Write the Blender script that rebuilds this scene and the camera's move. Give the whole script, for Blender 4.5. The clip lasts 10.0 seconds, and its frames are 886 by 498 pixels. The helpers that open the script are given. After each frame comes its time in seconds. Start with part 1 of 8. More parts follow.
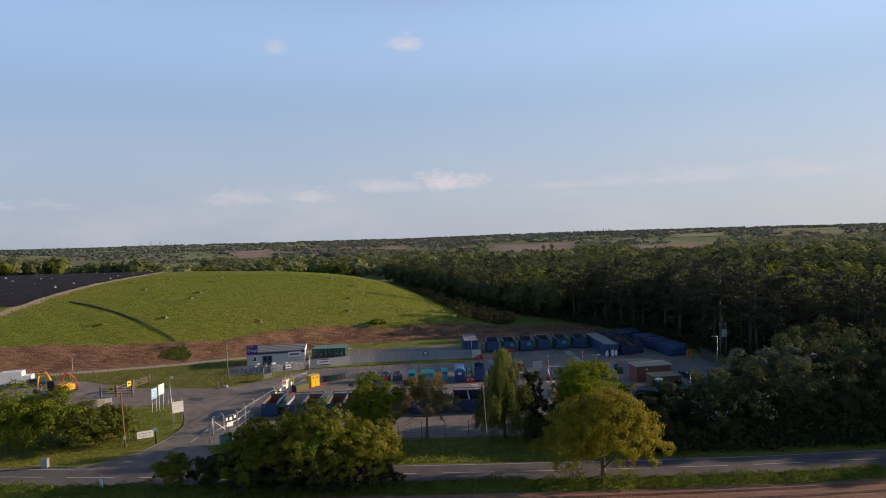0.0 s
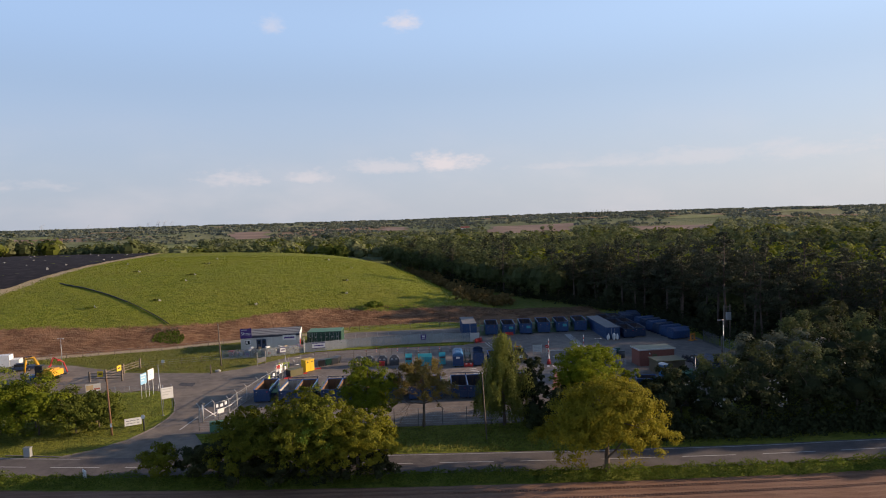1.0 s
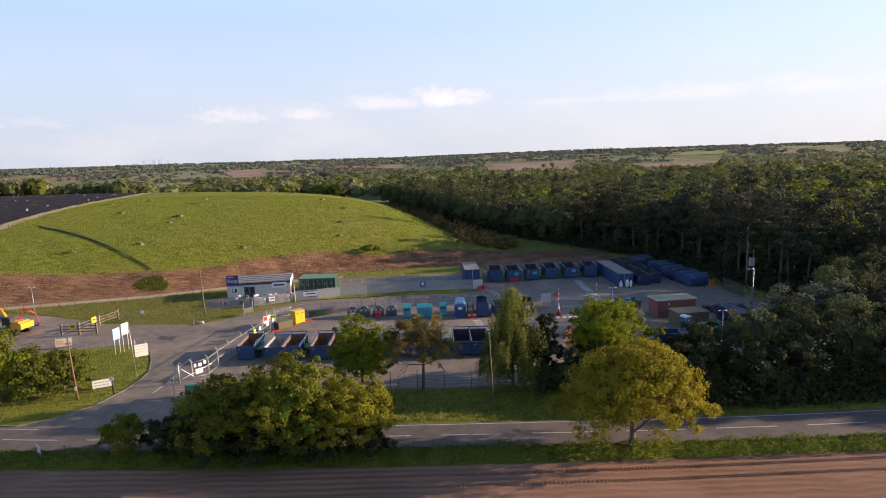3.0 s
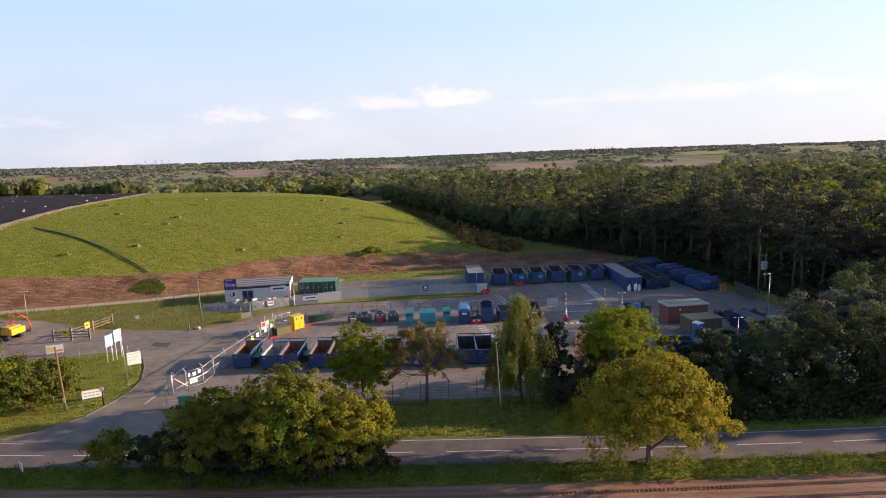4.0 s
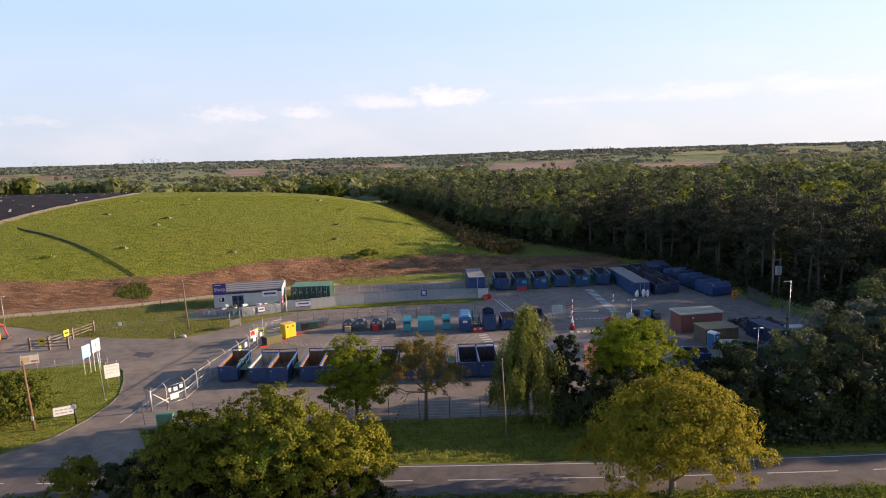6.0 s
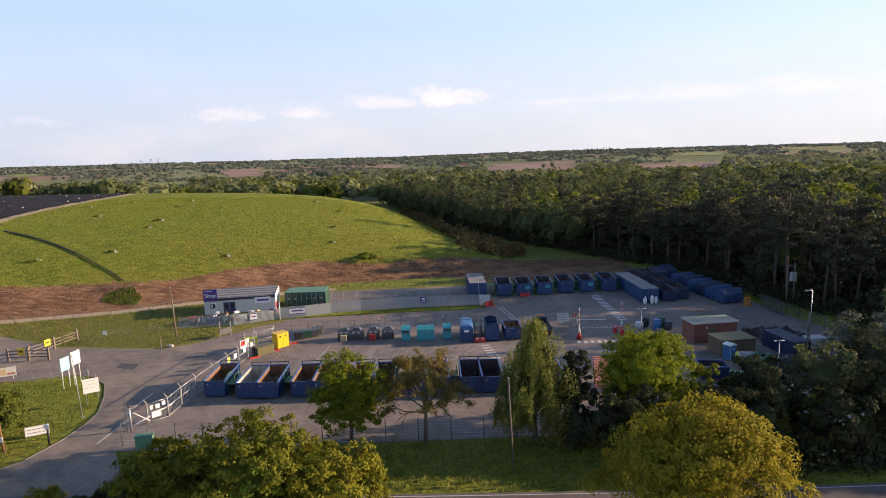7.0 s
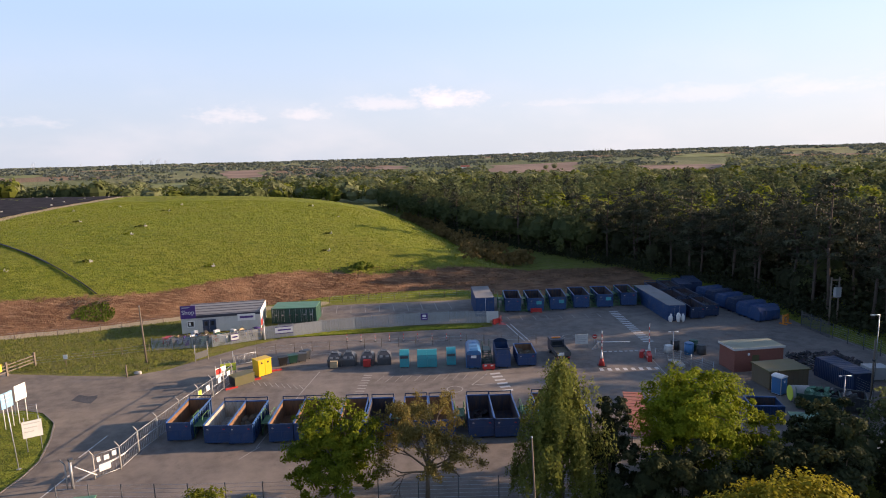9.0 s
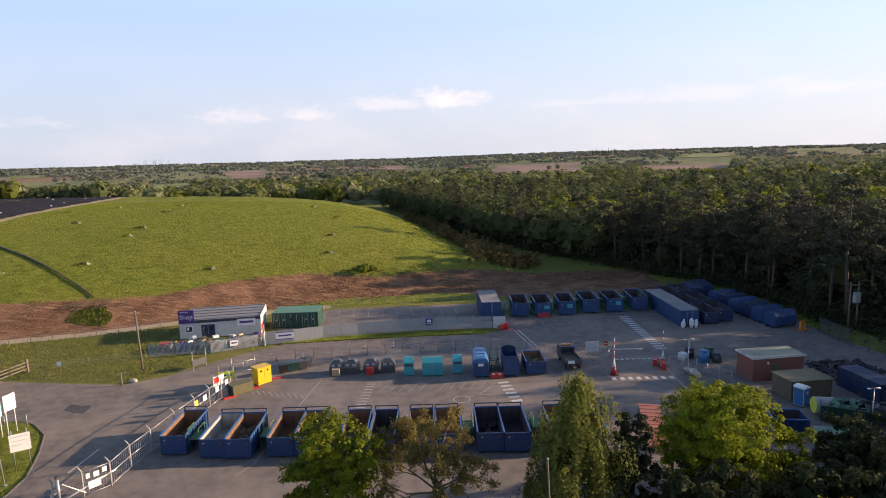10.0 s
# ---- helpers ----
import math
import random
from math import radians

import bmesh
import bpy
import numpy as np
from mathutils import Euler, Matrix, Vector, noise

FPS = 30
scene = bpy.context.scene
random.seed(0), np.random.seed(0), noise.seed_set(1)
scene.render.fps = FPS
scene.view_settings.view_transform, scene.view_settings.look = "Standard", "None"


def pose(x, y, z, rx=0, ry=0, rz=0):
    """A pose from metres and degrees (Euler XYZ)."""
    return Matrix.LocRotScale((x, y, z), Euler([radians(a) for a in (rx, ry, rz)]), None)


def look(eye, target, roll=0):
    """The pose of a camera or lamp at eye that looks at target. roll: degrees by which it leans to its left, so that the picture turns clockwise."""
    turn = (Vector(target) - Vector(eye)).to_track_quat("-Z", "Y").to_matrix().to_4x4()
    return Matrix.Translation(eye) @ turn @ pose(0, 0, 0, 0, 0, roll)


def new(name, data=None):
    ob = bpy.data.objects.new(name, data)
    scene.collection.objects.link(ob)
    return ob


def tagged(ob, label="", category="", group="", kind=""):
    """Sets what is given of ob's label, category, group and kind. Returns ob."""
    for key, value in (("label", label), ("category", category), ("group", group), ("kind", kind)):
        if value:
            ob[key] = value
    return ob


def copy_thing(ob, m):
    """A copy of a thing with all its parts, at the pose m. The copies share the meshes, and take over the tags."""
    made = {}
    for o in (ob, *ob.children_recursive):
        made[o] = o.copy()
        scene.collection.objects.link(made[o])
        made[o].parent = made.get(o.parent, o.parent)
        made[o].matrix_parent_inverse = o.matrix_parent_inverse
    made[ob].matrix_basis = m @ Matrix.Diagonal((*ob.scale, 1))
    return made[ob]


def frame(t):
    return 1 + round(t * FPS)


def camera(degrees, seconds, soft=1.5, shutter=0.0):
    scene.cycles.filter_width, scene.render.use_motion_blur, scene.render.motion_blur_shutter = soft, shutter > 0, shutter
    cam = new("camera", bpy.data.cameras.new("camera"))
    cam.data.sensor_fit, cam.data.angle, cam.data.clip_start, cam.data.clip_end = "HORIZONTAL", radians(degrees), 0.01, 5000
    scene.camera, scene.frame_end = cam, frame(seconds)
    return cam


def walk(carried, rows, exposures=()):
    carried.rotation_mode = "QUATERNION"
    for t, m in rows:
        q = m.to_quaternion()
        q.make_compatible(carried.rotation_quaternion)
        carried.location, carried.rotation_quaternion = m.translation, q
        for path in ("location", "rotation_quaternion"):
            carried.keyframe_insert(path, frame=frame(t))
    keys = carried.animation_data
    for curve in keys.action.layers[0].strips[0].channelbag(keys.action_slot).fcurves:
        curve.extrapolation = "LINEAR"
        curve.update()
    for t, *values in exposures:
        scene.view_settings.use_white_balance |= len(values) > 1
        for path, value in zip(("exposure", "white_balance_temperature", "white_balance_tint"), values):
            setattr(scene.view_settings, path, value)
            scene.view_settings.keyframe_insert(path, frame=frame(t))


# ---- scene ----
cam = camera(72.0, 10.0, soft=1.0)
PATH = [
    (0, (0.61, -46.629, 27.681), (0.646, -44.63, 27.635), -1.8),
    (0.5, (0.763, -45.303, 27.518), (0.8, -43.305, 27.446), -1.9),
    (1, (0.801, -43.218, 27.588), (0.84, -41.222, 27.48), -1.8),
    (1.5, (0.708, -40.953, 27.602), (0.749, -38.957, 27.478), -1.9),
    (2, (0.771, -38.445, 27.546), (0.811, -36.459, 27.313), -1.9),
    (2.5, (0.839, -35.641, 27.541), (0.876, -33.665, 27.231), -1.9),
    (4, (0.549, -29.882, 27.672), (0.577, -27.907, 27.362), -1.9),
    (4.5, (0.435, -29.208, 27.548), (0.465, -27.233, 27.238), -1.9),
    (5, (0.467, -27.931, 27.541), (0.497, -25.956, 27.229), -1.8),
    (5.5, (0.413, -26.433, 27.554), (0.446, -24.458, 27.242), -1.8),
    (7, (0.222, -19.939, 27.677), (0.261, -17.964, 27.366), -1.7),
    (7.5, (0.315, -17.4, 27.623), (0.352, -15.424, 27.313), -1.8),
    (8, (0.202, -14.671, 27.668), (0.241, -12.696, 27.358), -1.7),
    (8.5, (0.15, -11.849, 27.623), (0.19, -9.873, 27.315), -1.7),
    (9, (0.08, -9.008, 27.692), (0.117, -7.032, 27.385), -1.7),
    (9.5, (0.015, -7.082, 27.742), (0.046, -5.106, 27.435), -1.7),
    (10, (-0.273, -6.086, 27.728), (-0.245, -4.11, 27.422), -1.7),
]
EXPOSURES = [(0, 0.22, 6800, 17), (1.0, 0.4, 6980, 18), (1.6, 0.5, 7020, 18), (2.6, 0.82, 7100, 20), (4.0, 0.98, 7150, 21), (10, 0.9, 7150, 21)]
walk(cam, [(t, look(eye, target, roll)) for t, eye, target, roll in PATH], EXPOSURES)

# ---- world, sun, exposure ----
SUN_EL, SUN_AZ = 13.4, 8.0  # degrees above the horizon; counter-clockwise from +x
_sd = Vector((math.cos(radians(SUN_EL)) * math.cos(radians(SUN_AZ)), math.cos(radians(SUN_EL)) * math.sin(radians(SUN_AZ)), math.sin(radians(SUN_EL))))
sun_data = bpy.data.lights.new("sun", "SUN")
sun_data.energy, sun_data.angle, sun_data.color = 5.0, radians(0.6), (1.0, 0.80, 0.57)
sun = new("sun", sun_data)
sun.matrix_basis = look((0, 0, 300), Vector((0, 0, 300)) - _sd)


class Nodes:
    """A thin wrapper that makes node trees short to write."""

    def __init__(self, tree):
        self.t = tree
        tree.nodes.clear()

    def n(self, kind, _out=0, **kw):
        node = self.t.nodes.new(kind)
        for k, v in kw.items():
            if k.startswith("i_"):
                self.put(node.inputs[k[2:].replace("_", " ")], v)
            elif k.startswith("s_"):
                self.put(node.inputs[int(k[2:])], v)
            elif k == "operation":
                node.operation = v
            elif k == "use_clamp":
                node.use_clamp = v
            elif k == "clamp":
                node.clamp = v
            elif k == "attribute_name":
                node.attribute_name = v
            elif k == "bands_direction":
                node.bands_direction = v
        return node.outputs[_out] if len(node.outputs) else node

    def put(self, sock, v):
        if isinstance(v, bpy.types.NodeSocket):
            self.t.links.new(v, sock)
        else:
            sock.default_value = (*v, 1.0) if isinstance(v, tuple) and len(v) == 3 and sock.type == "RGBA" else v

    def math(self, op, a, b=0.0, c=0.0, clamp=False):
        return self.n("ShaderNodeMath", operation=op, use_clamp=clamp, s_0=a, s_1=b, s_2=c)

    def mix(self, f, a, b, blend="MIX"):
        node = self.t.nodes.new("ShaderNodeMix")
        node.data_type, node.blend_type = "RGBA", blend
        self.put(node.inputs[0], f), self.put(node.inputs[6], a), self.put(node.inputs[7], b)
        return node.outputs[2]

    def noise(self, vec, scale, detail=3.0, rough=0.55, dist=0.0):
        return self.n("ShaderNodeTexNoise", i_Vector=vec, i_Scale=scale, i_Detail=detail, i_Roughness=rough, i_Distortion=dist)

    def ramp(self, f, a, b):
        return self.n("ShaderNodeMapRange", s_0=f, s_1=a, s_2=b, clamp=True)

    def smooth(self, f, a, b):
        node = self.t.nodes.new("ShaderNodeMapRange")
        node.interpolation_type = "SMOOTHSTEP"
        for i, v in enumerate((f, a, b)):
            self.put(node.inputs[i], v)
        return node.outputs[0]


world = bpy.data.worlds.new("world")
scene.world = world
world.use_nodes = True
w = Nodes(world.node_tree)
sky_tex = w.t.nodes.new("ShaderNodeTexSky")
sky_tex.sky_type, sky_tex.sun_disc = "NISHITA", False
sky_tex.sun_elevation, sky_tex.sun_rotation = radians(SUN_EL), radians(90 - SUN_AZ)
sky_tex.altitude, sky_tex.air_density, sky_tex.dust_density, sky_tex.ozone_density = 40, 1.15, 0.9, 2.2
geo = w.n("ShaderNodeTexCoord", 0)
sep = w.t.nodes.new("ShaderNodeSeparateXYZ")
w.put(sep.inputs[0], geo)
gx, gy, gz = sep.outputs
az = w.math("ARCTAN2", gx, gy)  # 0 ahead, positive to the right
hor = w.math("SQRT", w.math("ADD", w.math("MULTIPLY", gx, gx), w.math("MULTIPLY", gy, gy)))
el = w.math("ARCTAN2", gz, hor)
comb = w.n("ShaderNodeCombineXYZ", s_0=az, s_1=w.math("MULTIPLY", el, 2.2), s_2=0.0)
wob = w.math("SUBTRACT", w.noise(comb, 16.0, 5.0, 0.62), 0.5)
wob2 = w.math("SUBTRACT", w.noise(comb, 60.0, 4.0, 0.6), 0.5)


def cloud(a, e, wa, we, dens, flat=True):
    """A cumulus at azimuth a and elevation e, in degrees, with its half width and half height."""
    dx = w.math("DIVIDE", w.math("SUBTRACT", az, radians(a)), radians(wa))
    dy = w.math("DIVIDE", w.math("SUBTRACT", el, radians(e)), radians(we))
    if flat:  # a flatter base
        dy = w.math("MULTIPLY", dy, w.math("ADD", 1.0, w.math("MULTIPLY", w.math("LESS_THAN", dy, 0.0), 0.8)))
    r = w.math("SQRT", w.math("ADD", w.math("MULTIPLY", dx, dx), w.math("MULTIPLY", dy, dy)))
    r = w.math("ADD", r, w.math("ADD", w.math("MULTIPLY", wob, -2.6), w.math("MULTIPLY", wob2, -1.3)))
    return w.math("MULTIPLY", w.math("SUBTRACT", 1.0, w.smooth(r, 0.1, 1.35)), dens)


CLOUDS = ((1.6, 4.8, 3.2, 1.2, 0.72), (-3.6, 4.6, 5.0, 0.8, 0.4), (-17.8, 3.7, 3.2, 1.0, 0.42), (-11.2, 3.8, 2.6, 0.9, 0.46), (-2.0, 17.2, 1.5, 1.1, 0.6),
          (-13.8, 16.8, 1.2, 0.9, 0.34), (24, 4.4, 10.0, 1.0, 0.26), (33, 4.2, 6.0, 0.9, 0.3), (-38, 3.2, 7.0, 0.6, 0.3), (13, 4.2, 6.0, 0.5, 0.25),
          (58, 8, 14, 2.0, 0.5), (-75, 9, 12, 1.6, 0.5), (120, 12, 15, 2.4, 0.5), (-140, 10, 16, 2.0, 0.5), (180, 16, 9, 2.2, 0.5))
total = None
for c in CLOUDS:
    k = cloud(*c)
    total = k if total is None else w.math("MAXIMUM", total, k)
veil = w.math("MULTIPLY", w.smooth(w.noise(comb, 5.0, 4.0), 0.4, 0.75), w.math("SUBTRACT", 1.0, w.smooth(el, 0.0, 0.2)))
cover = w.math("MAXIMUM", total, w.math("MULTIPLY", veil, 0.22))
sky_out = sky_tex.outputs[0]
# thin haze towards the horizon, a little paler than the clear air
clear = w.mix(1.0, sky_out, (1.15, 1.35, 1.65), "MULTIPLY")
haze = w.math("MULTIPLY", w.math("SUBTRACT", 1.0, w.smooth(el, 0.02, 0.62)), 0.86)
haze_col = w.mix(w.smooth(el, 0.0, 0.3), (6.0, 7.1, 8.4), (5.7, 8.4, 12.0))
haze_col = w.mix(1.0, haze_col, w.n("ShaderNodeCombineColor", s_0=w.math("ADD", 1.0, w.math("MULTIPLY", gx, 0.22)), s_1=w.math("ADD", 1.0, w.math("MULTIPLY", gx, 0.16)), s_2=w.math("ADD", 1.0, w.math("MULTIPLY", gx, 0.08))), "MULTIPLY")
lift = w.math("ADD", 1.0, w.math("MULTIPLY", w.smooth(el, 0.19, 0.4), 0.85))
haze_col = w.mix(1.0, haze_col, w.n("ShaderNodeCombineColor", s_0=lift, s_1=lift, s_2=lift), "MULTIPLY")
sky_col = w.mix(haze, clear, haze_col)
sky_col = w.mix(cover, sky_col, (9.6, 9.2, 9.4))
w.n("ShaderNodeOutputWorld", s_0=w.n("ShaderNodeBackground", i_Color=sky_col, i_Strength=0.064))

# ---- materials ----
def material(name):
    m = bpy.data.materials.new(name)
    m.use_nodes = True
    return m, Nodes(m.node_tree)


def finish(g, color, rough=0.8, metal=0.0, bump=None, dist=0.02, spec=0.5, **more):
    kw = dict(i_Base_Color=color, i_Roughness=rough, i_Metallic=metal)
    kw["i_Specular_IOR_Level"] = spec
    kw.update(more)
    if bump is not None:
        kw["i_Normal"] = g.n("ShaderNodeBump", i_Height=bump, i_Distance=dist, i_Strength=0.9)
    shader = g.n("ShaderNodeBsdfPrincipled", **kw)
    g.n("ShaderNodeOutputMaterial", s_0=shader)
    return shader


def where(g):
    return g.n("ShaderNodeNewGeometry", 0)


def plain(name, color, rough=0.6, metal=0.0, wear=0.25, scale=3.0, dirt=(0.16, 0.13, 0.1), bump=0.003):
    """Paint, plastic or metal with blotches, fine grain and grime."""
    m, g = material(name)
    p = g.n("ShaderNodeTexCoord", 3)
    big, fine = g.noise(p, scale * 0.35, 4), g.noise(p, scale * 6, 3)
    rnd = g.n("ShaderNodeObjectInfo", 5)
    c = g.mix(g.math("MULTIPLY", g.smooth(big, 0.48, 0.72), wear), color, dirt)
    c = g.mix(g.math("MULTIPLY", g.smooth(fine, 0.5, 0.8), wear * 0.6), c, tuple(min(1, k * 1.35 + 0.02) for k in color))
    c = g.mix(g.math("MULTIPLY", rnd, 0.3), c, tuple(k * 0.6 for k in color))
    finish(g, c, g.math("ADD", rough, g.math("MULTIPLY", g.math("SUBTRACT", fine, 0.5), 0.3)), metal, fine, bump)
    return m


def foliage(name, dark, light, tip=None, trans=0.3, spread=0.25, leafy=0.18):
    m, g = material(name)
    isl = g.n("ShaderNodeNewGeometry", 8)
    p = where(g)
    big = g.noise(p, 0.45, 3)
    huge = g.noise(p, 0.085, 2)
    tone = g.n("ShaderNodeAttribute", 2, attribute_name="tone")  # differs from tree to tree, and darkens the hearts for inner shade
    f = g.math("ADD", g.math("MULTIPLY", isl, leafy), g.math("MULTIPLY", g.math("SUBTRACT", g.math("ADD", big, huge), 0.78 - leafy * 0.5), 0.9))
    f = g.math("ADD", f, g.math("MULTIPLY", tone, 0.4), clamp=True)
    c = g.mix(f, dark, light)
    if tip:
        c = g.mix(g.math("MULTIPLY", g.smooth(isl, 0.72, 1.0), leafy * 1.2), c, tip)
    rnd = g.n("ShaderNodeObjectInfo", 5)
    c = g.mix(g.math("MULTIPLY", rnd, spread), c, (dark[0] * 0.6 + 0.012, dark[1] * 0.7, dark[2] * 0.6))
    a = g.n("ShaderNodeBsdfPrincipled", i_Base_Color=c, i_Roughness=0.8, i_Specular_IOR_Level=0.1)
    b = g.n("ShaderNodeBsdfTranslucent", i_Color=c)
    g.n("ShaderNodeOutputMaterial", s_0=g.n("ShaderNodeMixShader", s_0=trans, s_1=a, s_2=b))
    return m


M = {}
M["oak"] = foliage("oak_leaves", (0.09, 0.105, 0.012), (0.24, 0.25, 0.028), (0.32, 0.31, 0.046), 0.32, leafy=0.12)
M["oakgold"] = foliage("young_oak_leaves", (0.2, 0.18, 0.018), (0.4, 0.345, 0.034), (0.48, 0.41, 0.05), 0.36, 0.1, leafy=0.12)
M["green"] = foliage("maple_leaves", (0.095, 0.125, 0.012), (0.25, 0.29, 0.024), (0.34, 0.37, 0.034), 0.36)
M["lime2"] = foliage("fresh_maple_leaves", (0.12, 0.155, 0.012), (0.3, 0.34, 0.024), (0.38, 0.41, 0.035), 0.36, 0.1, leafy=0.14)
M["lime"] = foliage("fresh_leaves", (0.09, 0.15, 0.02), (0.2, 0.3, 0.04), (0.3, 0.36, 0.07))
M["willow"] = foliage("willow_leaves", (0.11, 0.13, 0.03), (0.26, 0.28, 0.065), (0.35, 0.36, 0.1), 0.4)
M["bud"] = foliage("budding_leaves", (0.18, 0.14, 0.045), (0.34, 0.275, 0.09), (0.4, 0.33, 0.12))
M["pine"] = foliage("pine_needles", (0.042, 0.05, 0.034), (0.12, 0.132, 0.078), None, 0.14, 0.3, leafy=0.06)
M["wood_green"] = foliage("woodland_leaves", (0.08, 0.1, 0.02), (0.22, 0.24, 0.04), (0.3, 0.3, 0.06), 0.32, 0.3, leafy=0.1)
M["wood_dark"] = foliage("hedgerow_leaves", (0.075, 0.095, 0.04), (0.19, 0.215, 0.082), (0.25, 0.26, 0.11), 0.34, 0.25, leafy=0.08)
# duller leaves that stand for the shaded face of the wood
M["wood_edge"] = foliage("wood_edge_leaves", (0.075, 0.095, 0.04), (0.18, 0.2, 0.075), (0.23, 0.24, 0.09), 0.3, 0.25, leafy=0.08)
# leaves of far trees, paled so that distance haze sits in their colour
M["far"] = foliage("hazed_leaves", (0.17, 0.19, 0.1), (0.3, 0.32, 0.14), (0.34, 0.35, 0.17), 0.4, 0.2, leafy=0.1)
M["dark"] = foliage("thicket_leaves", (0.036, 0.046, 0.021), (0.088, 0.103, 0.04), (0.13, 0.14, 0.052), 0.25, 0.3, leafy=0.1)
M["bush_green"] = foliage("bush_leaves", (0.055, 0.075, 0.014), (0.17, 0.195, 0.03), (0.26, 0.27, 0.05), 0.28, leafy=0.12)
# oak leaves with the sun's gold mixed in, for the clump's sunward tree
M["oak_sunlit"] = foliage("sun_gilded_oak_leaves", (0.13, 0.135, 0.014), (0.3, 0.29, 0.03), (0.38, 0.35, 0.045), 0.32, leafy=0.12)
M["pasture"] = foliage("pasture_blades", (0.12, 0.155, 0.016), (0.25, 0.28, 0.032), None, 0.35, leafy=0.3)
# dark grass that paints the cast shadows of the gas vents
M["shadow_grass"] = foliage("vent_shadow_grass", (0.05, 0.062, 0.012), (0.13, 0.14, 0.03), (0.24, 0.21, 0.08), 0.25)
# the next two are greyed and blued further to paint haze
M["far_rim"] = foliage("hazed_rim_leaves", (0.09, 0.115, 0.11), (0.15, 0.175, 0.15), (0.17, 0.2, 0.16), 0.3, 0.2, leafy=0.06)
M["far_blue"] = foliage("hazed_dark_leaves", (0.115, 0.135, 0.105), (0.19, 0.21, 0.145), (0.23, 0.25, 0.16), 0.36, 0.2, leafy=0.08)
# spring leaves, brightened further to paint sun on the crown tops
M["sunlit_top"] = foliage("sunlit_spring_canopy", (0.1, 0.125, 0.018), (0.34, 0.37, 0.04), (0.4, 0.42, 0.06), 0.36, 0.1, leafy=0.08)
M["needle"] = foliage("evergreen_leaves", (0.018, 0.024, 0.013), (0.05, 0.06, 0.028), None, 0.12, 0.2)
# leaf colour lowered to paint the shade inside the wood
M["under"] = foliage("shade_darkened_leaves", (0.032, 0.038, 0.02), (0.075, 0.085, 0.04), None, 0.2, 0.2, leafy=0.1)
M["blossom"] = foliage("blossom", (0.25, 0.26, 0.24), (0.5, 0.5, 0.46), None, 0.15)
M["gorse"] = foliage("gorse_leaves", (0.13, 0.095, 0.036), (0.34, 0.22, 0.08), (0.44, 0.28, 0.09), 0.3, 0.15)
M["twig"] = foliage("dead_twigs", (0.13, 0.078, 0.048), (0.28, 0.17, 0.1), (0.38, 0.26, 0.16), 0.05)
M["hedge"] = foliage("hedge_leaves", (0.06, 0.095, 0.014), (0.2, 0.25, 0.035), (0.3, 0.32, 0.07), 0.35)
M["grass_tuft"] = foliage("grass_blades", (0.13, 0.145, 0.03), (0.26, 0.26, 0.065), (0.4, 0.34, 0.15), 0.4)


def m_bark(name="bark", a=(0.05, 0.04, 0.03), b=(0.2, 0.15, 0.11)):
    m, g = material(name)
    p = g.n("ShaderNodeTexCoord", 3)
    mp = g.n("ShaderNodeMapping", i_Vector=p, i_Scale=(6.0, 6.0, 1.2))
    f = g.noise(mp, 3, 5)
    finish(g, g.mix(f, a, b), 0.9, 0, f, 0.04)
    return m


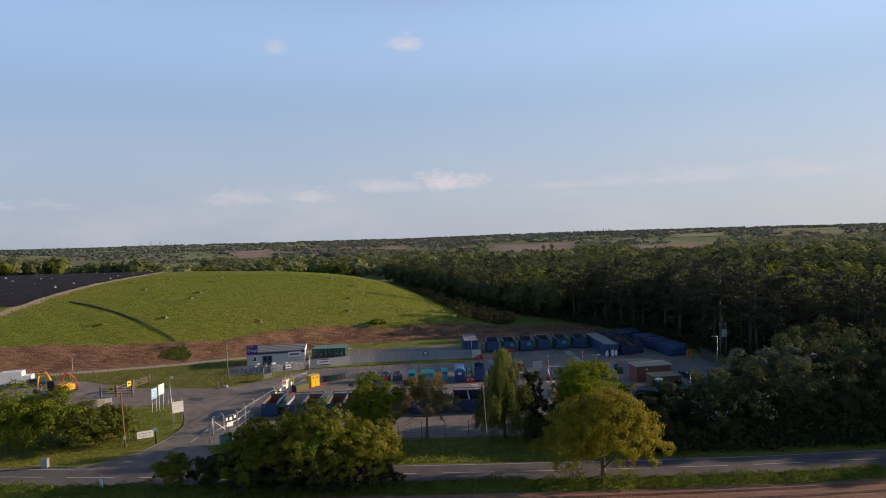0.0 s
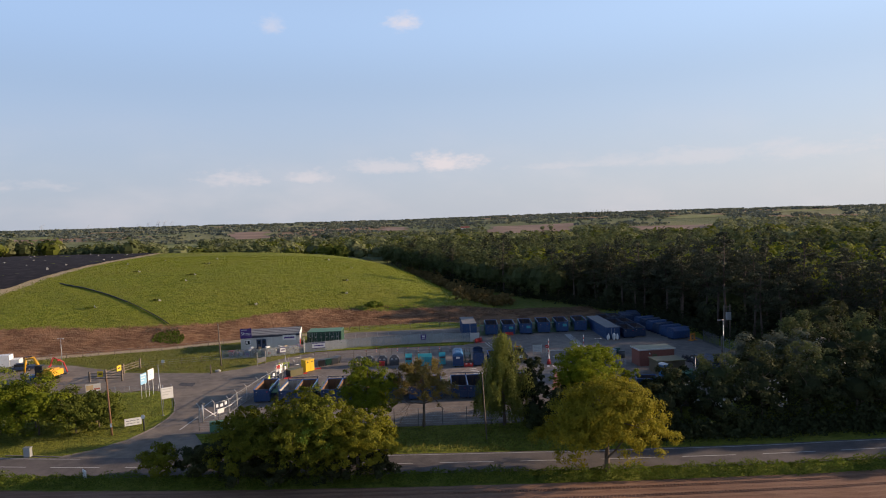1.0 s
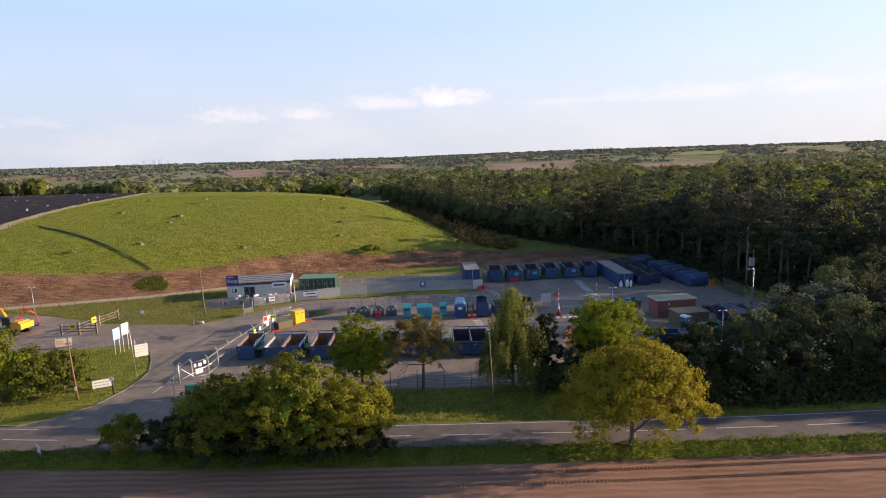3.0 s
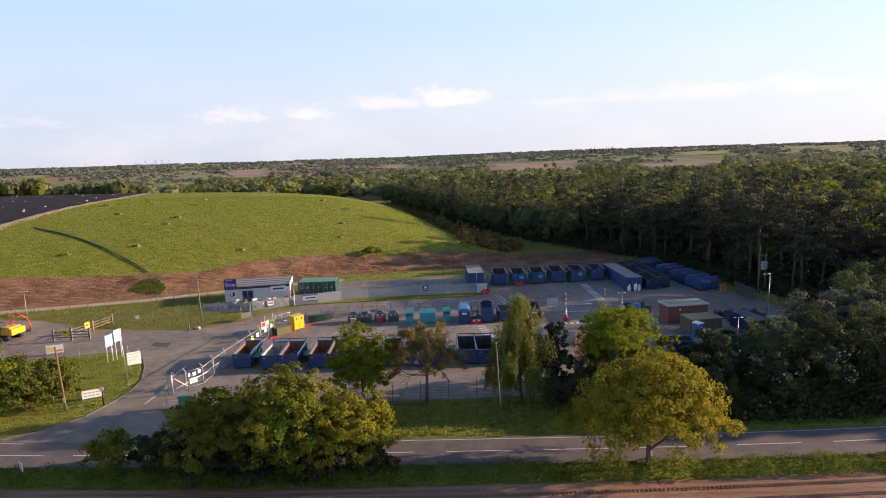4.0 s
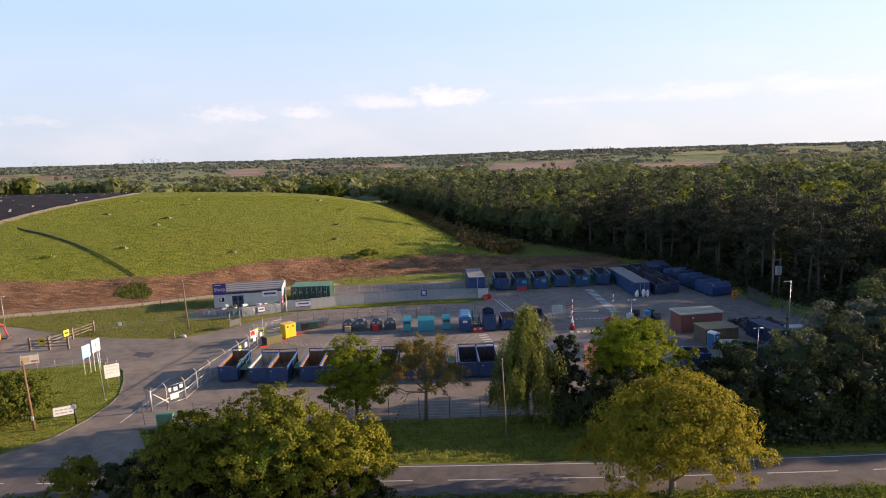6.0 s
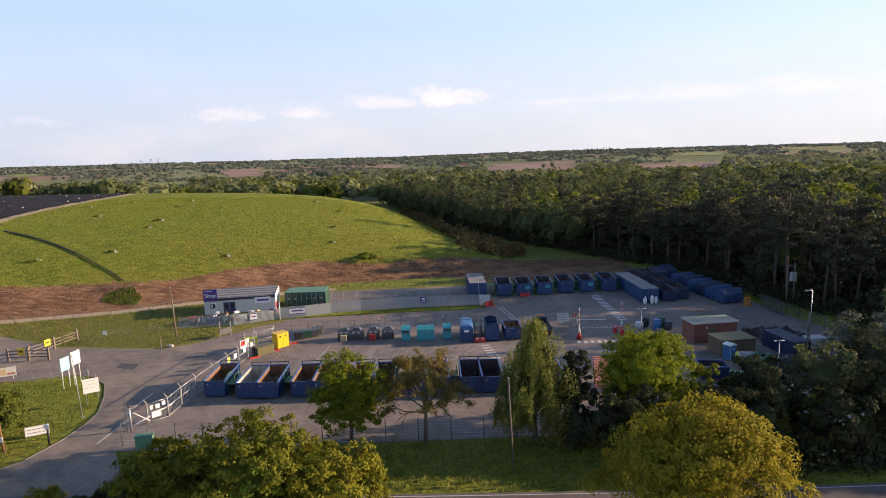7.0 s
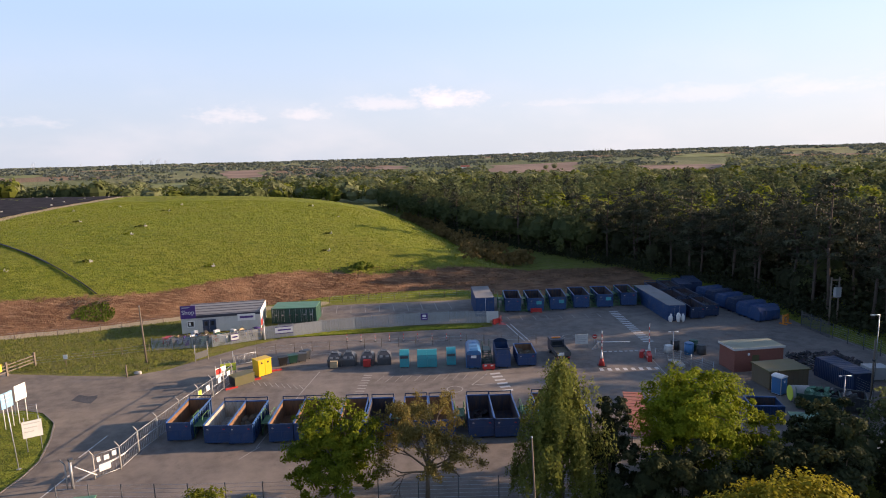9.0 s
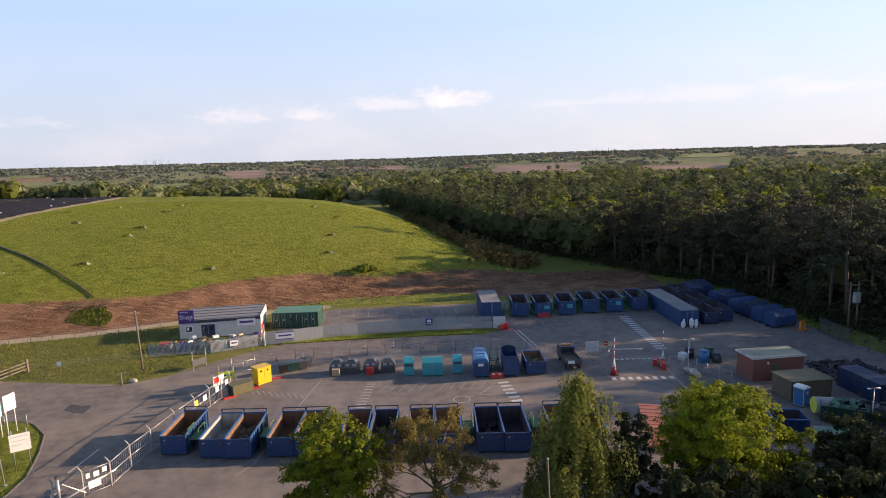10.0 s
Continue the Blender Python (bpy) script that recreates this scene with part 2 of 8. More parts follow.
def m_ground():
    """Grass, with bare reddish earth and a sandy track where the attributes say so."""
    m, g = material("meadow")
    p = where(g)
    attr = lambda n: g.n("ShaderNodeAttribute", 2, attribute_name=n)
    n1, n2, n3 = g.noise(p, 0.05, 4), g.noise(p, 0.5, 5, 0.65), g.noise(p, 5.0, 4, 0.7)
    tuft = g.noise(p, 2.0, 5, 0.8)
    grass = g.mix(g.smooth(n2, 0.3, 0.72), (0.155, 0.196, 0.02), (0.262, 0.292, 0.036))
    grass = g.mix(g.math("MULTIPLY", g.smooth(n1, 0.4, 0.7), 0.55), grass, (0.25, 0.235, 0.04))
    grass = g.mix(g.math("MULTIPLY", g.smooth(tuft, 0.5, 0.62), 0.8), grass, (0.06, 0.088, 0.012))
    mid = g.noise(g.n("ShaderNodeMapping", i_Vector=p, i_Scale=(0.35, 1.0, 1.0)), 0.9, 5, 0.7)
    grass = g.mix(g.math("MULTIPLY", g.smooth(mid, 0.5, 0.66), 0.6), grass, (0.07, 0.1, 0.014))
    grass = g.mix(g.math("MULTIPLY", g.smooth(mid, 0.46, 0.34), 0.4), grass, (0.3, 0.31, 0.06))
    grass = g.mix(g.math("MULTIPLY", g.smooth(n3, 0.55, 0.8), 0.35), grass, (0.3, 0.27, 0.11))
    # rougher, drier grass along fences and verges
    rough_f = g.math("MULTIPLY", attr("rough"), g.smooth(g.math("ADD", n2, g.math("MULTIPLY", n3, 0.3)), 0.35, 0.85))
    grass = g.mix(rough_f, grass, (0.2, 0.175, 0.075))
    e = g.math("ADD", attr("earth"), g.math("MULTIPLY", g.math("SUBTRACT", n2, 0.5), 1.1))
    e = g.smooth(g.math("ADD", e, g.math("MULTIPLY", g.math("SUBTRACT", n3, 0.5), 0.7)), 0.36, 0.66)
    earth = g.mix(g.smooth(g.noise(p, 0.22, 5, 0.6), 0.35, 0.68), (0.14, 0.074, 0.044), (0.29, 0.155, 0.086))
    earth = g.mix(g.math("MULTIPLY", g.smooth(n3, 0.5, 0.75), 0.35), earth, (0.11, 0.065, 0.042))
    streak = g.noise(g.n("ShaderNodeMapping", i_Vector=p, i_Scale=(0.25, 1.6, 1.0)), 1.2, 5, 0.7)
    earth = g.mix(g.math("MULTIPLY", g.smooth(streak, 0.46, 0.68), 0.7), earth, (0.4, 0.255, 0.155))
    c = g.mix(e, grass, earth)
    s = g.smooth(g.math("ADD", attr("sand"), g.math("MULTIPLY", g.math("SUBTRACT", n2, 0.5), 0.6)), 0.4, 0.65)
    c = g.mix(s, c, g.mix(n3, (0.36, 0.28, 0.18), (0.52, 0.43, 0.3)))
    # distant fields: patchwork of crops, pasture and ploughland, paled and blued to paint haze
    vor = g.t.nodes.new("ShaderNodeTexVoronoi")
    g.put(vor.inputs["Vector"], g.n("ShaderNodeMapping", i_Vector=p, i_Scale=(1.0, 0.55, 0.0), i_Rotation=(0, 0, 0.35)))
    g.put(vor.inputs["Scale"], 0.0042)
    rc = g.t.nodes.new("ShaderNodeSeparateColor")
    g.put(rc.inputs[0], vor.outputs["Color"])
    fieldc = g.mix(g.smooth(rc.outputs[0], 0.45, 0.5), (0.14, 0.17, 0.08), (0.2, 0.21, 0.105))
    fieldc = g.mix(g.smooth(rc.outputs[1], 0.8, 0.82), fieldc, (0.26, 0.165, 0.11))
    fieldc = g.mix(g.math("MULTIPLY", g.noise(p, 0.02, 4), 0.4), fieldc, (0.2, 0.19, 0.1))
    c = g.mix(attr("far"), c, fieldc)
    h = g.math("ADD", g.math("MULTIPLY", tuft, 1.0), g.math("ADD", g.math("MULTIPLY", n3, 0.6), g.math("MULTIPLY", mid, 1.2)))
    finish(g, c, 0.95, 0, h, 0.5, 0.12)
    return m


def m_asphalt(name="asphalt", a=(0.125, 0.104, 0.088), b=(0.205, 0.168, 0.136), light=(0.34, 0.272, 0.205)):
    m, g = material(name)
    p = where(g)
    n1, n2, n3 = g.noise(p, 0.09, 5, 0.6), g.noise(p, 0.7, 5, 0.6), g.noise(p, 30, 2)
    c = g.mix(g.smooth(n2, 0.3, 0.7), a, b)
    c = g.mix(g.math("MULTIPLY", g.smooth(n1, 0.42, 0.68), 0.6), c, light)
    c = g.mix(g.math("MULTIPLY", g.smooth(g.noise(p, 0.28, 6, 0.75), 0.58, 0.72), 0.45), c, (0.05, 0.05, 0.052))
    c = g.mix(g.math("MULTIPLY", g.smooth(n3, 0.4, 0.8), 0.25), c, (0.3, 0.29, 0.28))
    finish(g, c, 0.9, 0, n3, 0.006, 0.3)
    return m


def m_plough(name="ploughed_soil", k=1.0):
    m, g = material(name)
    p = where(g)
    rows = g.n("ShaderNodeTexWave", 1, i_Vector=g.n("ShaderNodeMapping", i_Vector=p, i_Rotation=(0, 0, radians(1.2))), i_Scale=0.35, i_Distortion=4.0, i_Detail=4.0, i_Detail_Scale=1.0, bands_direction="Y")
    n1, n2, n3 = g.noise(p, 0.06, 4), g.noise(p, 2.2, 5, 0.7), g.noise(p, 11, 4, 0.7)
    c = g.mix(g.smooth(n1, 0.35, 0.7), (0.22 * k, 0.118 * k, 0.078 * k), (0.31 * k, 0.178 * k, 0.12 * k))
    c = g.mix(g.math("MULTIPLY", g.smooth(n3, 0.45, 0.75), 0.55), c, (0.12, 0.07, 0.045))
    c = g.mix(g.math("MULTIPLY", g.smooth(rows, 0.55, 0.95), 0.25), c, (0.36, 0.23, 0.15))
    h = g.math("ADD", g.math("MULTIPLY", rows, 0.5), g.math("ADD", g.math("MULTIPLY", n2, 0.6), g.math("MULTIPLY", n3, 0.5)))
    finish(g, c, 0.95, 0, h, 0.1, 0.15)
    return m


def m_brick():
    m, g = material("brick_wall")
    p = g.n("ShaderNodeTexCoord", 3)
    f = g.noise(p, 9, 4)
    finish(g, g.mix(f, (0.17, 0.055, 0.04), (0.3, 0.11, 0.08)), 0.85, 0, f, 0.01)
    return m


def m_rust(name, a, b):
    m, g = material(name)
    p = g.n("ShaderNodeTexCoord", 3)
    f = g.noise(g.n("ShaderNodeMapping", i_Vector=p, i_Scale=(3.0, 3.0, 0.8)), 1.1, 6, 0.65)
    finish(g, g.mix(g.smooth(f, 0.3, 0.7), a, b), 0.8, 0.1, f, 0.01)
    return m


M["bark"] = m_bark()
M["pine_bark"] = m_bark("pine_bark", (0.04, 0.031, 0.026), (0.125, 0.09, 0.07))
M["ground"] = m_ground()
M["asphalt"] = m_asphalt()
M["lane"] = m_asphalt("country_lane", (0.078, 0.067, 0.063), (0.124, 0.105, 0.098), (0.165, 0.14, 0.128))
M["yard"] = m_asphalt("yard_asphalt", (0.132, 0.111, 0.096), (0.21, 0.176, 0.152), (0.29, 0.242, 0.2))
M["plough"] = m_plough()
M["plough_dark"] = m_plough("pressed_soil", 0.95)
M["brick"] = m_brick()
M["rust"] = m_rust("rusty_steel", (0.26, 0.13, 0.062), (0.14, 0.078, 0.047))
M["inner"] = m_rust("worn_skip_lining", (0.03, 0.035, 0.06), (0.1, 0.065, 0.05))
M["blue"] = plain("blue_paint", (0.012, 0.054, 0.155), 0.5, 0.0, 0.35)
M["blue_light"] = plain("bright_blue_paint", (0.025, 0.16, 0.36), 0.4, 0.0, 0.3)
# lighter blue for the skips' top rails: sunlight put into the paint
M["rail_blue"] = plain("sunlit_blue_rail", (0.035, 0.11, 0.3), 0.4, 0, 0.3)
M["step_green"] = plain("step_green", (0.09, 0.23, 0.09), 0.6, 0, 0.3)
M["faint"] = plain("worn_yard_paint", (0.36, 0.33, 0.3), 0.8, 0, 0.7, 2.0, (0.2, 0.18, 0.16))
M["scrap"] = plain("blackened_scrap", (0.03, 0.03, 0.033), 0.7, 0, 0.4)
M["pale_inner"] = m_rust("pale_worn_lining", (0.5, 0.47, 0.42), (0.3, 0.24, 0.19))
M["navy"] = plain("dark_blue_paint", (0.009, 0.032, 0.085), 0.45, 0, 0.35)
M["teal"] = plain("turquoise_paint", (0.03, 0.33, 0.37), 0.4, 0, 0.25)
M["slate"] = plain("slate_blue_board", (0.028, 0.036, 0.06), 0.5, 0, 0.2)
M["dome"] = plain("grey_plastic", (0.075, 0.078, 0.085), 0.35, 0, 0.4)
M["greenp"] = plain("green_paint", (0.012, 0.066, 0.045), 0.45, 0, 0.35)
M["greenroof"] = plain("weathered_green_roof", (0.1, 0.25, 0.16), 0.6, 0, 0.35)
M["yellow"] = plain("yellow_paint", (0.75, 0.47, 0.02), 0.4, 0, 0.2)
M["limesign"] = plain("lime_yellow_sign", (0.62, 0.68, 0.08), 0.5, 0, 0.1)
M["red"] = plain("red_plastic", (0.52, 0.035, 0.03), 0.45, 0, 0.2)
M["white"] = plain("white_paint", (0.78, 0.78, 0.76), 0.5, 0, 0.15)
M["cream"] = plain("pale_panel", (0.55, 0.55, 0.53), 0.55, 0, 0.25)
M["grey"] = plain("grey_panel", (0.33, 0.35, 0.36), 0.55, 0, 0.25)
M["galv"] = plain("galvanised_steel", (0.42, 0.44, 0.46), 0.45, 0.6, 0.3)
M["darkgrey"] = plain("dark_grey_paint", (0.07, 0.075, 0.08), 0.5, 0, 0.3)
M["black"] = plain("black_plastic", (0.018, 0.018, 0.02), 0.5, 0, 0.25)
M["rubber"] = plain("rubber", (0.02, 0.02, 0.02), 0.85, 0, 0.2)
M["olive"] = plain("olive_paint", (0.12, 0.11, 0.045), 0.55, 0, 0.35)
M["brown"] = plain("brown_panel", (0.13, 0.10, 0.06), 0.65, 0, 0.35)
M["wood"] = plain("weathered_timber", (0.17, 0.135, 0.105), 0.85, 0, 0.4, 2.0)
M["roofgrey"] = plain("felt_roof", (0.24, 0.235, 0.235), 0.8, 0, 0.4, 1.2)
M["rooftan"] = plain("mossy_flat_roof", (0.36, 0.36, 0.26), 0.85, 0, 0.4, 1.2)
M["tile_red"] = plain("red_roof_sheet", (0.36, 0.12, 0.085), 0.75, 0, 0.35, 1.2)
M["purple_sign"] = plain("purple_sign", (0.07, 0.03, 0.2), 0.45, 0, 0.08)
M["paint"] = plain("road_paint", (0.55, 0.54, 0.52), 0.75, 0, 0.55, 2.0, (0.2, 0.19, 0.18))
M["concrete"] = plain("concrete", (0.4, 0.38, 0.35), 0.9, 0, 0.4, 1.5)
lm, lg = material("black_liner")
finish(lg, lg.mix(lg.smooth(lg.noise(where(lg), 0.3, 4), 0.4, 0.7), (0.02, 0.018, 0.021), (0.045, 0.038, 0.042)), 0.95, 0, lg.noise(where(lg), 1.2, 4), 0.1, 0.08)
M["membrane"] = lm
M["kerb"] = plain("dirty_kerb", (0.21, 0.185, 0.16), 0.9, 0, 0.6, 1.2)
M["sandbag"] = plain("pale_sandbag", (0.45, 0.43, 0.39), 0.85, 0, 0.3)
M["crane_blue"] = plain("far_steel", (0.42, 0.48, 0.56), 0.6, 0, 0.1, 0.1)
M["excav"] = plain("excavator_yellow", (0.72, 0.36, 0.02), 0.45, 0, 0.3)
M["amber"] = plain("orange_paint", (0.6, 0.2, 0.02), 0.5, 0, 0.3)
M["amber_sign"] = plain("amber_sign", (0.75, 0.5, 0.03), 0.5, 0, 0.1)
M["skyblue"] = plain("pale_blue_sign", (0.25, 0.5, 0.72), 0.5, 0, 0.1)
M["beige"] = plain("beige_goods", (0.5, 0.38, 0.22), 0.8, 0, 0.3)
gm, gg = material("window_glass")
finish(gg, (0.02, 0.025, 0.03), 0.08, 0, None, 0, 0.6)
M["glass"] = gm


# ---- building helpers ----
def quad_box(bm, x0, x1, y0, y1, z0, z1, mi=0, m=None):
    vs = [bm.verts.new((x, y, z)) for x in (x0, x1) for y in (y0, y1) for z in (z0, z1)]
    if m is not None:
        for v in vs:
            v.co = m @ v.co
    for f in ((0, 1, 3, 2), (4, 6, 7, 5), (0, 4, 5, 1), (2, 3, 7, 6), (0, 2, 6, 4), (1, 5, 7, 3)):
        bm.faces.new([vs[i] for i in f]).material_index = mi
    return vs


def tube(bm, a, b, r0, r1=None, n=8, mi=0, caps=True):
    a, b = Vector(a), Vector(b)
    r1 = r0 if r1 is None else r1
    d = (b - a).normalized()
    u = d.orthogonal().normalized()
    v = d.cross(u)
    rings = []
    for c, r in ((a, r0), (b, r1)):
        rings.append([bm.verts.new(c + r * (math.cos(2 * math.pi * i / n) * u + math.sin(2 * math.pi * i / n) * v)) for i in range(n)])
    for i in range(n):
        f = bm.faces.new((rings[0][i], rings[0][(i + 1) % n], rings[1][(i + 1) % n], rings[1][i]))
        f.material_index, f.smooth = mi, True
    if caps:
        bm.faces.new(rings[0][::-1]).material_index = mi
        bm.faces.new(rings[1]).material_index = mi


def rounded(bm, w=0.03, seg=1):
    es = [e for e in bm.edges if len(e.link_faces) == 2 and e.calc_face_angle(0) > 0.5]
    bmesh.ops.bevel(bm, geom=es, offset=w, segments=seg, affect="EDGES", clamp_overlap=True)
    return bm


def boxes(*rows, bevel=0.0, m=None):
    bm = bmesh.new()
    for r in rows:
        quad_box(bm, *r, m=m)
    if bevel:
        rounded(bm, bevel)
    return bm


def rods(*rows, n=8):
    bm = bmesh.new()
    for r in rows:
        tube(bm, *r, n=n)
    return bm


def link(name, bm, mats, parent=None, label=""):
    me = bpy.data.meshes.new(name)
    bmesh.ops.recalc_face_normals(bm, faces=bm.faces[:])
    bm.to_mesh(me)
    bm.free()
    for m in (mats if isinstance(mats, (list, tuple)) else (mats,)):
        me.materials.append(M[m] if isinstance(m, str) else m)
    ob = new(name, me)
    if parent is not None:
        ob.parent = parent
    if label:
        ob["label"] = label
    return ob


def part(name, bm, mats, parent, label=""):
    """One mesh object under a thing or under a part."""
    return link(name, bm, mats, parent, label)


def thing(name, label, category, m=None, group="", kind=""):
    ob = new(name)
    ob.empty_display_size = 0.3
    if m is not None:
        ob.matrix_basis = m
    return tagged(ob, label, category, group, kind)


def share(name, me, parent, m=None):
    """Another object on the same mesh."""
    ob = new(name, me)
    ob.parent = parent
    if m is not None:
        ob.matrix_basis = m
    return ob


def slab(name, pts, z0, z1, mat, label, category, kind="structure", div=0.0):
    bm = bmesh.new()
    vs = [bm.verts.new((x, y, z1)) for x, y in pts]
    f = bm.faces.new(vs)
    r = bmesh.ops.extrude_face_region(bm, geom=[f])
    for v in r["geom"]:
        if isinstance(v, bmesh.types.BMVert):
            v.co.z = z0
    bmesh.ops.triangulate(bm, faces=[f for f in bm.faces if len(f.verts) > 4])
    return tagged(link(name, bm, mat), label, category, kind=kind)


def words(name, text, size, m, mat, parent, extrude=0.004):
    cu = bpy.data.curves.new(name, "FONT")
    cu.body, cu.size, cu.extrude, cu.align_x, cu.align_y = text, size, extrude, "CENTER", "CENTER"
    tmp = bpy.data.objects.new(name, cu)
    scene.collection.objects.link(tmp)
    me = bpy.data.meshes.new_from_object(tmp)
    bpy.data.objects.remove(tmp)
    me.materials.clear()
    me.materials.append(M[mat])
    ob = new(name, me)
    ob.parent, ob.matrix_basis = parent, m
    return ob


def m_far(name, a, b):
    m, g = material(name)
    p = where(g)
    c = g.mix(g.smooth(g.noise(p, 0.012, 4), 0.35, 0.65), a, b)
    rows = g.n("ShaderNodeTexWave", 1, i_Vector=g.n("ShaderNodeMapping", i_Vector=p, i_Rotation=(0, 0, 0.2)), i_Scale=0.03, i_Distortion=3.0, i_Detail=3.0, bands_direction="Y")
    c = g.mix(g.math("MULTIPLY", rows, 0.2), c, tuple(k * 0.7 for k in a))
    finish(g, c, 0.95, 0, g.noise(p, 1.0, 4), 0.2, 0.1)
    return m


M["far_soil"] = m_far("far_ploughland", (0.25, 0.175, 0.135), (0.33, 0.235, 0.185))
M["far_grass"] = m_far("far_pasture", (0.19, 0.22, 0.085), (0.26, 0.27, 0.12))

# ---- the land ----
def lerp_line(v, pts):
    return np.interp(v, [p[0] for p in pts], [p[1] for p in pts])


def sstep(v, a, b):
    t = np.clip((v - a) / (b - a), 0, 1)
    return t * t * (3 - 2 * t)


def wave(x, y, s, seed):
    """Cheap smooth noise in -1..1."""
    a = np.sin(x * s + seed) * np.cos(y * s * 1.13 + seed * 1.7)
    b = np.sin((x * 0.6 + y * 0.8) * s * 2.1 + seed * 2.3) * 0.5
    c = np.cos((x * 0.8 - y * 0.6) * s * 3.7 + seed * 0.7) * 0.3
    return (a + b + c) / 1.8


HILL_FOOT = ((-300, 60), (-200, 72), (-120, 80), (-71, 94), (-59, 98), (-47, 103), (-24, 112), (3, 120), (30, 126), (60, 130))
HILL_EDGE = ((100, 34), (119, 27), (138, 20), (150, 15), (170, 9), (206, 1), (260, -14), (330, -26))
FAR_RISE = ((-2500, -16), (-400, -16), (0, -12), (600, -3), (1500, 2), (3000, 3))


def height(x, y):
    x, y = np.asarray(x, float), np.asarray(y, float)
    u = y - lerp_line(x, HILL_FOOT)
    v = lerp_line(y, HILL_EDGE) - x
    top = 12.6 * (1 - np.exp(-np.clip(u, 0, None) / 27)) + 0.012 * np.clip(u, 0, 120)
    side = 1 - np.exp(-np.clip(v, 0, None) / 22)
    back = 1 - sstep(y, 215 + 0.25 * np.clip(-x, 0, 200), 330 + 0.25 * np.clip(-x, 0, 200))
    hill = top * side * back
    d = np.hypot(x, y)
    far = lerp_line(x, FAR_RISE) * sstep(d, 300, 900) + 3 * wave(x, y, 0.004, 1.0) * sstep(d, 300, 900) + 11 * sstep(d, 950, 1750) + 7 * sstep(d, 2000, 4500)
    far = far - 0.004 * x * sstep(d, 500, 1200)
    small = (0.14 * wave(x, y, 0.35, 2.0) + 0.1 * wave(x, y, 1.1, 4.0)) * np.clip(u / 8, 0, 1) * (d < 400)
    return hill + far + small


def axis(lo, hi, step, end_lo, end_hi):
    a = list(np.arange(lo, hi + 0.01, step))
    s = step
    while a[-1] < end_hi:
        s *= 1.16
        a.append(a[-1] + s)
    s = step
    while a[0] > end_lo:
        s *= 1.16
        a.insert(0, a[0] - s)
    return np.array(a)


def sheet(name, xs, ys, zf, mat):
    gx_, gy_ = np.meshgrid(xs, ys)
    z = zf(gx_, gy_)
    co = np.stack([gx_, gy_, z], -1).reshape(-1, 3)
    nx, ny = len(xs), len(ys)
    i = (np.arange(ny - 1)[:, None] * nx + np.arange(nx - 1)[None]).ravel()
    faces = np.stack([i, i + 1, i + nx + 1, i + nx], -1)
    me = bpy.data.meshes.new(name)
    quads(me, co, faces)
    me.materials.append(M[mat])
    me.polygons.foreach_set("use_smooth", np.ones(len(faces), bool))
    return new(name, me), co


def quads(me, co, faces):
    k = faces.shape[1]
    me.vertices.add(len(co))
    me.vertices.foreach_set("co", co.astype(np.float32).ravel())
    me.loops.add(faces.size)
    me.loops.foreach_set("vertex_index", faces.astype(np.int32).ravel())
    me.polygons.add(len(faces))
    me.polygons.foreach_set("loop_start", np.arange(0, faces.size, k, dtype=np.int32))
    me.update(calc_edges=True)
    me.validate()


ground, gco = sheet("ground", axis(-150, 90, 1.3, -4900, 4900), axis(-6, 250, 1.3, -2500, 4900), lambda x, y: height(x, y) - 0.02, "ground")
tagged(ground, "grassy ground with a green hill, bare red earth and distant fields", "ground", kind="structure")
X, Y = gco[:, 0], gco[:, 1]
U = Y - lerp_line(X, HILL_FOOT)
V = lerp_line(Y, HILL_EDGE) - X
band = lerp_line(X, ((-150, 13), (-92, 12), (-77, 8.8), (-64, 8.3), (-53, 7.3), (-42, 10), (-28, 10.5), (-12, 6.5), (5, 9), (24, 8), (45, 4)))
low = lerp_line(X, ((-90, 5), (-45, 6), (-20, 1), (0, 4), (8, 8), (14, 15), (30, 20), (48, 22)))
earth = sstep(U, -low - 1.5, -low + 1.5) * (1 - sstep(U, band - 3, band + 3)) * sstep(X, -240, -140) * (1 - sstep(X, 44, 50))
TRACK = ((-200, 70), (-110, 80), (-71, 89.5), (-59, 92.5), (-47, 97.5), (-38, 101.5), (-24, 105.5), (-10, 107), (5, 107.5), (12, 106), (60, 104.5))
tr_y = lerp_line(X, TRACK)
sand = (1 - sstep(np.abs(Y - tr_y), 1.0, 2.2)) * (1 - sstep(X, -24, -16))
liner_x = lerp_line(Y, ((128, -118), (140, -119.5), (175, -124.5), (213, -127.5), (330, -140)))
sand = np.maximum(sand, 0.62 * (1 - sstep(np.abs(X - liner_x - 1.5), 1.5, 4.5)) * (Y > 118) * (Y < 330))
earth = earth * sstep(Y - tr_y, 0.5, 2.0)
rough = np.where((Y < tr_y) & (Y > 68) & (X < 30), 0.85, 0.12) + 0.5 * sstep(V, 14, 0) * (U > 0)
far_f = sstep(np.hypot(X, Y), 290, 420)
for key, val in (("earth", earth), ("sand", sand), ("rough", rough), ("far", far_f)):
    at = ground.data.attributes.new(key, "FLOAT", "POINT")
    at.data.foreach_set("value", val.astype(np.float32))

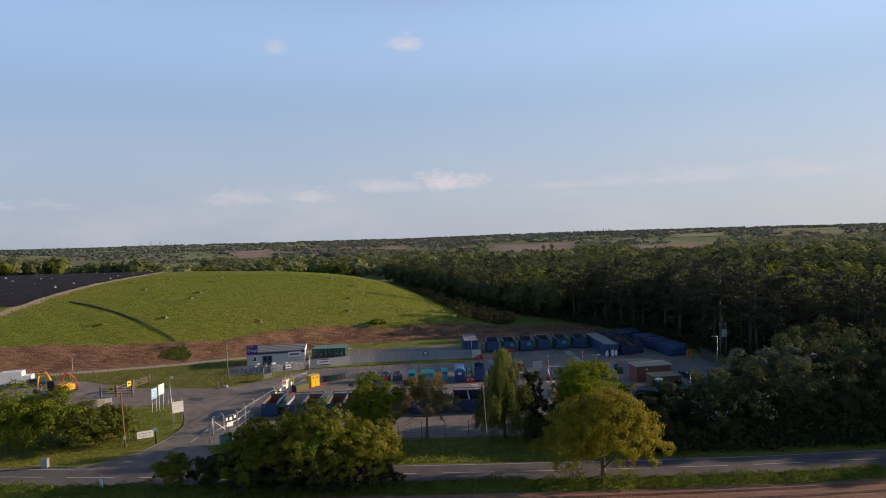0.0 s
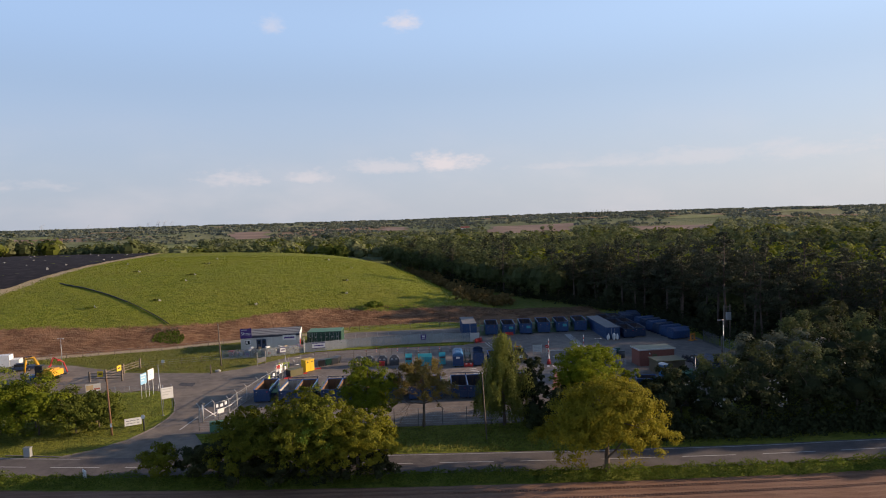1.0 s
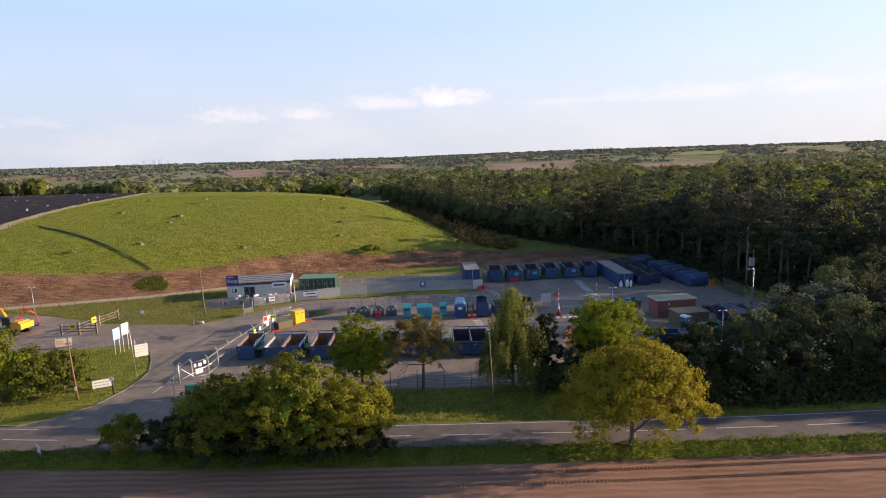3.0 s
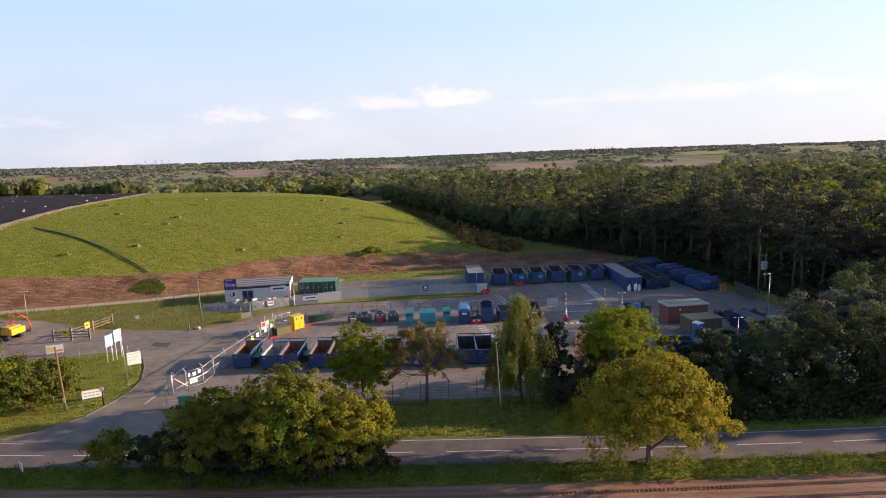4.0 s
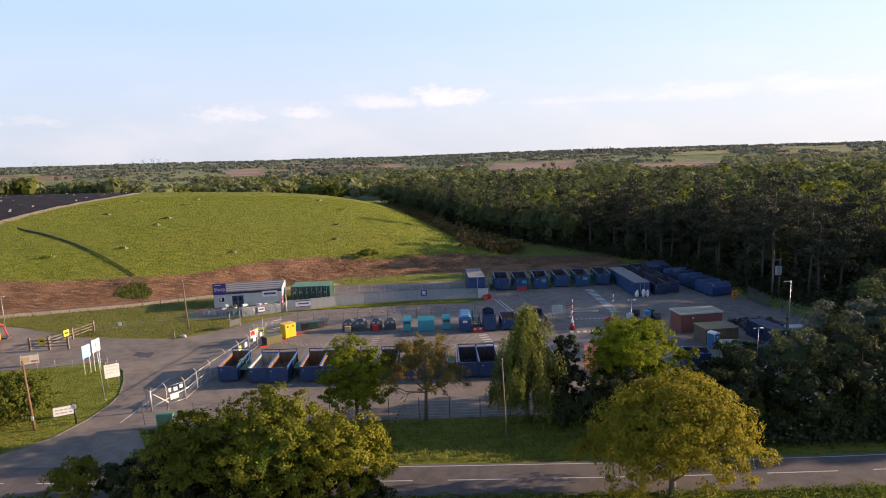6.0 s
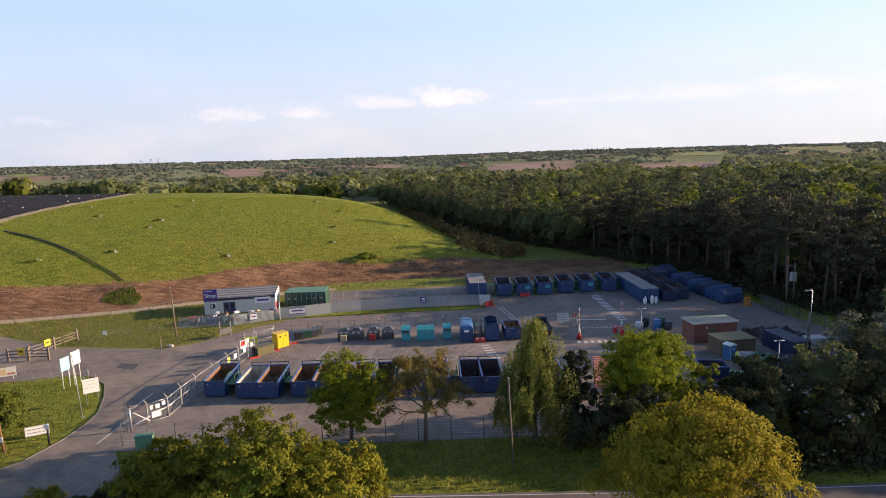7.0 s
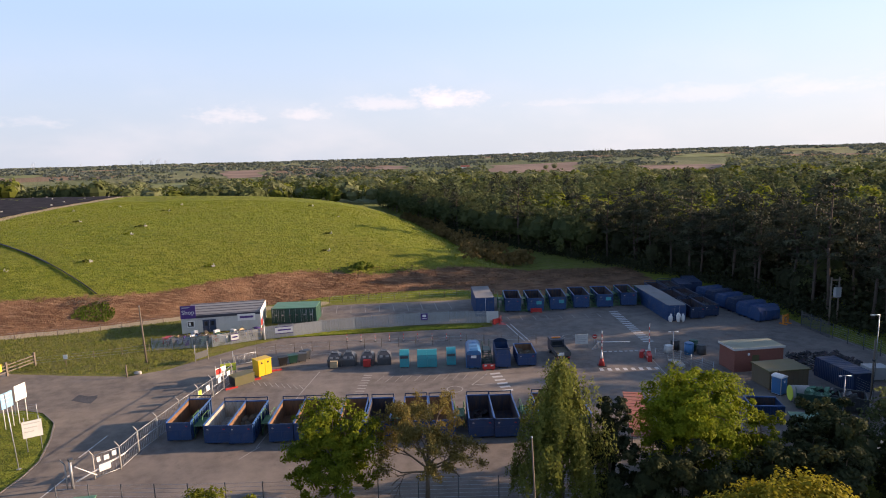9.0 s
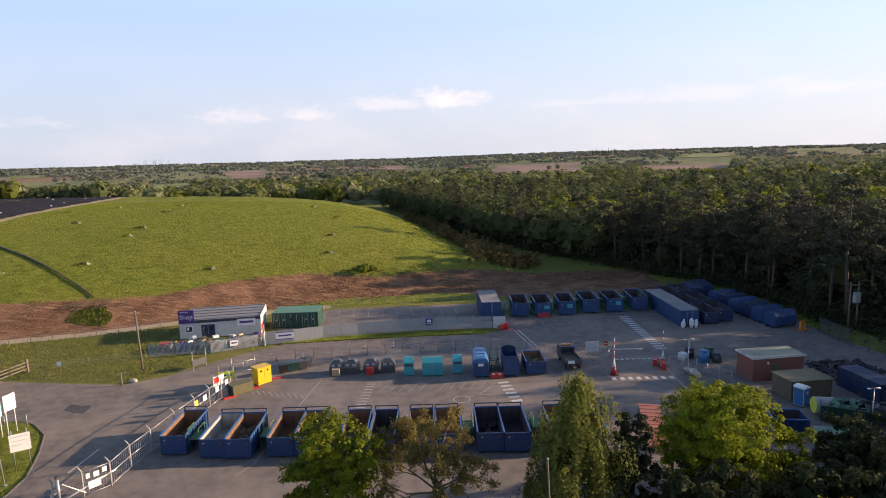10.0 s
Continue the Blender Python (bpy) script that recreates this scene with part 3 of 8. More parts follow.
# ploughed field in the foreground, with real furrows
fxs = np.arange(-140, 140.1, 1.0)
fedge = lerp_line(fxs, ((-140, 32), (-80, 25), (-40, 20.2), (-20, 18.6), (0, 17.7), (20, 17.2), (40, 17.2), (70, 18.6), (140, 24)))
frows = np.concatenate([np.linspace(0, 1.0, 8)[:-1] * 0.08, np.linspace(0.08, 30, 190), np.linspace(31, 110, 60)])
fx_, fr_ = np.meshgrid(fxs, frows)
fy_ = fedge[None, :] - fr_
fz_ = 0.045 + 0.03 * np.sin(fr_ * 2 * np.pi / 0.9) + 0.025 * wave(fx_, fy_, 1.3, 3.0) + 0.02 * wave(fx_, fy_, 4.0, 4.0)
i = (np.arange(len(frows) - 1)[:, None] * len(fxs) + np.arange(len(fxs) - 1)[None]).ravel()
me = bpy.data.meshes.new("ploughed_field")
quads(me, np.stack([fx_, fy_, fz_], -1).reshape(-1, 3), np.stack([i, i + len(fxs), i + len(fxs) + 1, i + 1], -1))
me.materials.append(M["plough"])
field = new("ploughed_field", me)
tagged(field, "bare reddish-brown ploughed field with fine furrows", "field", kind="structure")

# tyre tracks with lug prints across the field
def lug_track(pts, label):
    bm = bmesh.new()
    P = [Vector((a, b, 0)) for a, b in pts]
    run = 0.0
    for a, b in zip(P, P[1:]):
        L = (b - a).length
        u = (b - a).normalized()
        v = Vector((-u.y, u.x, 0))
        k = run
        while k < L:
            c = a + u * k
            for s in (-1, 1):
                q = [c + v * s * 0.02, c + v * s * 0.19 - u * 0.11, c + v * s * 0.19 - u * 0.03, c + v * s * 0.02 + u * 0.08]
                top = [bm.verts.new((p.x, p.y, 0.11)) for p in q]
                low = [bm.verts.new((p.x, p.y, 0.02)) for p in q]
                bm.faces.new(top)
                for j in range(4):
                    bm.faces.new((top[j], low[j], low[(j + 1) % 4], top[(j + 1) % 4]))
            k += 0.36
        run = k - L
    ob = part("tyre_track", bm, "plough_dark", field, label)
    ob["kind"] = "stuff"


for k, off in enumerate((1.6, 3.4, 9.4, 11.2)):
    lug_track([(x_, float(np.interp(x_, fxs, fedge)) - off + 0.012 * (x_ - 10) * (1 if k < 2 else 0.6)) for x_ in np.arange(-8 if k < 2 else 2, 62, 4.0)], "line of tyre lug prints in the soil")
for r in (7.0, 8.9):
    lug_track([(-6.5 + r * 0.75 * math.cos(a), 4.6 + r * math.sin(a)) for a in np.linspace(0.35, 2.75, 26)], "curved line of tyre lug prints in the soil")

# main road
ROAD = ((-160, 44), (-120, 37), (-80, 31), (-40, 26.2), (-20, 24.7), (0, 23.72), (20, 22.9), (37, 22.6), (60, 23.2), (100, 26), (160, 32))


def road_at(x):
    e = 4.0
    y = float(np.mean([lerp_line(x + k, ROAD) for k in np.linspace(-e, e, 9)]))
    y2 = float(np.mean([lerp_line(x + 0.5 + k, ROAD) for k in np.linspace(-e, e, 9)]))
    n = Vector((-(y2 - y), 0.5, 0)).normalized()
    return Vector((x, y, 0)), n


def ribbon(bm, x0, x1, o0, o1, z, step=3.0, thick=0.0, mi=0):
    xs = np.linspace(x0, x1, max(2, int(abs(x1 - x0) / step) + 1))
    rows = []
    for x in xs:
        p, n = road_at(x)
        rows.append([bm.verts.new(p + n * o + Vector((0, 0, z))) for o in (o0, o1)])
    for a, b in zip(rows, rows[1:]):
        bm.faces.new((a[0], b[0], b[1], a[1])).material_index = mi


bm = bmesh.new()
ribbon(bm, -155, 155, -2.75, 2.75, 0.03)
road = tagged(link("road", bm, "lane"), "two-lane grey asphalt country road with white markings", "road", kind="structure")
x = -150.0 + 7.0
while x < 150:
    bm = bmesh.new()
    ribbon(bm, x, x + 6.0, -0.06, 0.06, 0.036)
    part("dash", bm, "paint", road, "worn white centre dash")
    x += 9.0
for o, x0, x1 in ((2.38, -155, -42), (2.38, -22, 155)):
    bm = bmesh.new()
    ribbon(bm, x0, x1, o - 0.05, o + 0.05, 0.036)
    part("edge_line", bm, "paint", road, "white edge line")

access = slab("access_road", [(-52, 26.2), (-27, 24.6), (-25, 27.6), (-28, 31.4), (-31.5, 37), (-32.6, 42), (-30.4, 53.9), (-27.6, 61), (-26.9, 66), (-24, 71), (-24, 83.2), (-28.5, 79.6), (-33.5, 74),
    (-36, 71), (-40.4, 68.6), (-47.8, 69.6), (-57.2, 71.2), (-71.8, 79), (-110, 86), (-115, 58), (-70, 55), (-54, 57), (-47.4, 58.6), (-44.5, 57.5), (-41.5, 54.6), (-39.5, 50.7), (-37.7, 46), (-37.4, 43), (-37.7, 39.3), (-39, 34.8), (-41.9, 31.5), (-44.6, 29.8)],
    -0.1, 0.02, "asphalt", "worn asphalt access road with patched surface", "road")
slab("patch", [(-43.4, 61.0), (-41.6, 60.2), (-40.5, 59.8), (-40.6, 61.4), (-41.0, 62.4), (-42.0, 62.1), (-43.5, 62.8)], 0.018, 0.026, m_asphalt("dark_patch", (0.04, 0.04, 0.045), (0.07, 0.07, 0.075), (0.09, 0.09, 0.09)), "dark repaired patch in the asphalt", "patch")
yard = slab("yard_paving", [(-31.6, 36.2), (30, 35.8), (34, 45), (47, 44), (60, 62), (57, 80), (57, 104), (40, 106), (9.5, 106), (9.5, 86), (-24, 83.6), (-24, 71), (-26.9, 66), (-27.6, 61), (-30.4, 53.9), (-32.6, 42)],
    -0.1, 0.036, "yard", "pale grey concrete and asphalt yard of a recycling centre", "paving")
slab("car_park", [(-26, 87.5), (9.4, 88.9), (9.4, 105), (-19, 104.0), (-27, 99)], -0.1, 0.032, "yard", "grey asphalt car park behind the palisade fence", "paving")
isl = slab("traffic_island", [(-24, 83.4), (-10, 85.0), (7.0, 85.3), (8.0, 86.4), (7.4, 87.4), (-10, 87.0), (-24.5, 85.4)], -0.1, 0.14, "ground", "raised grass strip with a kerb", "verge")

# kerb stones along the lawn's edge
KERB = ((-52.0, 31.0), (-44.6, 29.9), (-42.0, 31.5), (-39.1, 34.8), (-37.8, 39.3), (-37.5, 43.0), (-37.8, 46.0), (-39.6, 50.7), (-41.6, 54.7), (-44.6, 57.6))
kerb = thing("kerb", "worn concrete kerb along the junction lawn", "kerb", kind="structure")
stone_me = None
for (x0, y0), (x1, y1) in zip(KERB, KERB[1:]):
    L, a = math.hypot(x1 - x0, y1 - y0), math.degrees(math.atan2(y1 - y0, x1 - x0))
    for k in range(max(1, round(L / 0.92))):
        f = (k + 0.5) / max(1, round(L / 0.92))
        at_ = pose(x0 + (x1 - x0) * f, y0 + (y1 - y0) * f, 0.0, 0, 0, a)
        if stone_me is None:
            ob = part("kerb_stone", boxes((-0.45, 0.45, -0.07, 0.07, -0.1, 0.07), bevel=0.015), "kerb", kerb)
            stone_me = ob.data
            ob.matrix_basis = at_
        else:
            share("kerb_stone", stone_me, kerb, at_)

# ---- trees ----
CUBE = [(ax, sg, i, j) for ax in range(3) for sg in (-1, 1) for i in (-1, 0) for j in (-1, 0)]
HEART = []
for ax, sg, i, j in CUBE:  # a ball of 24 facets
    quad = []
    for di, dj in ((0, 0), (1, 0), (1, 1), (0, 1)):
        v = [0.0, 0.0, 0.0]
        v[ax], v[(ax + 1) % 3], v[(ax + 2) % 3] = sg, i + di, j + dj
        quad.append(np.array(v) / np.linalg.norm(v))
    HEART.append(quad if sg > 0 else quad[::-1])
HEART = np.array(HEART)


def leaf_mesh(name, centres, sizes, mat, rng, flat=0.0, long=1.0, droop=False, out=None, loose=0.45, tone=None, hearts=None):
    """Many small bent leaf sprays, each a four-sided blade with a crease; hearts: solid balls added to close crowns,
    toned dark for the shade inside, rows of x, y, z, rx, ry, rz.
    """
    n = len(centres)
    a = rng.normal(size=(n, 3))
    a[:, 2] *= 1 - flat
    if droop:
        a = rng.normal(size=(n, 3)) * 0.25 + np.array([0, 0, -1.0])
    a /= np.linalg.norm(a, axis=1)[:, None]
    if out is not None:  # blades face outwards from their clump, roughly
        c = out + rng.normal(size=(n, 3)) * loose
        c /= np.linalg.norm(c, axis=1)[:, None] + 1e-9
        a = np.cross(c, a)
        a /= np.linalg.norm(a, axis=1)[:, None] + 1e-9
        b = np.cross(c, a)
    else:
        b = np.cross(a, rng.normal(size=(n, 3)))
        b /= np.linalg.norm(b, axis=1)[:, None] + 1e-9
        c = np.cross(a, b)
    s = np.asarray(sizes)[:, None] * np.ones((n, 1))
    p0, p2 = centres - a * s * long * 0.5, centres + a * s * long * 0.5
    p1, p3 = centres + b * s * 0.42 - c * s * 0.12, centres - b * s * 0.42 - c * s * 0.12
    co = np.stack([p0, p1, p2, p3], 1).reshape(-1, 3)
    tone = np.zeros(n) if tone is None else np.asarray(tone)
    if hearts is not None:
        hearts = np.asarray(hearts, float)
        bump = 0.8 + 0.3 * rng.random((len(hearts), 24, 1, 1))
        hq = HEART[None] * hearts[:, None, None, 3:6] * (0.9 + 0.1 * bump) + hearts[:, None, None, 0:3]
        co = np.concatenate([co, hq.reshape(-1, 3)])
        # the low tone paints the shade within a crown
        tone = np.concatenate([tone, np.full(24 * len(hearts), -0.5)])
    me = bpy.data.meshes.new(name)
    quads(me, co, np.arange(len(co)).reshape(-1, 4))
    me.materials.append(M[mat])
    me.attributes.new("tone", "FLOAT", "POINT").data.foreach_set("value", np.repeat(tone, 4).astype(np.float32))
    return me


def spread_ways(rng, n, low_cut):
    """Directions spread evenly over a ball above low_cut, with some disorder."""
    k = np.arange(n) + 0.5
    z = 1 - (1 - low_cut) * k / n
    a = k * 2.39996 + rng.random() * 6.28
    d = np.stack([np.sqrt(1 - z * z) * np.cos(a), np.sqrt(1 - z * z) * np.sin(a), z], -1) + rng.normal(size=(n, 3)) * 0.16
    return d / np.linalg.norm(d, axis=1)[:, None]


def crown_points(rng, n, centre, radii, clumps, clump_r, hollow=0.45, low_cut=-0.8, dome=0.0, peak=0.12):
    """Leaf places: boughs spread over an uneven dome, clumps over each bough, leaves over each clump."""
    centre, radii = np.array(centre, float), np.array(radii, float)
    nb = max(8, clumps // 11)
    d = spread_ways(rng, nb, low_cut)
    d2 = d.copy()
    d2[:, 2] = np.where(d[:, 2] < 0, d[:, 2] * (1 - dome), d[:, 2] * (1 + dome)) - dome
    d2[:, :2] *= (1 - peak * np.clip((d2[:, 2:] + dome) / (1 + dome), 0, 1))
    reach = 0.66 + 0.22 * rng.random(nb)
    bc = d2 * reach[:, None]
    br = (0.9 - reach) * 0.7 + 0.2 + 0.08 * rng.random(nb)
    kb = rng.integers(0, nb, clumps)
    e = rng.normal(size=(clumps, 3)) + d[kb] * 0.8 + np.array([0, 0, 0.25])
    e /= np.linalg.norm(e, axis=1)[:, None]
    inside = (1 - (1 - hollow) * rng.random(clumps) ** 2.2)[:, None]
    cc = centre + (bc[kb] + e * br[kb][:, None]) * inside * radii
    k = rng.integers(0, clumps, n)
    cr = clump_r * 0.66 * (0.55 + 0.9 * rng.random(clumps))
    off = rng.normal(size=(n, 3)) + e[k] * 0.5
    off /= np.linalg.norm(off, axis=1)[:, None]
    way = off * 0.55 + e[k] * 0.6 + d[kb][k] * 0.35 + np.array([0, 0, 0.1])
    off *= (rng.random(n) ** 0.4 * cr[k])[:, None]
    off[:, 2] *= 0.7
    tone = (rng.random(nb) * 2 - 1)[kb][k] * 0.35 + (rng.random(clumps) * 2 - 1)[k] * 0.4
    return cc[k] + off, cc, way / np.linalg.norm(way, axis=1)[:, None], tone


def limbs(bm, rng, base, h, r, cc, n=9, fork=0.35):
    """A tapered trunk with limbs that reach into the crown's clumps."""
    base = Vector(base)
    lean = Vector((rng.normal() * 0.02, rng.normal() * 0.02, 1))
    prev, pr = base - Vector((0, 0, 0.3)), r * 1.25
    pts = []
    for i in range(1, 7):
        q = base + lean * h * i / 6 + Vector((rng.normal(), rng.normal(), 0)) * 0.02 * h * (i / 6)
        rr = r * (1 - 0.82 * i / 6)
        tube(bm, prev, q, pr, rr, 8, caps=i == 1)
        pts.append((q, rr))
        prev, pr = q, rr
    for j in rng.choice(len(cc), min(n, len(cc)), replace=False):
        goal = Vector(cc[j])
        lo = [p for p in pts if p[0].z < goal.z + 0.2 * h and p[0].z > base.z + h * fork * 0.6] or [pts[1]]
        s, sr = lo[rng.integers(0, len(lo))]
        mid = s.lerp(goal, 0.5) + Vector((rng.normal(), rng.normal(), rng.normal() + 0.8)) * 0.05 * h
        tube(bm, s, mid, sr * 0.55, sr * 0.32, 6, caps=False)
        tube(bm, mid, goal, sr * 0.32, sr * 0.08, 5, caps=False)
        for _ in range(2):
            tip = goal + Vector(rng.normal(size=3)) * 0.08 * h
            tube(bm, mid.lerp(goal, 0.5), tip, sr * 0.16, sr * 0.05, 4, caps=False)


def broadleaf(name, label, x, y, h, rad, mat, seed, leaves=7000, leaf=0.32, trunk=0.2, low=0.2, clumps=70, group="", squash=1.0, category="tree", extra=None, fork=0.35, low_cut=-0.8, hollow=0.45, dome=0.2, heart=0.0, peak=0.12):
    rng = np.random.default_rng(seed)
    z0 = float(height(x, y))
    t = thing(name, label, category, pose(x, y, z0), group)
    rz = h * (1 - low) / 2
    cpt, cc, way, tone = crown_points(rng, leaves, (0, 0, h * low + rz), (rad * 0.9, rad * 0.9 * squash, rz * 0.93), clumps, rad * (0.25 if clumps < 200 else 0.21 if clumps < 300 else 0.15), hollow, low_cut, dome, peak)
    bm = bmesh.new()
    limbs(bm, rng, (0, 0, 0), h * 0.82, trunk, cc, 14 if h > 6 else 4, fork)
    part("trunk", bm, "bark", t)
    ok = cpt[:, 2] > 0.15
    cpt, way, tone = cpt[ok], way[ok], tone[ok]
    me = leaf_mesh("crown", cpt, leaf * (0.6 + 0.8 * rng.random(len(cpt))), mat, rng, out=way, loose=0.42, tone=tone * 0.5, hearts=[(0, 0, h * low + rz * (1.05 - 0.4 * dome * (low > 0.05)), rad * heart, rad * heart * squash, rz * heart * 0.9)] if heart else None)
    share("crown", me, t)
    if extra:
        emat, en = extra
        e2, _, w2, _ = crown_points(rng, en, (rad * 0.2, -rad * 0.5, h * low + rz * 0.9), (rad * 0.45, rad * 0.4, rz * 0.7), 10, rad * 0.2)
        share("blossom" if emat == "blossom" else "new_growth", leaf_mesh("spray", e2, leaf * (0.6 + 0.7 * rng.random(en)), emat, rng, out=w2), t)["kind"] = "stuff"
    return t


def pine(rng, h, leaves, spread=1.0):
    """A Scots pine: a long bare trunk and flat pads of needles on crooked limbs."""
    t = thing("pine_tree", "tall Scots pine with a bare trunk and dark crown", "tree", None, "pines of the wood edge")
    bm = bmesh.new()
    top = Vector((rng.normal() * 0.6, rng.normal() * 0.6, h * 0.96))
    mid = Vector((rng.normal() * 0.35, rng.normal() * 0.35, h * 0.5))
    tube(bm, (0, 0, -0.5), mid, 0.26, 0.19, 7), tube(bm, mid, top, 0.19, 0.05, 7)
    pts, ways, tones = [], [], []
    pads = 17
    for i in range(pads):
        f = (i + rng.random()) / pads
        z = h * (0.42 + 0.55 * f)
        ax = mid.lerp(top, max(0.0, (z - mid.z) / (top.z - mid.z)))
        reach = spread * 3.9 * math.sqrt(max(0.04, 1 - f ** 1.7)) * (0.45 + 0.65 * rng.random()) * (0.55 + 0.45 * min(1, f * 3))
        ang = i * 2.4 + rng.normal() * 0.5
        tip = Vector((ax.x + math.cos(ang) * reach, ax.y + math.sin(ang) * reach, z + 0.25 * reach * (rng.random() - 0.1)))
        knee = Vector((ax.x, ax.y, z - 0.5)).lerp(tip, 0.55) + Vector((0, 0, 0.3 * rng.normal()))
        tube(bm, (ax.x, ax.y, z - 0.5), knee, 0.08, 0.055, 4, caps=False), tube(bm, knee, tip, 0.055, 0.02, 4, caps=False)
        m_ = int(leaves / pads)
        k_ = rng.integers(0, 4, m_)
        lob = rng.normal(size=(4, 3)) * np.array([0.75, 0.75, 0.22])
        d = rng.normal(size=(m_, 3)) + np.array([0, 0, 0.35])
        d /= np.linalg.norm(d, axis=1)[:, None]
        pts.append(np.array(tip) + lob[k_] + d * np.array([0.95, 0.95, 0.42]) * (0.75 + 0.35 * rng.random((m_, 1))) * spread)
        ways.append(d)
        tones.append(np.full(m_, rng.normal() * 0.35))
    for k in range(7):  # dead stubs
        z, ang = h * (0.2 + 0.045 * k), rng.random() * 6.28
        tube(bm, (mid.x * z / mid.z, mid.y * z / mid.z, z), (math.cos(ang) * 1.5, math.sin(ang) * 1.5, z + 0.3 * rng.normal()), 0.04, 0.012, 4, caps=False)
    part("trunk", bm, "pine_bark", t)
    pts = np.concatenate(pts)
    share("crown", leaf_mesh("crown", pts, 0.36 * (0.6 + 0.8 * rng.random(len(pts))), "pine", rng, out=np.concatenate(ways), loose=0.5, tone=np.concatenate(tones)), t)
    return t


def move(t, m):
    t.matrix_basis = m
    return t


# young trees on the verge and by the yard
broadleaf("oak_tree", "broad young oak with golden-green spring leaves beside the road", 18.8, 19.9, 9.9, 7.6, "oakgold", 11, 56000, 0.18, 0.3, 0.0, 700, squash=0.85, dome=0.5, low_cut=0.0, hollow=0.55, fork=0.2, heart=0.4, peak=0.3)
broadleaf("oak_tree", "leafy green oak in a roadside clump", -13.2, 21.3, 9.8, 5.6, "oak", 12, 36000, 0.18, 0.26, 0.1, 460, "roadside clump", extra=("lime", 700), dome=0.2, hollow=0.5, heart=0.5)
broadleaf("oak_tree", "rounded oak with olive-green leaves in a roadside clump", -19.3, 21.9, 7.5, 5.0, "oak", 13, 28000, 0.18, 0.24, 0.04, 400, "roadside clump", dome=0.2, hollow=0.5, heart=0.5)
broadleaf("oak_tree", "young olive oak in a roadside clump, gilded as if by sun", -7.8, 20.9, 7.9, 4.6, "oak_sunlit", 14, 26000, 0.18, 0.22, 0.12, 380, "roadside clump", dome=0.2, hollow=0.5, heart=0.5)
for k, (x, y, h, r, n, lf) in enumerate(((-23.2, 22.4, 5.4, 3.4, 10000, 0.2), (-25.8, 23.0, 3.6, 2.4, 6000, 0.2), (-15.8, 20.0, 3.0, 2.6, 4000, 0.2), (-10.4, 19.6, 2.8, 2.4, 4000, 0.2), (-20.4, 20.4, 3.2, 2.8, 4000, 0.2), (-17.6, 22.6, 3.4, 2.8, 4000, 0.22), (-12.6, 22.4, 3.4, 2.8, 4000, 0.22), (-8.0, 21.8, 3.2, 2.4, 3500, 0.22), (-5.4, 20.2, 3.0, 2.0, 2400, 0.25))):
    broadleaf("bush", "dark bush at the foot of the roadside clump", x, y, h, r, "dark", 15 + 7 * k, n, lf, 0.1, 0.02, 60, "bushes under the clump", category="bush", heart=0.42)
broadleaf("bush", "low shrub at the road junction", -29.9, 22.9, 3.8, 2.4, "oak", 16, 7000, 0.17, 0.08, 0.02, 150, category="bush", low_cut=-0.6, hollow=0.3)
broadleaf("maple_tree", "green maple in full leaf by the yard fence", -8.2, 36.4, 9.2, 4.1, "green", 18, 32000, 0.17, 0.17, 0.06, 290, dome=0.35, low_cut=-0.6, hollow=0.35)


def budding_tree(x, y, h, seed):
    """A vase of forking branches, bare below, with a thin haze of opening leaves above."""
    rng = np.random.default_rng(seed)
    t = thing("budding_tree", "sparse tree with brown budding leaves and bare lower branches", "tree", pose(x, y, 0))
    tb, bb = bmesh.new(), bmesh.new()
    fork = Vector((0.1, 0.05, h * 0.3))
    tube(tb, (0, 0, -0.3), fork, 0.22, 0.15, 8)
    tips = []

    def grow(bm, p, d, length, r, level):
        q = p + d * length
        tube(bm, p, q, r, r * 0.62, 6 if level < 2 else 4, caps=False)
        if level == 4:
            tips.append((p, q))
            return
        for _ in range(3 if level else 4):
            e = (d + Vector(rng.normal(size=3)) * (0.42 + 0.05 * level)).normalized()
            if level > 1:
                e = (e + Vector((0, 0, -0.05))).normalized()
            grow(bm, p.lerp(q, 0.45 + 0.55 * rng.random()), e, length * (0.6 + 0.2 * rng.random()), r * 0.55, level + 1)

    for k in range(8):
        a = k * 2.4 + 0.3
        up = 0.25 + 0.9 * (k % 4) / 3
        grow(tb if k % 4 > 1 else bb, fork + Vector((0, 0, 0.25 * (k % 4))), Vector((math.cos(a), math.sin(a), up)).normalized(), h * 0.24, 0.085, 1)
    grow(tb, fork, Vector((0.03, 0, 1)), h * 0.3, 0.13, 1)
    part("trunk", tb, "bark", t), part("branch_tier", bb, "bark", t, "bare lower branches")
    P = np.array([a.lerp(b, f) for a, b in tips for f in (0.2, 0.5, 0.8, 1.0)])
    keep = rng.random(len(P)) < np.clip((P[:, 2] / h - 0.38) * 3.0, 0.05, 1)
    P = P[keep]
    k = rng.integers(0, len(P), 24000)
    pts = P[k] + rng.normal(size=(len(k), 3)) * 0.16
    share("crown", leaf_mesh("crown", pts, 0.13 * (0.6 + 0.8 * rng.random(len(pts))), "bud", rng), t)


budding_tree(-0.9, 35.7, 10.2, 19)
broadleaf("maple_tree", "large fresh-green maple at the yard's edge", 21.7, 38.6, 9.9, 5.4, "lime2", 21, 38000, 0.19, 0.25, 0.04, 560, dome=0.15, hollow=0.6, heart=0.55)
broadleaf("maple_tree", "slender young maple beside the large one", 26.6, 37.4, 6.6, 2.3, "green", 27, 8000, 0.2, 0.12, 0.1, 110, dome=0.2, hollow=0.5)
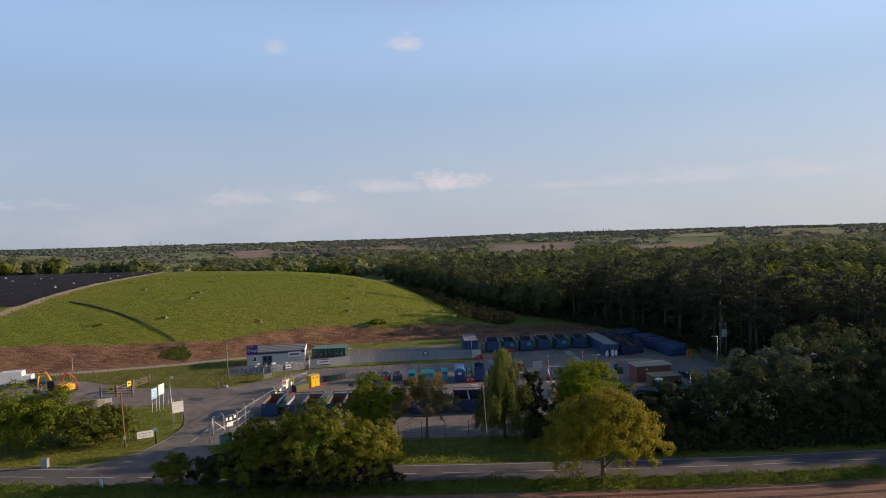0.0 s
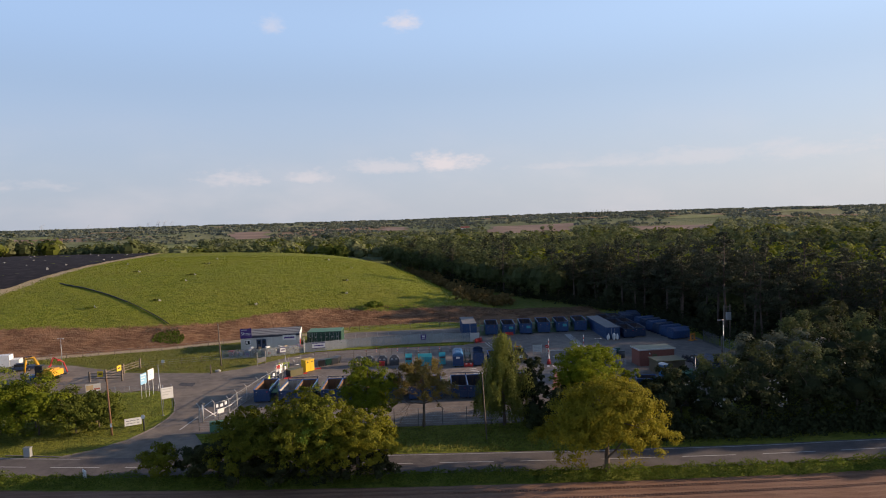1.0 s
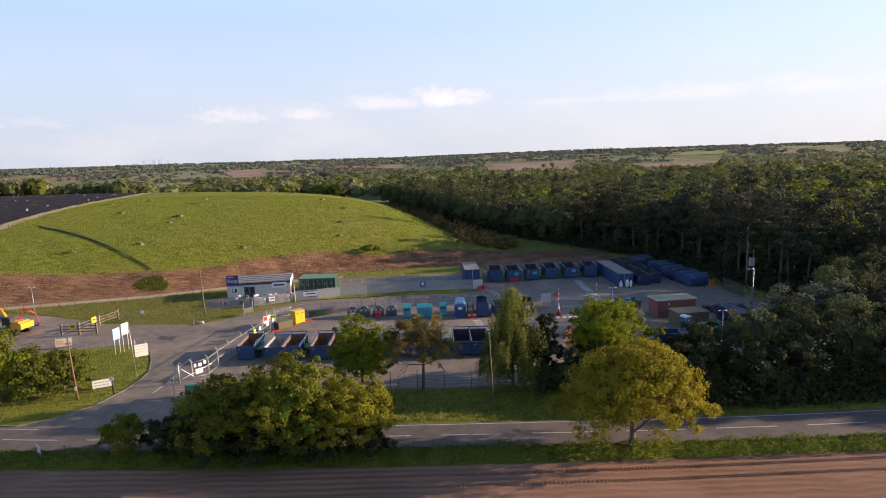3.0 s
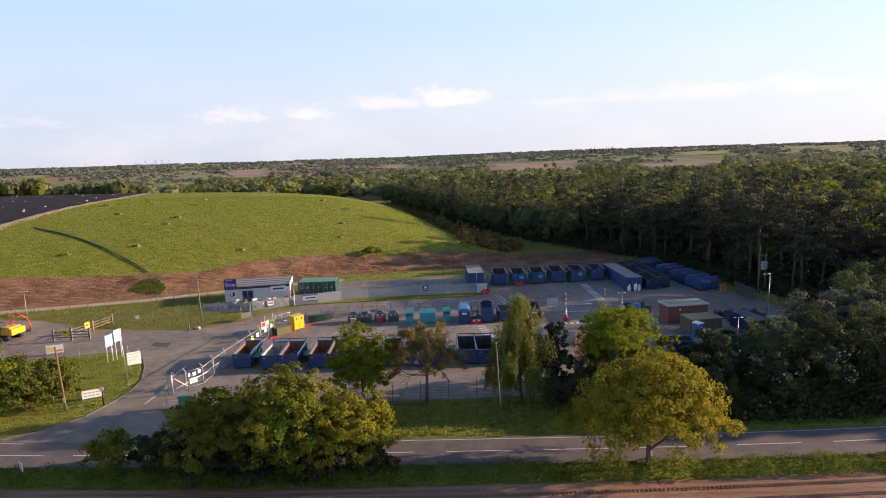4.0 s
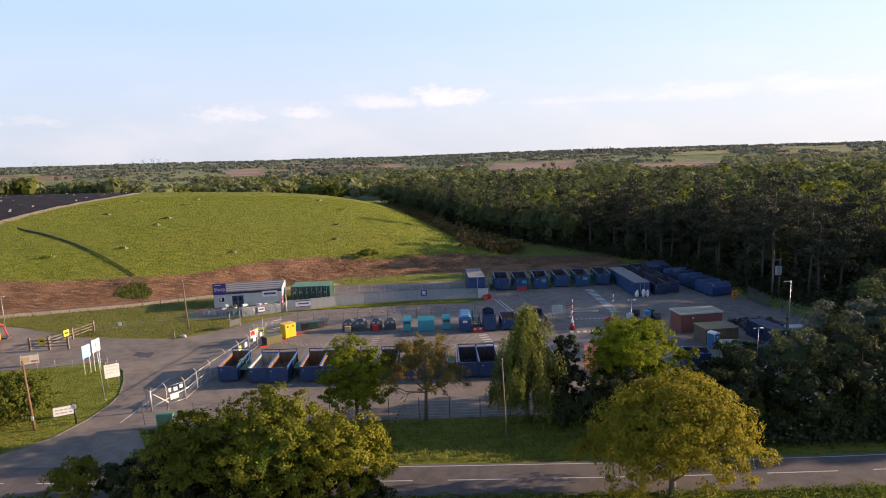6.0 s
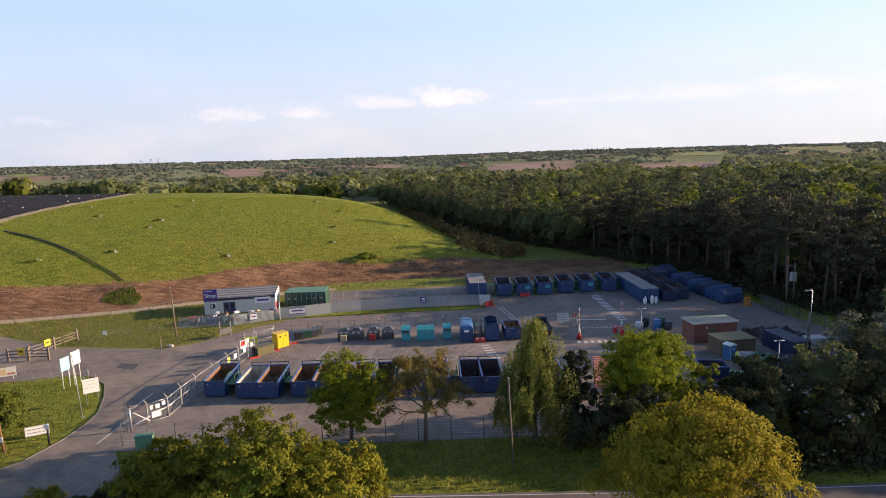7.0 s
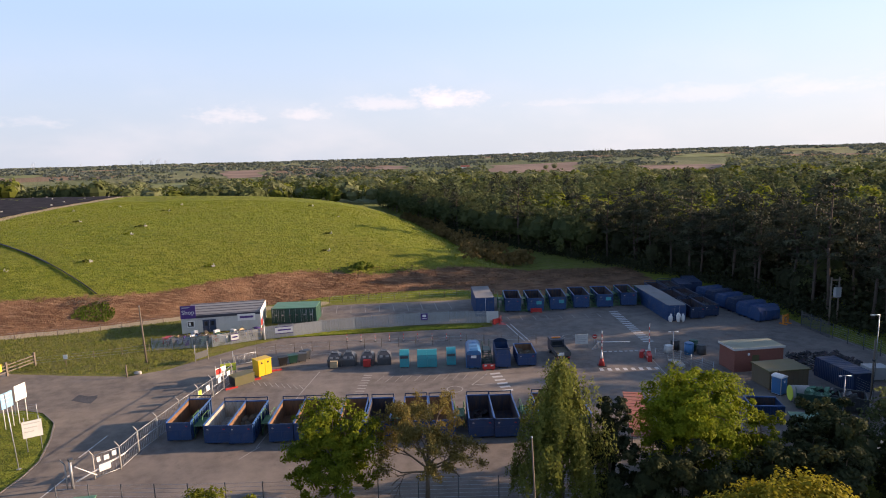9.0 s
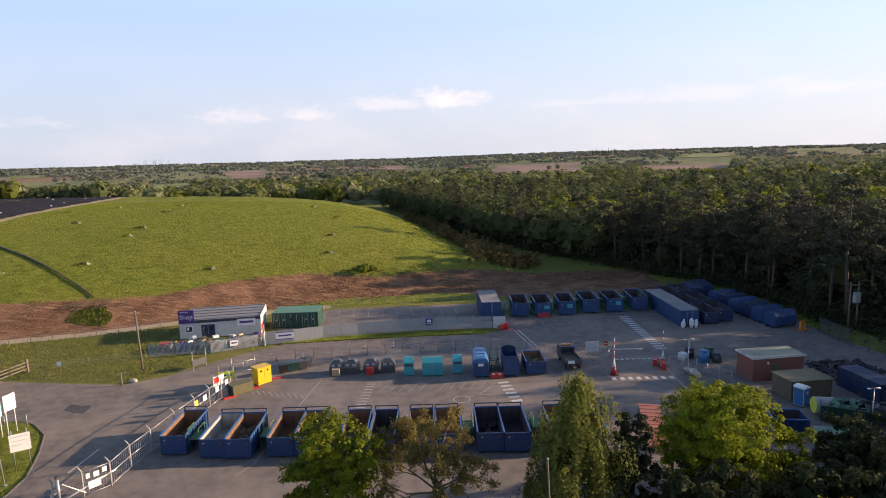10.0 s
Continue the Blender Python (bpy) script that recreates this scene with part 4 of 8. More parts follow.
broadleaf("holm_oak_tree", "dark evergreen tree beside the willow", 13.5, 35.4, 9.6, 2.0, "needle", 22, 12000, 0.2, 0.15, 0.06, 150, heart=0.4)


def willow(x, y, h, seed):
    rng = np.random.default_rng(seed)
    t = thing("willow_tree", "tall weeping willow with pale drooping foliage", "tree", pose(x, y, 0))
    bm = bmesh.new()
    pts, ways, heads, tones = [], [], [], []
    for i in range(74):
        f = (i + rng.random()) / 74
        z = h * (0.26 + 0.72 * f)
        r = 3.4 * (1 - 0.8 * max(0, f - 0.45) / 0.55) * (0.25 + 0.75 * rng.random())
        ang = i * 2.4 + rng.normal() * 0.4
        head = np.array([math.cos(ang) * r, math.sin(ang) * r, z])
        heads.append(head)
        drop = 1.6 + z * 0.62 * rng.random()
        tn = rng.normal() * 0.3
        for s in range(11):
            n = 46
            q = rng.random(n)[:, None] ** 0.8
            o = rng.normal(size=3) * np.array([0.42, 0.42, 0.3])
            strand = head + o + q * np.array([math.cos(ang) * 0.45, math.sin(ang) * 0.45, -drop * (0.6 + 0.5 * rng.random())])
            pts.append(strand + rng.normal(size=(n, 3)) * 0.1)
            ways.append(np.tile([math.cos(ang), math.sin(ang), 0.25], (n, 1)))
            tones.append(np.full(n, tn))
    limbs(bm, rng, (0, 0, 0), h * 0.85, 0.2, np.array(heads), 16)
    part("trunk", bm, "bark", t)
    pts, ways, tones = np.concatenate(pts), np.concatenate(ways), np.concatenate(tones)
    ok = pts[:, 2] > 0.5
    pts, ways, tones = pts[ok], ways[ok], tones[ok]
    share("crown", leaf_mesh("crown", pts, 0.15 * (0.6 + 0.8 * rng.random(len(pts))), "willow", rng, out=ways, loose=0.35, long=1.3, tone=tones), t)


willow(9.7, 35.2, 12.4, 31)

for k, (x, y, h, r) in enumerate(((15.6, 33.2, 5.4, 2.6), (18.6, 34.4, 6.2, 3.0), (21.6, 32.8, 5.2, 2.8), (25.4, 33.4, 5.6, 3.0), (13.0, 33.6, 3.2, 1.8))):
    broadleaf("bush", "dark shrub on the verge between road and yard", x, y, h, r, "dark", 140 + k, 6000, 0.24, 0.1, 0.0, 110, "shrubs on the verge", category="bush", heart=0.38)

# bushes by the junction lawn
for i, (x, y, h, r) in enumerate(((-58, 38.8, 8.2, 4.8), (-52.5, 38.2, 7.4, 4.2), (-47.8, 38.6, 5.2, 3.3), (-63.5, 39.5, 6.8, 4.4), (-69, 40, 6.0, 4.4), (-55, 41.5, 6.0, 3.6), (-45.6, 40.2, 3.8, 2.6), (-47.2, 42.5, 4.0, 2.6))):
    broadleaf("bush", "dense green bush on the junction lawn", x, y, h + 0.9, r + 0.9, "green" if i < 2 else "bush_green", 40 + i, 9000, 0.22, 0.1, 0.02, 160, "bushes by the junction", category="bush", heart=0.4)

# thicket between the yard and the road
rngT = np.random.default_rng(5)
spots = [(29.5, 31.5, 6.0, 3.2), (33, 35, 7.0, 3.6), (36, 31, 6.5, 3.4), (39, 37, 8.5, 4.2), (42, 32, 8.6, 4.2), (45.5, 38, 9.6, 4.6), (48, 32, 8.8, 4.2), (52, 37, 9.5, 4.8), (54, 31.5, 8.0, 4.2), (58, 36, 9.0, 4.6), (60, 31, 8.5, 4.4), (47, 44, 9.0, 4.2),
         (53, 44, 10, 4.8), (59, 44, 10.5, 5.0), (65, 38, 10, 5.0), (66, 47, 12, 5.4), (72, 42, 11, 5.4), (71, 33, 9, 4.8), (79, 38, 10, 5.2), (60, 52, 11, 5.0), (66, 57, 13, 5.2), (34, 40.5, 6.0, 3.0), (30, 36, 5.5, 2.8), (78, 48, 12, 5.6), (86, 40, 11, 5.6), (76, 55, 11, 5.2)]
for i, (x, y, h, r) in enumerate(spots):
    # trees 11 and 12 borrow the haze-paled far leaves, lighter than the rest
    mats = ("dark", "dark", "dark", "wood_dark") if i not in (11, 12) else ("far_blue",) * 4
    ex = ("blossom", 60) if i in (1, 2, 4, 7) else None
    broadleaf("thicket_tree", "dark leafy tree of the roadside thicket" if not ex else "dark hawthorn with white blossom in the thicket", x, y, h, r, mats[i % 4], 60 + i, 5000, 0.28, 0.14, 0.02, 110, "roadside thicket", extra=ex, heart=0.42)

# tall trees out of view on the right, added to keep sun off the thicket
for i in range(26):
    x, y = 84 + 46 * rngT.random(), 25 + 26 * rngT.random()
    broadleaf("thicket_tree", "tall unseen tree added to shade the thicket", x, y, 14 + 5 * rngT.random(), 5.6, "dark", 300 + i, 2000, 0.6, 0.2, 0.03, 60, "roadside thicket", heart=0.5)
pts = []
for k in range(420):  # brambles along the thicket's foot
    x = 24.5 + 75 * rngT.random()
    y = float(np.interp(x, [p[0] for p in ROAD], [p[1] for p in ROAD])) + 4.6 + 3.2 * rngT.random()
    h = 0.6 + 1.9 * rngT.random()
    pts.append(np.array([x, y, h * 0.45]) + rngT.normal(size=(70, 3)) * np.array([0.75, 0.6, h * 0.3]))
pts = np.concatenate(pts)
pts[:, 2] = np.abs(pts[:, 2])
ob = new("brambles", leaf_mesh("brambles", pts, 0.3 * (0.5 + rngT.random(len(pts))), "dark", rngT))
tagged(ob, "dark brambles and nettles at the foot of the thicket", "brambles", kind="stuff")

# the wood: its edge as single trees, the rest as one mass
EDGE = ((60, 68), (70, 66), (80, 64), (90, 62), (104, 60), (112, 58), (122, 53), (132, 47), (142, 41), (155, 33), (180, 20), (206, 10), (230, 3), (262, -6), (300, -20), (340, -30))
rngF = np.random.default_rng(7)
pines = [pine(rngF, h, 2000, sp) for h, sp in ((18.0, 1.0), (15.6, 1.1), (19.5, 0.95), (17.0, 1.25), (14.2, 0.9))]
oaks = []
for i, (h, r, mt) in enumerate(((13.0, 5.2, "wood_edge"), (11.5, 4.8, "wood_edge"), (14.0, 5.4, "wood_dark"))):
    oaks.append(broadleaf("woodland_tree", "broadleaved woodland tree in spring leaf", 0, 0, h, r, mt, 90 + i, 2200, 0.5, 0.2, 0.02, 120, "trees of the wood edge", heart=0.62))
used = {}
placed = []
mass = []
for row in range(13):
    y = 60.0 + 1.3 * (row % 2)
    while y < 335:
        x = float(lerp_line(y, EDGE)) + row * 5.4 + rngF.normal() * 1.0 + 1.0
        yy = y + rngF.normal() * 1.1
        y += 5.0 + row * 0.12
        if yy < 73 - row * 1.5 and row < 3:
            continue
        pine_p = (0.93 if row < 5 else 0.22) if yy < 142 else (0.2 if yy < 175 else 0.06)
        is_pine = rngF.random() < pine_p
        if row < 5 and is_pine and yy < 170 or row < 2:
            placed.append((x, yy, is_pine))
        else:
            mass.append((x, yy, is_pine))
for x, y, is_pine in placed:
    kinds = pines if is_pine else oaks
    src = kinds[rngF.integers(0, len(kinds))]
    s = (0.74 + 0.42 * rngF.random()) if is_pine else (0.88 + 0.2 * rngF.random())
    m = pose(x, y, float(height(x, y)), 0, 0, rngF.random() * 360) @ Matrix.Diagonal((s, s, s, 1))
    if src.name in used:
        c = copy_thing(src, m)
        c.scale = (s, s, s)
    else:
        used[src.name] = 1
        src.matrix_basis = m


def mass_mesh(name, rows, mat, label, leaf, per, rng, lobes=6, heart=0.6):
    """Lobed crowns of many distant trees as one sheet of leaf clumps; rows of x, y, height, radius."""
    R = np.array(rows, float)
    nt = len(R)
    z0 = height(R[:, 0], R[:, 1])
    mid = np.stack([R[:, 0], R[:, 1], z0 + R[:, 2] * 0.5], -1)
    size = np.stack([R[:, 3], R[:, 3], R[:, 2] * 0.5], -1)
    ld = rng.normal(size=(nt, lobes, 3))
    ld /= np.linalg.norm(ld, axis=2)[:, :, None]
    ld[:, :, 2] = np.abs(ld[:, :, 2]) * 1.1 - 0.35
    lc = ld * (0.42 + 0.2 * rng.random((nt, lobes, 1)))
    lr = 0.4 + 0.16 * rng.random((nt, lobes))
    kt = np.repeat(np.arange(nt), per)
    kl = rng.integers(0, lobes, nt * per)
    d = rng.normal(size=(nt * per, 3)) + ld[kt, kl] * 0.7 + np.array([0, 0, 0.2])
    d /= np.linalg.norm(d, axis=1)[:, None]
    p = mid[kt] + (lc[kt, kl] + d * lr[kt, kl][:, None] * (0.9 + 0.2 * rng.random((nt * per, 1)))) * size[kt]
    way = d * 0.8 + ld[kt, kl] * 0.35 + np.array([0, 0, 0.15])
    tone = (rng.random(nt) * 2 - 1)[kt] * 0.7 + (rng.random((nt, lobes)) * 2 - 1)[kt, kl] * 0.3
    sz = leaf * R[kt, 3] * (0.6 + 0.8 * rng.random(nt * per))
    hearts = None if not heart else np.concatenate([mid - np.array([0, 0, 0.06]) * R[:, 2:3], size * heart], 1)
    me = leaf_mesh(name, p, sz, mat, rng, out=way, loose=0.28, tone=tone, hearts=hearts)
    return tagged(new(name, me), label, "woodland", kind="stuff")


for k in range(900):  # the wood goes on behind its edge
    y = 70 + 330 * rngF.random()
    x = float(lerp_line(y, EDGE)) + 66 + 190 * rngF.random()
    if x < 0.85 * (y + 30) + 30:
        mass.append((x, y, rngF.random() < 0.08))
rows_p = [(x, y, 15 + 4.0 * rngF.random(), 3.4) for x, y, p in mass if p]
rows_b = [[], []]
for x, y, p in mass:
    if not p:
        # most inner crowns take the leaves brightened for sunlit tops
        inner = x - float(lerp_line(y, EDGE)) > 20 and y < 215
        rows_b[0 if inner and rngF.random() < 0.75 else 1].append((x, y, 11 + 4.5 * rngF.random(), 4.0 + 1.8 * rngF.random()))
mass_mesh("woodland", rows_p, "pine", "dark pine canopy of the wood behind the yard", 0.27, 130, rngF, 7, 0.5)
mass_mesh("woodland", rows_b[1], "wood_dark", "dull green broadleaved canopy of the wood", 0.26, 110, rngF, 7)
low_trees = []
for k in range(260):  # saplings and hollies added to close the wood between its trunks, darkened for its shade
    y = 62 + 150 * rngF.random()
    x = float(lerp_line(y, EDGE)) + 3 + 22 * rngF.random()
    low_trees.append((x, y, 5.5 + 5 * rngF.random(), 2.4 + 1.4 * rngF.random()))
mass_mesh("understorey", low_trees, "under", "saplings and hollies under the pines, darkened to stand for shade", 0.2, 110, rngF, 7)
mass_mesh("woodland", rows_b[0], "sunlit_top", "spring-green broadleaved canopy behind the yard, brightened as if sunlit", 0.26, 110, rngF, 7)

# distant countryside: fields, hedgerows, copses and woods out to the horizon
rngD = np.random.default_rng(8)
# bearing from the yard in degrees (from, to), distance (from, to), soil or grass
FIELDS = ((-37.0, -33.8, 1440, 1950, "far_soil"), (-33.6, -31.8, 1800, 2300, "far_grass"), (-24.0, -21.0, 1100, 1260, "far_grass"), (-18.2, -15.0, 1370, 1900, "far_soil"), (-17.2, -13.6, 880, 990, "far_grass"),
          (5.6, 13.4, 1010, 1500, "far_soil"), (18.8, 25.6, 900, 1230, "far_soil"), (22.0, 26.0, 1560, 1900, "far_grass"), (-4.5, -2.2, 1500, 1800, "far_soil"), (30, 34, 2100, 2700, "far_grass"))
CAM_Y = -27.0  # the bearings are taken from here


def polar(az_deg, d):
    return d * math.sin(radians(az_deg)), CAM_Y + d * math.cos(radians(az_deg))


for a0, a1, d0, d1, mt in FIELDS:
    bm = bmesh.new()
    rows = []
    for i in range(9):
        d = d0 + (d1 - d0) * i / 8
        row = []
        for j in range(9):
            a = a0 + (a1 - a0) * j / 8 + 0.5 * math.sin(i * 1.3 + a0) * (1 if j in (0, 8) else 0)
            x, y = polar(a, d)
            row.append(bm.verts.new((x, y, float(height(x, y)) + 0.7)))
        rows.append(row)
    for r0, r1 in zip(rows, rows[1:]):
        for j in range(8):
            bm.faces.new((r0[j], r0[j + 1], r1[j + 1], r1[j]))
    tagged(link("far_field", bm, mt), "distant ploughed brown field between hedgerows" if mt == "far_soil" else "distant green pasture between hedgerows", "field", kind="structure")


def keep_open(x, y):
    if -140 < x < 40 and y < 330:
        return True
    a, d = math.degrees(math.atan2(x, y - CAM_Y)), math.hypot(x, y - CAM_Y)
    return any(a0 - 0.3 < a < a1 + 0.3 and d0 * 0.78 < d < d1 for a0, a1, d0, d1, mt in FIELDS)


def scatter(d0, d1, n, thin):
    for k in range(n):
        d = math.sqrt(d0 * d0 + (d1 * d1 - d0 * d0) * rngD.random()) if d1 < 1500 else d0 * (d1 / d0) ** rngD.random()
        a = (rngD.random() * 2 - 1) * radians(44)
        x, y = d * math.sin(a), d * math.cos(a)
        if keep_open(x, y):
            continue
        wood = math.sin(x * 0.013 + 1.3) * math.cos(y * 0.011 + 0.4) + 0.6 * math.sin((x + y) * 0.021) + 0.5 * math.sin(x * 0.006 - y * 0.015)
        line = abs(math.sin(x * 0.012 + 0.6 * math.sin(y * 0.008))) < 0.1 or abs(math.sin(y * 0.015 + 0.5 * math.sin(x * 0.009))) < 0.12
        if wood < thin and not line:
            continue
        yield x, y, d


far0 = [[], [], []]
far1 = [[], [], []]
far2 = [[], []]
for x, y, d in scatter(360, 600, 1500, -0.75):
    h = 9 + 8.0 * rngD.random() ** 1.3
    far0[rngD.integers(0, 3)].append((x, y, h, h * (0.54 + 0.14 * rngD.random())))
for x, y, d in scatter(600, 1150, 3000, -0.55):
    h = 9 + 7 * rngD.random()
    far1[rngD.integers(0, 3)].append((x, y, h, h * (0.62 + 0.22 * rngD.random())))
for k in range(420):  # the big wood on the rise
    a, d = 25.5 + 14 * rngD.random(), 780 + 420 * rngD.random()
    x, y = polar(a, d)
    if not keep_open(x, y):
        far1[rngD.integers(0, 2)].append((x, y, 13 + 5 * rngD.random(), 7 + 2 * rngD.random()))
for x, y, d in scatter(1150, 4750, 8500, 0.05):
    far2[rngD.integers(0, 2)].append((x, y, 4.5 + 3.5 * rngD.random(), (5.5 + 2.5 * rngD.random()) * (1 + (d - 1150) / 1300)))
for a, d, h in ((10.6, 1180, 12), (11.4, 1190, 13), (14.0, 820, 17), (14.6, 815, 14)):  # single trees in the ploughland
    x, y = polar(a, d)
    far1[0].append((x, y, h, h * 0.6))
# distance haze is painted into most of the leaf colours below
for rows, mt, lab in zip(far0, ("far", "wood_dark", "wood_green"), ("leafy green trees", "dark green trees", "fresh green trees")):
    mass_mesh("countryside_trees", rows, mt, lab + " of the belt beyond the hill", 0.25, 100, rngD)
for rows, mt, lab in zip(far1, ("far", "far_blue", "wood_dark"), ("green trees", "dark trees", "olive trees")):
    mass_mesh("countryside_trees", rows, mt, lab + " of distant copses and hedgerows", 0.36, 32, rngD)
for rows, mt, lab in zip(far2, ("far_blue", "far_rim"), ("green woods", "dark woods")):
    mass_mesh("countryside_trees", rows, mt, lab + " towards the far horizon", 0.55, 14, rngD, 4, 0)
# a dark pine clump beyond the wood, and tall conifers on the skyline
mass_mesh("pine_clump", [(*polar(15.2 + 4.0 * rngD.random(), 640 + 60 * rngD.random()), 13 + 4 * rngD.random(), 5.0) for k in range(26)], "pine", "dark clump of pines beyond the wood", 0.26, 110, rngD)
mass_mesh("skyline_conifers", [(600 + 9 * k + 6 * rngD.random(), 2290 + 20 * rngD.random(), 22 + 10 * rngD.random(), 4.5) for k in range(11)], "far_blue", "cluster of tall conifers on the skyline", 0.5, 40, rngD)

# ---- the yard ----
def skip_thing(m, group, label, inner="rust", fill=None, h=2.05, length=5.9, back_bar=True, lip="blue", w2=1.2):
    """An open roll-on skip: ribbed walls, floor, hook frame at one end, door at the other, wheels."""
    t = thing("skip", label, "skip", m, group)
    L, tk = length, 0.07
    bm = boxes((-w2, -w2 + tk, 0.06, L, 0.3, h), (w2 - tk, w2, 0.06, L, 0.3, h), (-w2 + tk, w2 - tk, L - tk, L, 0.3, h), (-w2, w2, 0.06, L, 0.2, 0.3))
    part("body", bm, lip, t)
    bm = boxes((-w2 + tk + 0.004, -w2 + tk + 0.012, 0.1, L - tk, 0.31, h - 0.03), (w2 - tk - 0.012, w2 - tk - 0.004, 0.1, L - tk, 0.31, h - 0.03),
               (-w2 + tk + 0.012, w2 - tk - 0.012, L - tk - 0.012, L - tk - 0.004, 0.31, h - 0.03), (-w2 + tk, w2 - tk, 0.1, L - tk, 0.3, 0.312))
    part("lining", bm, inner, t, "rust-stained inner faces")
    rib = boxes((-0.05, 0.05, -0.04, 0.04, 0.3, h - 0.02), bevel=0.01)
    first = None
    for s in (-1, 1):
        for k in range(9):
            p = Matrix.Translation((s * (w2 + 0.04), 0.35 + k * (L - 0.6) / 8, 0))
            if first is None:
                first = part("rib", rib, lip, t)
                first.matrix_basis = p
            else:
                share("rib", first.data, t, p)
    part("top_rail", boxes((-w2 - 0.07, -w2 + 0.05, 0, L + 0.02, h - 0.02, h + 0.1), (w2 - 0.05, w2 + 0.07, 0, L + 0.02, h - 0.02, h + 0.1), (-w2 + 0.05, w2 - 0.05, L - 0.08, L + 0.02, h - 0.02, h + 0.1), bevel=0.015), "rail_blue" if lip == "blue" else lip, t)
    door = part("door", boxes((-w2, w2, 0, 0.06, 0.22, h), bevel=0.01), lip, t, "blue steel tail door")
    part("door_frame", boxes((-w2, -w2 + 0.1, -0.05, 0, 0.22, h), (w2 - 0.1, w2, -0.05, 0, 0.22, h), (-w2 + 0.1, w2 - 0.1, -0.05, 0, h - 0.12, h), (-w2 + 0.1, w2 - 0.1, -0.05, 0, 0.22, 0.34), (-w2 + 0.1, w2 - 0.1, -0.05, 0, h * 0.58, h * 0.58 + 0.09), (-0.06, 0.06, -0.05, 0, 0.34, h * 0.58), bevel=0.01), lip, door)
    for s in (-1, 1):
        share_m = boxes((s * 0.8 - 0.09, s * 0.8 + 0.09, -0.06, -0.05, h * 0.78, h * 0.78 + 0.1))
        part("reflector", share_m, "cream" if s < 0 else "red", door)
        part("roller", rods(((s * 0.95 - 0.12, 0.35, 0.14), (s * 0.95 + 0.12, 0.35, 0.14), 0.14), n=10), "rubber", t)
    if back_bar:
        part("hook_frame", boxes((-w2, -w2 + 0.09, L + 0.02, L + 0.1, 0.2, h + 0.45), (w2 - 0.09, w2, L + 0.02, L + 0.1, 0.2, h + 0.45), (-w2 + 0.09, w2 - 0.09, L + 0.02, L + 0.1, h + 0.36, h + 0.45), bevel=0.012), "navy", t)
    if fill:
        rng = np.random.default_rng(fill[1])
        bm = bmesh.new()
        for k in range(40):
            x, y, s = rng.uniform(-0.9, 0.9), rng.uniform(0.5, L - 0.5), rng.uniform(0.15, 0.45)
            quad_box(bm, -s, s, -s * 0.7, s * 0.7, -s * 0.3, s * 0.3, m=pose(x, y, 0.5 + fill[2] * rng.random(), *rng.uniform(-50, 50, 3)))
        ob = part("waste_heap", bm, fill[0], t, "heaped waste")
        ob["kind"] = "stuff"
    return t


def steps_thing(m, label, group, mat="greenp", h=1.35, n=7):
    """Green steel steps up to a platform beside a skip."""
    t = thing("access_steps", label, "steps", m, group)
    tread = boxes((-0.55, 0.55, -0.13, 0.13, -0.02, 0.02), bevel=0.008)
    first = None
    for k in range(n):
        p = Matrix.Translation((0, 0.3 + k * 0.3, h * (k + 1) / n))
        if first is None:
            first = part("tread", tread, mat, t)
            first.matrix_basis = p
        else:
            share("tread", first.data, t, p)
    top = 0.3 + n * 0.3
    part("platform", boxes((-0.5, 0.5, top - 0.15, top + 1.6, h - 0.05, h), bevel=0.01), mat, t)
    for s in (-1, 1):
        part("stringer", rods(((s * 0.57, 0.1, 0.05), (s * 0.57, top, h), 0.05), n=6), mat, t)
        part("handrail", rods(((s * 0.5, 0.2, 1.0), (s * 0.5, top, h + 1.0), 0.028), ((s * 0.5, top, h + 1.0), (s * 0.5, top + 1.6, h + 1.0), 0.028), ((s * 0.5, 0.2, 0), (s * 0.5, 0.2, 1.0), 0.028), ((s * 0.5, top, 0), (s * 0.5, top, h + 1.0), 0.028), n=6), mat, t)
        part("leg", rods(((s * 0.45, top + 1.5, 0.0), (s * 0.45, top + 1.5, h + 1.0), 0.035), n=6), mat, t)
        part("brace", rods(((s * 0.45, top + 1.5, 0.1), (s * 0.45, top, h - 0.1), 0.025), n=6), mat, t)
    return t


rngY = np.random.default_rng(21)
ROW = ((-26.9, 48.9, "rust", None), (-22.9, 48.0, "pale_inner", None), (-20.4, 47.7, "rust", ("brown", 2, 0.5)), (-16.5, 47.8, "rust", None), (-14.0, 47.7, "rust", ("wood", 3, 0.4)), (-9.6, 47.5, "rust", None), (-7.0, 47.4, "inner", None),
       (-3.2, 47.3, "rust", ("brown", 4, 0.7)), (-0.6, 47.3, "rust", None), (3.2, 47.2, "inner", ("black", 5, 0.2)), (5.7, 47.0, "inner", None), (10.2, 47.2, "rust", ("darkgrey", 6, 0.8)), (12.8, 47.2, "rust", None))
for i, (x, y, inner, fill) in enumerate(ROW):
    lab = {0: "open blue waste skip with a rusty orange inner wall", 1: "open blue waste skip with a pale worn inner wall"}.get(i, "open blue steel waste skip standing in a row")
    skip_thing(pose(x + 1.2, y, 0.036, 0, 0, rngY.normal() * 0.7), "front row of skips", lab, inner, fill, 2.0 + 0.08 * rngY.random())
for x in (-24.0, -17.2, -10.6, -4.0, 2.4, 9.2):
    steps_thing(pose(x, 53.2, 0.036, 0, 0, 180), "green steel access steps between blue skips", "steps of the front row", "step_green", n=6)

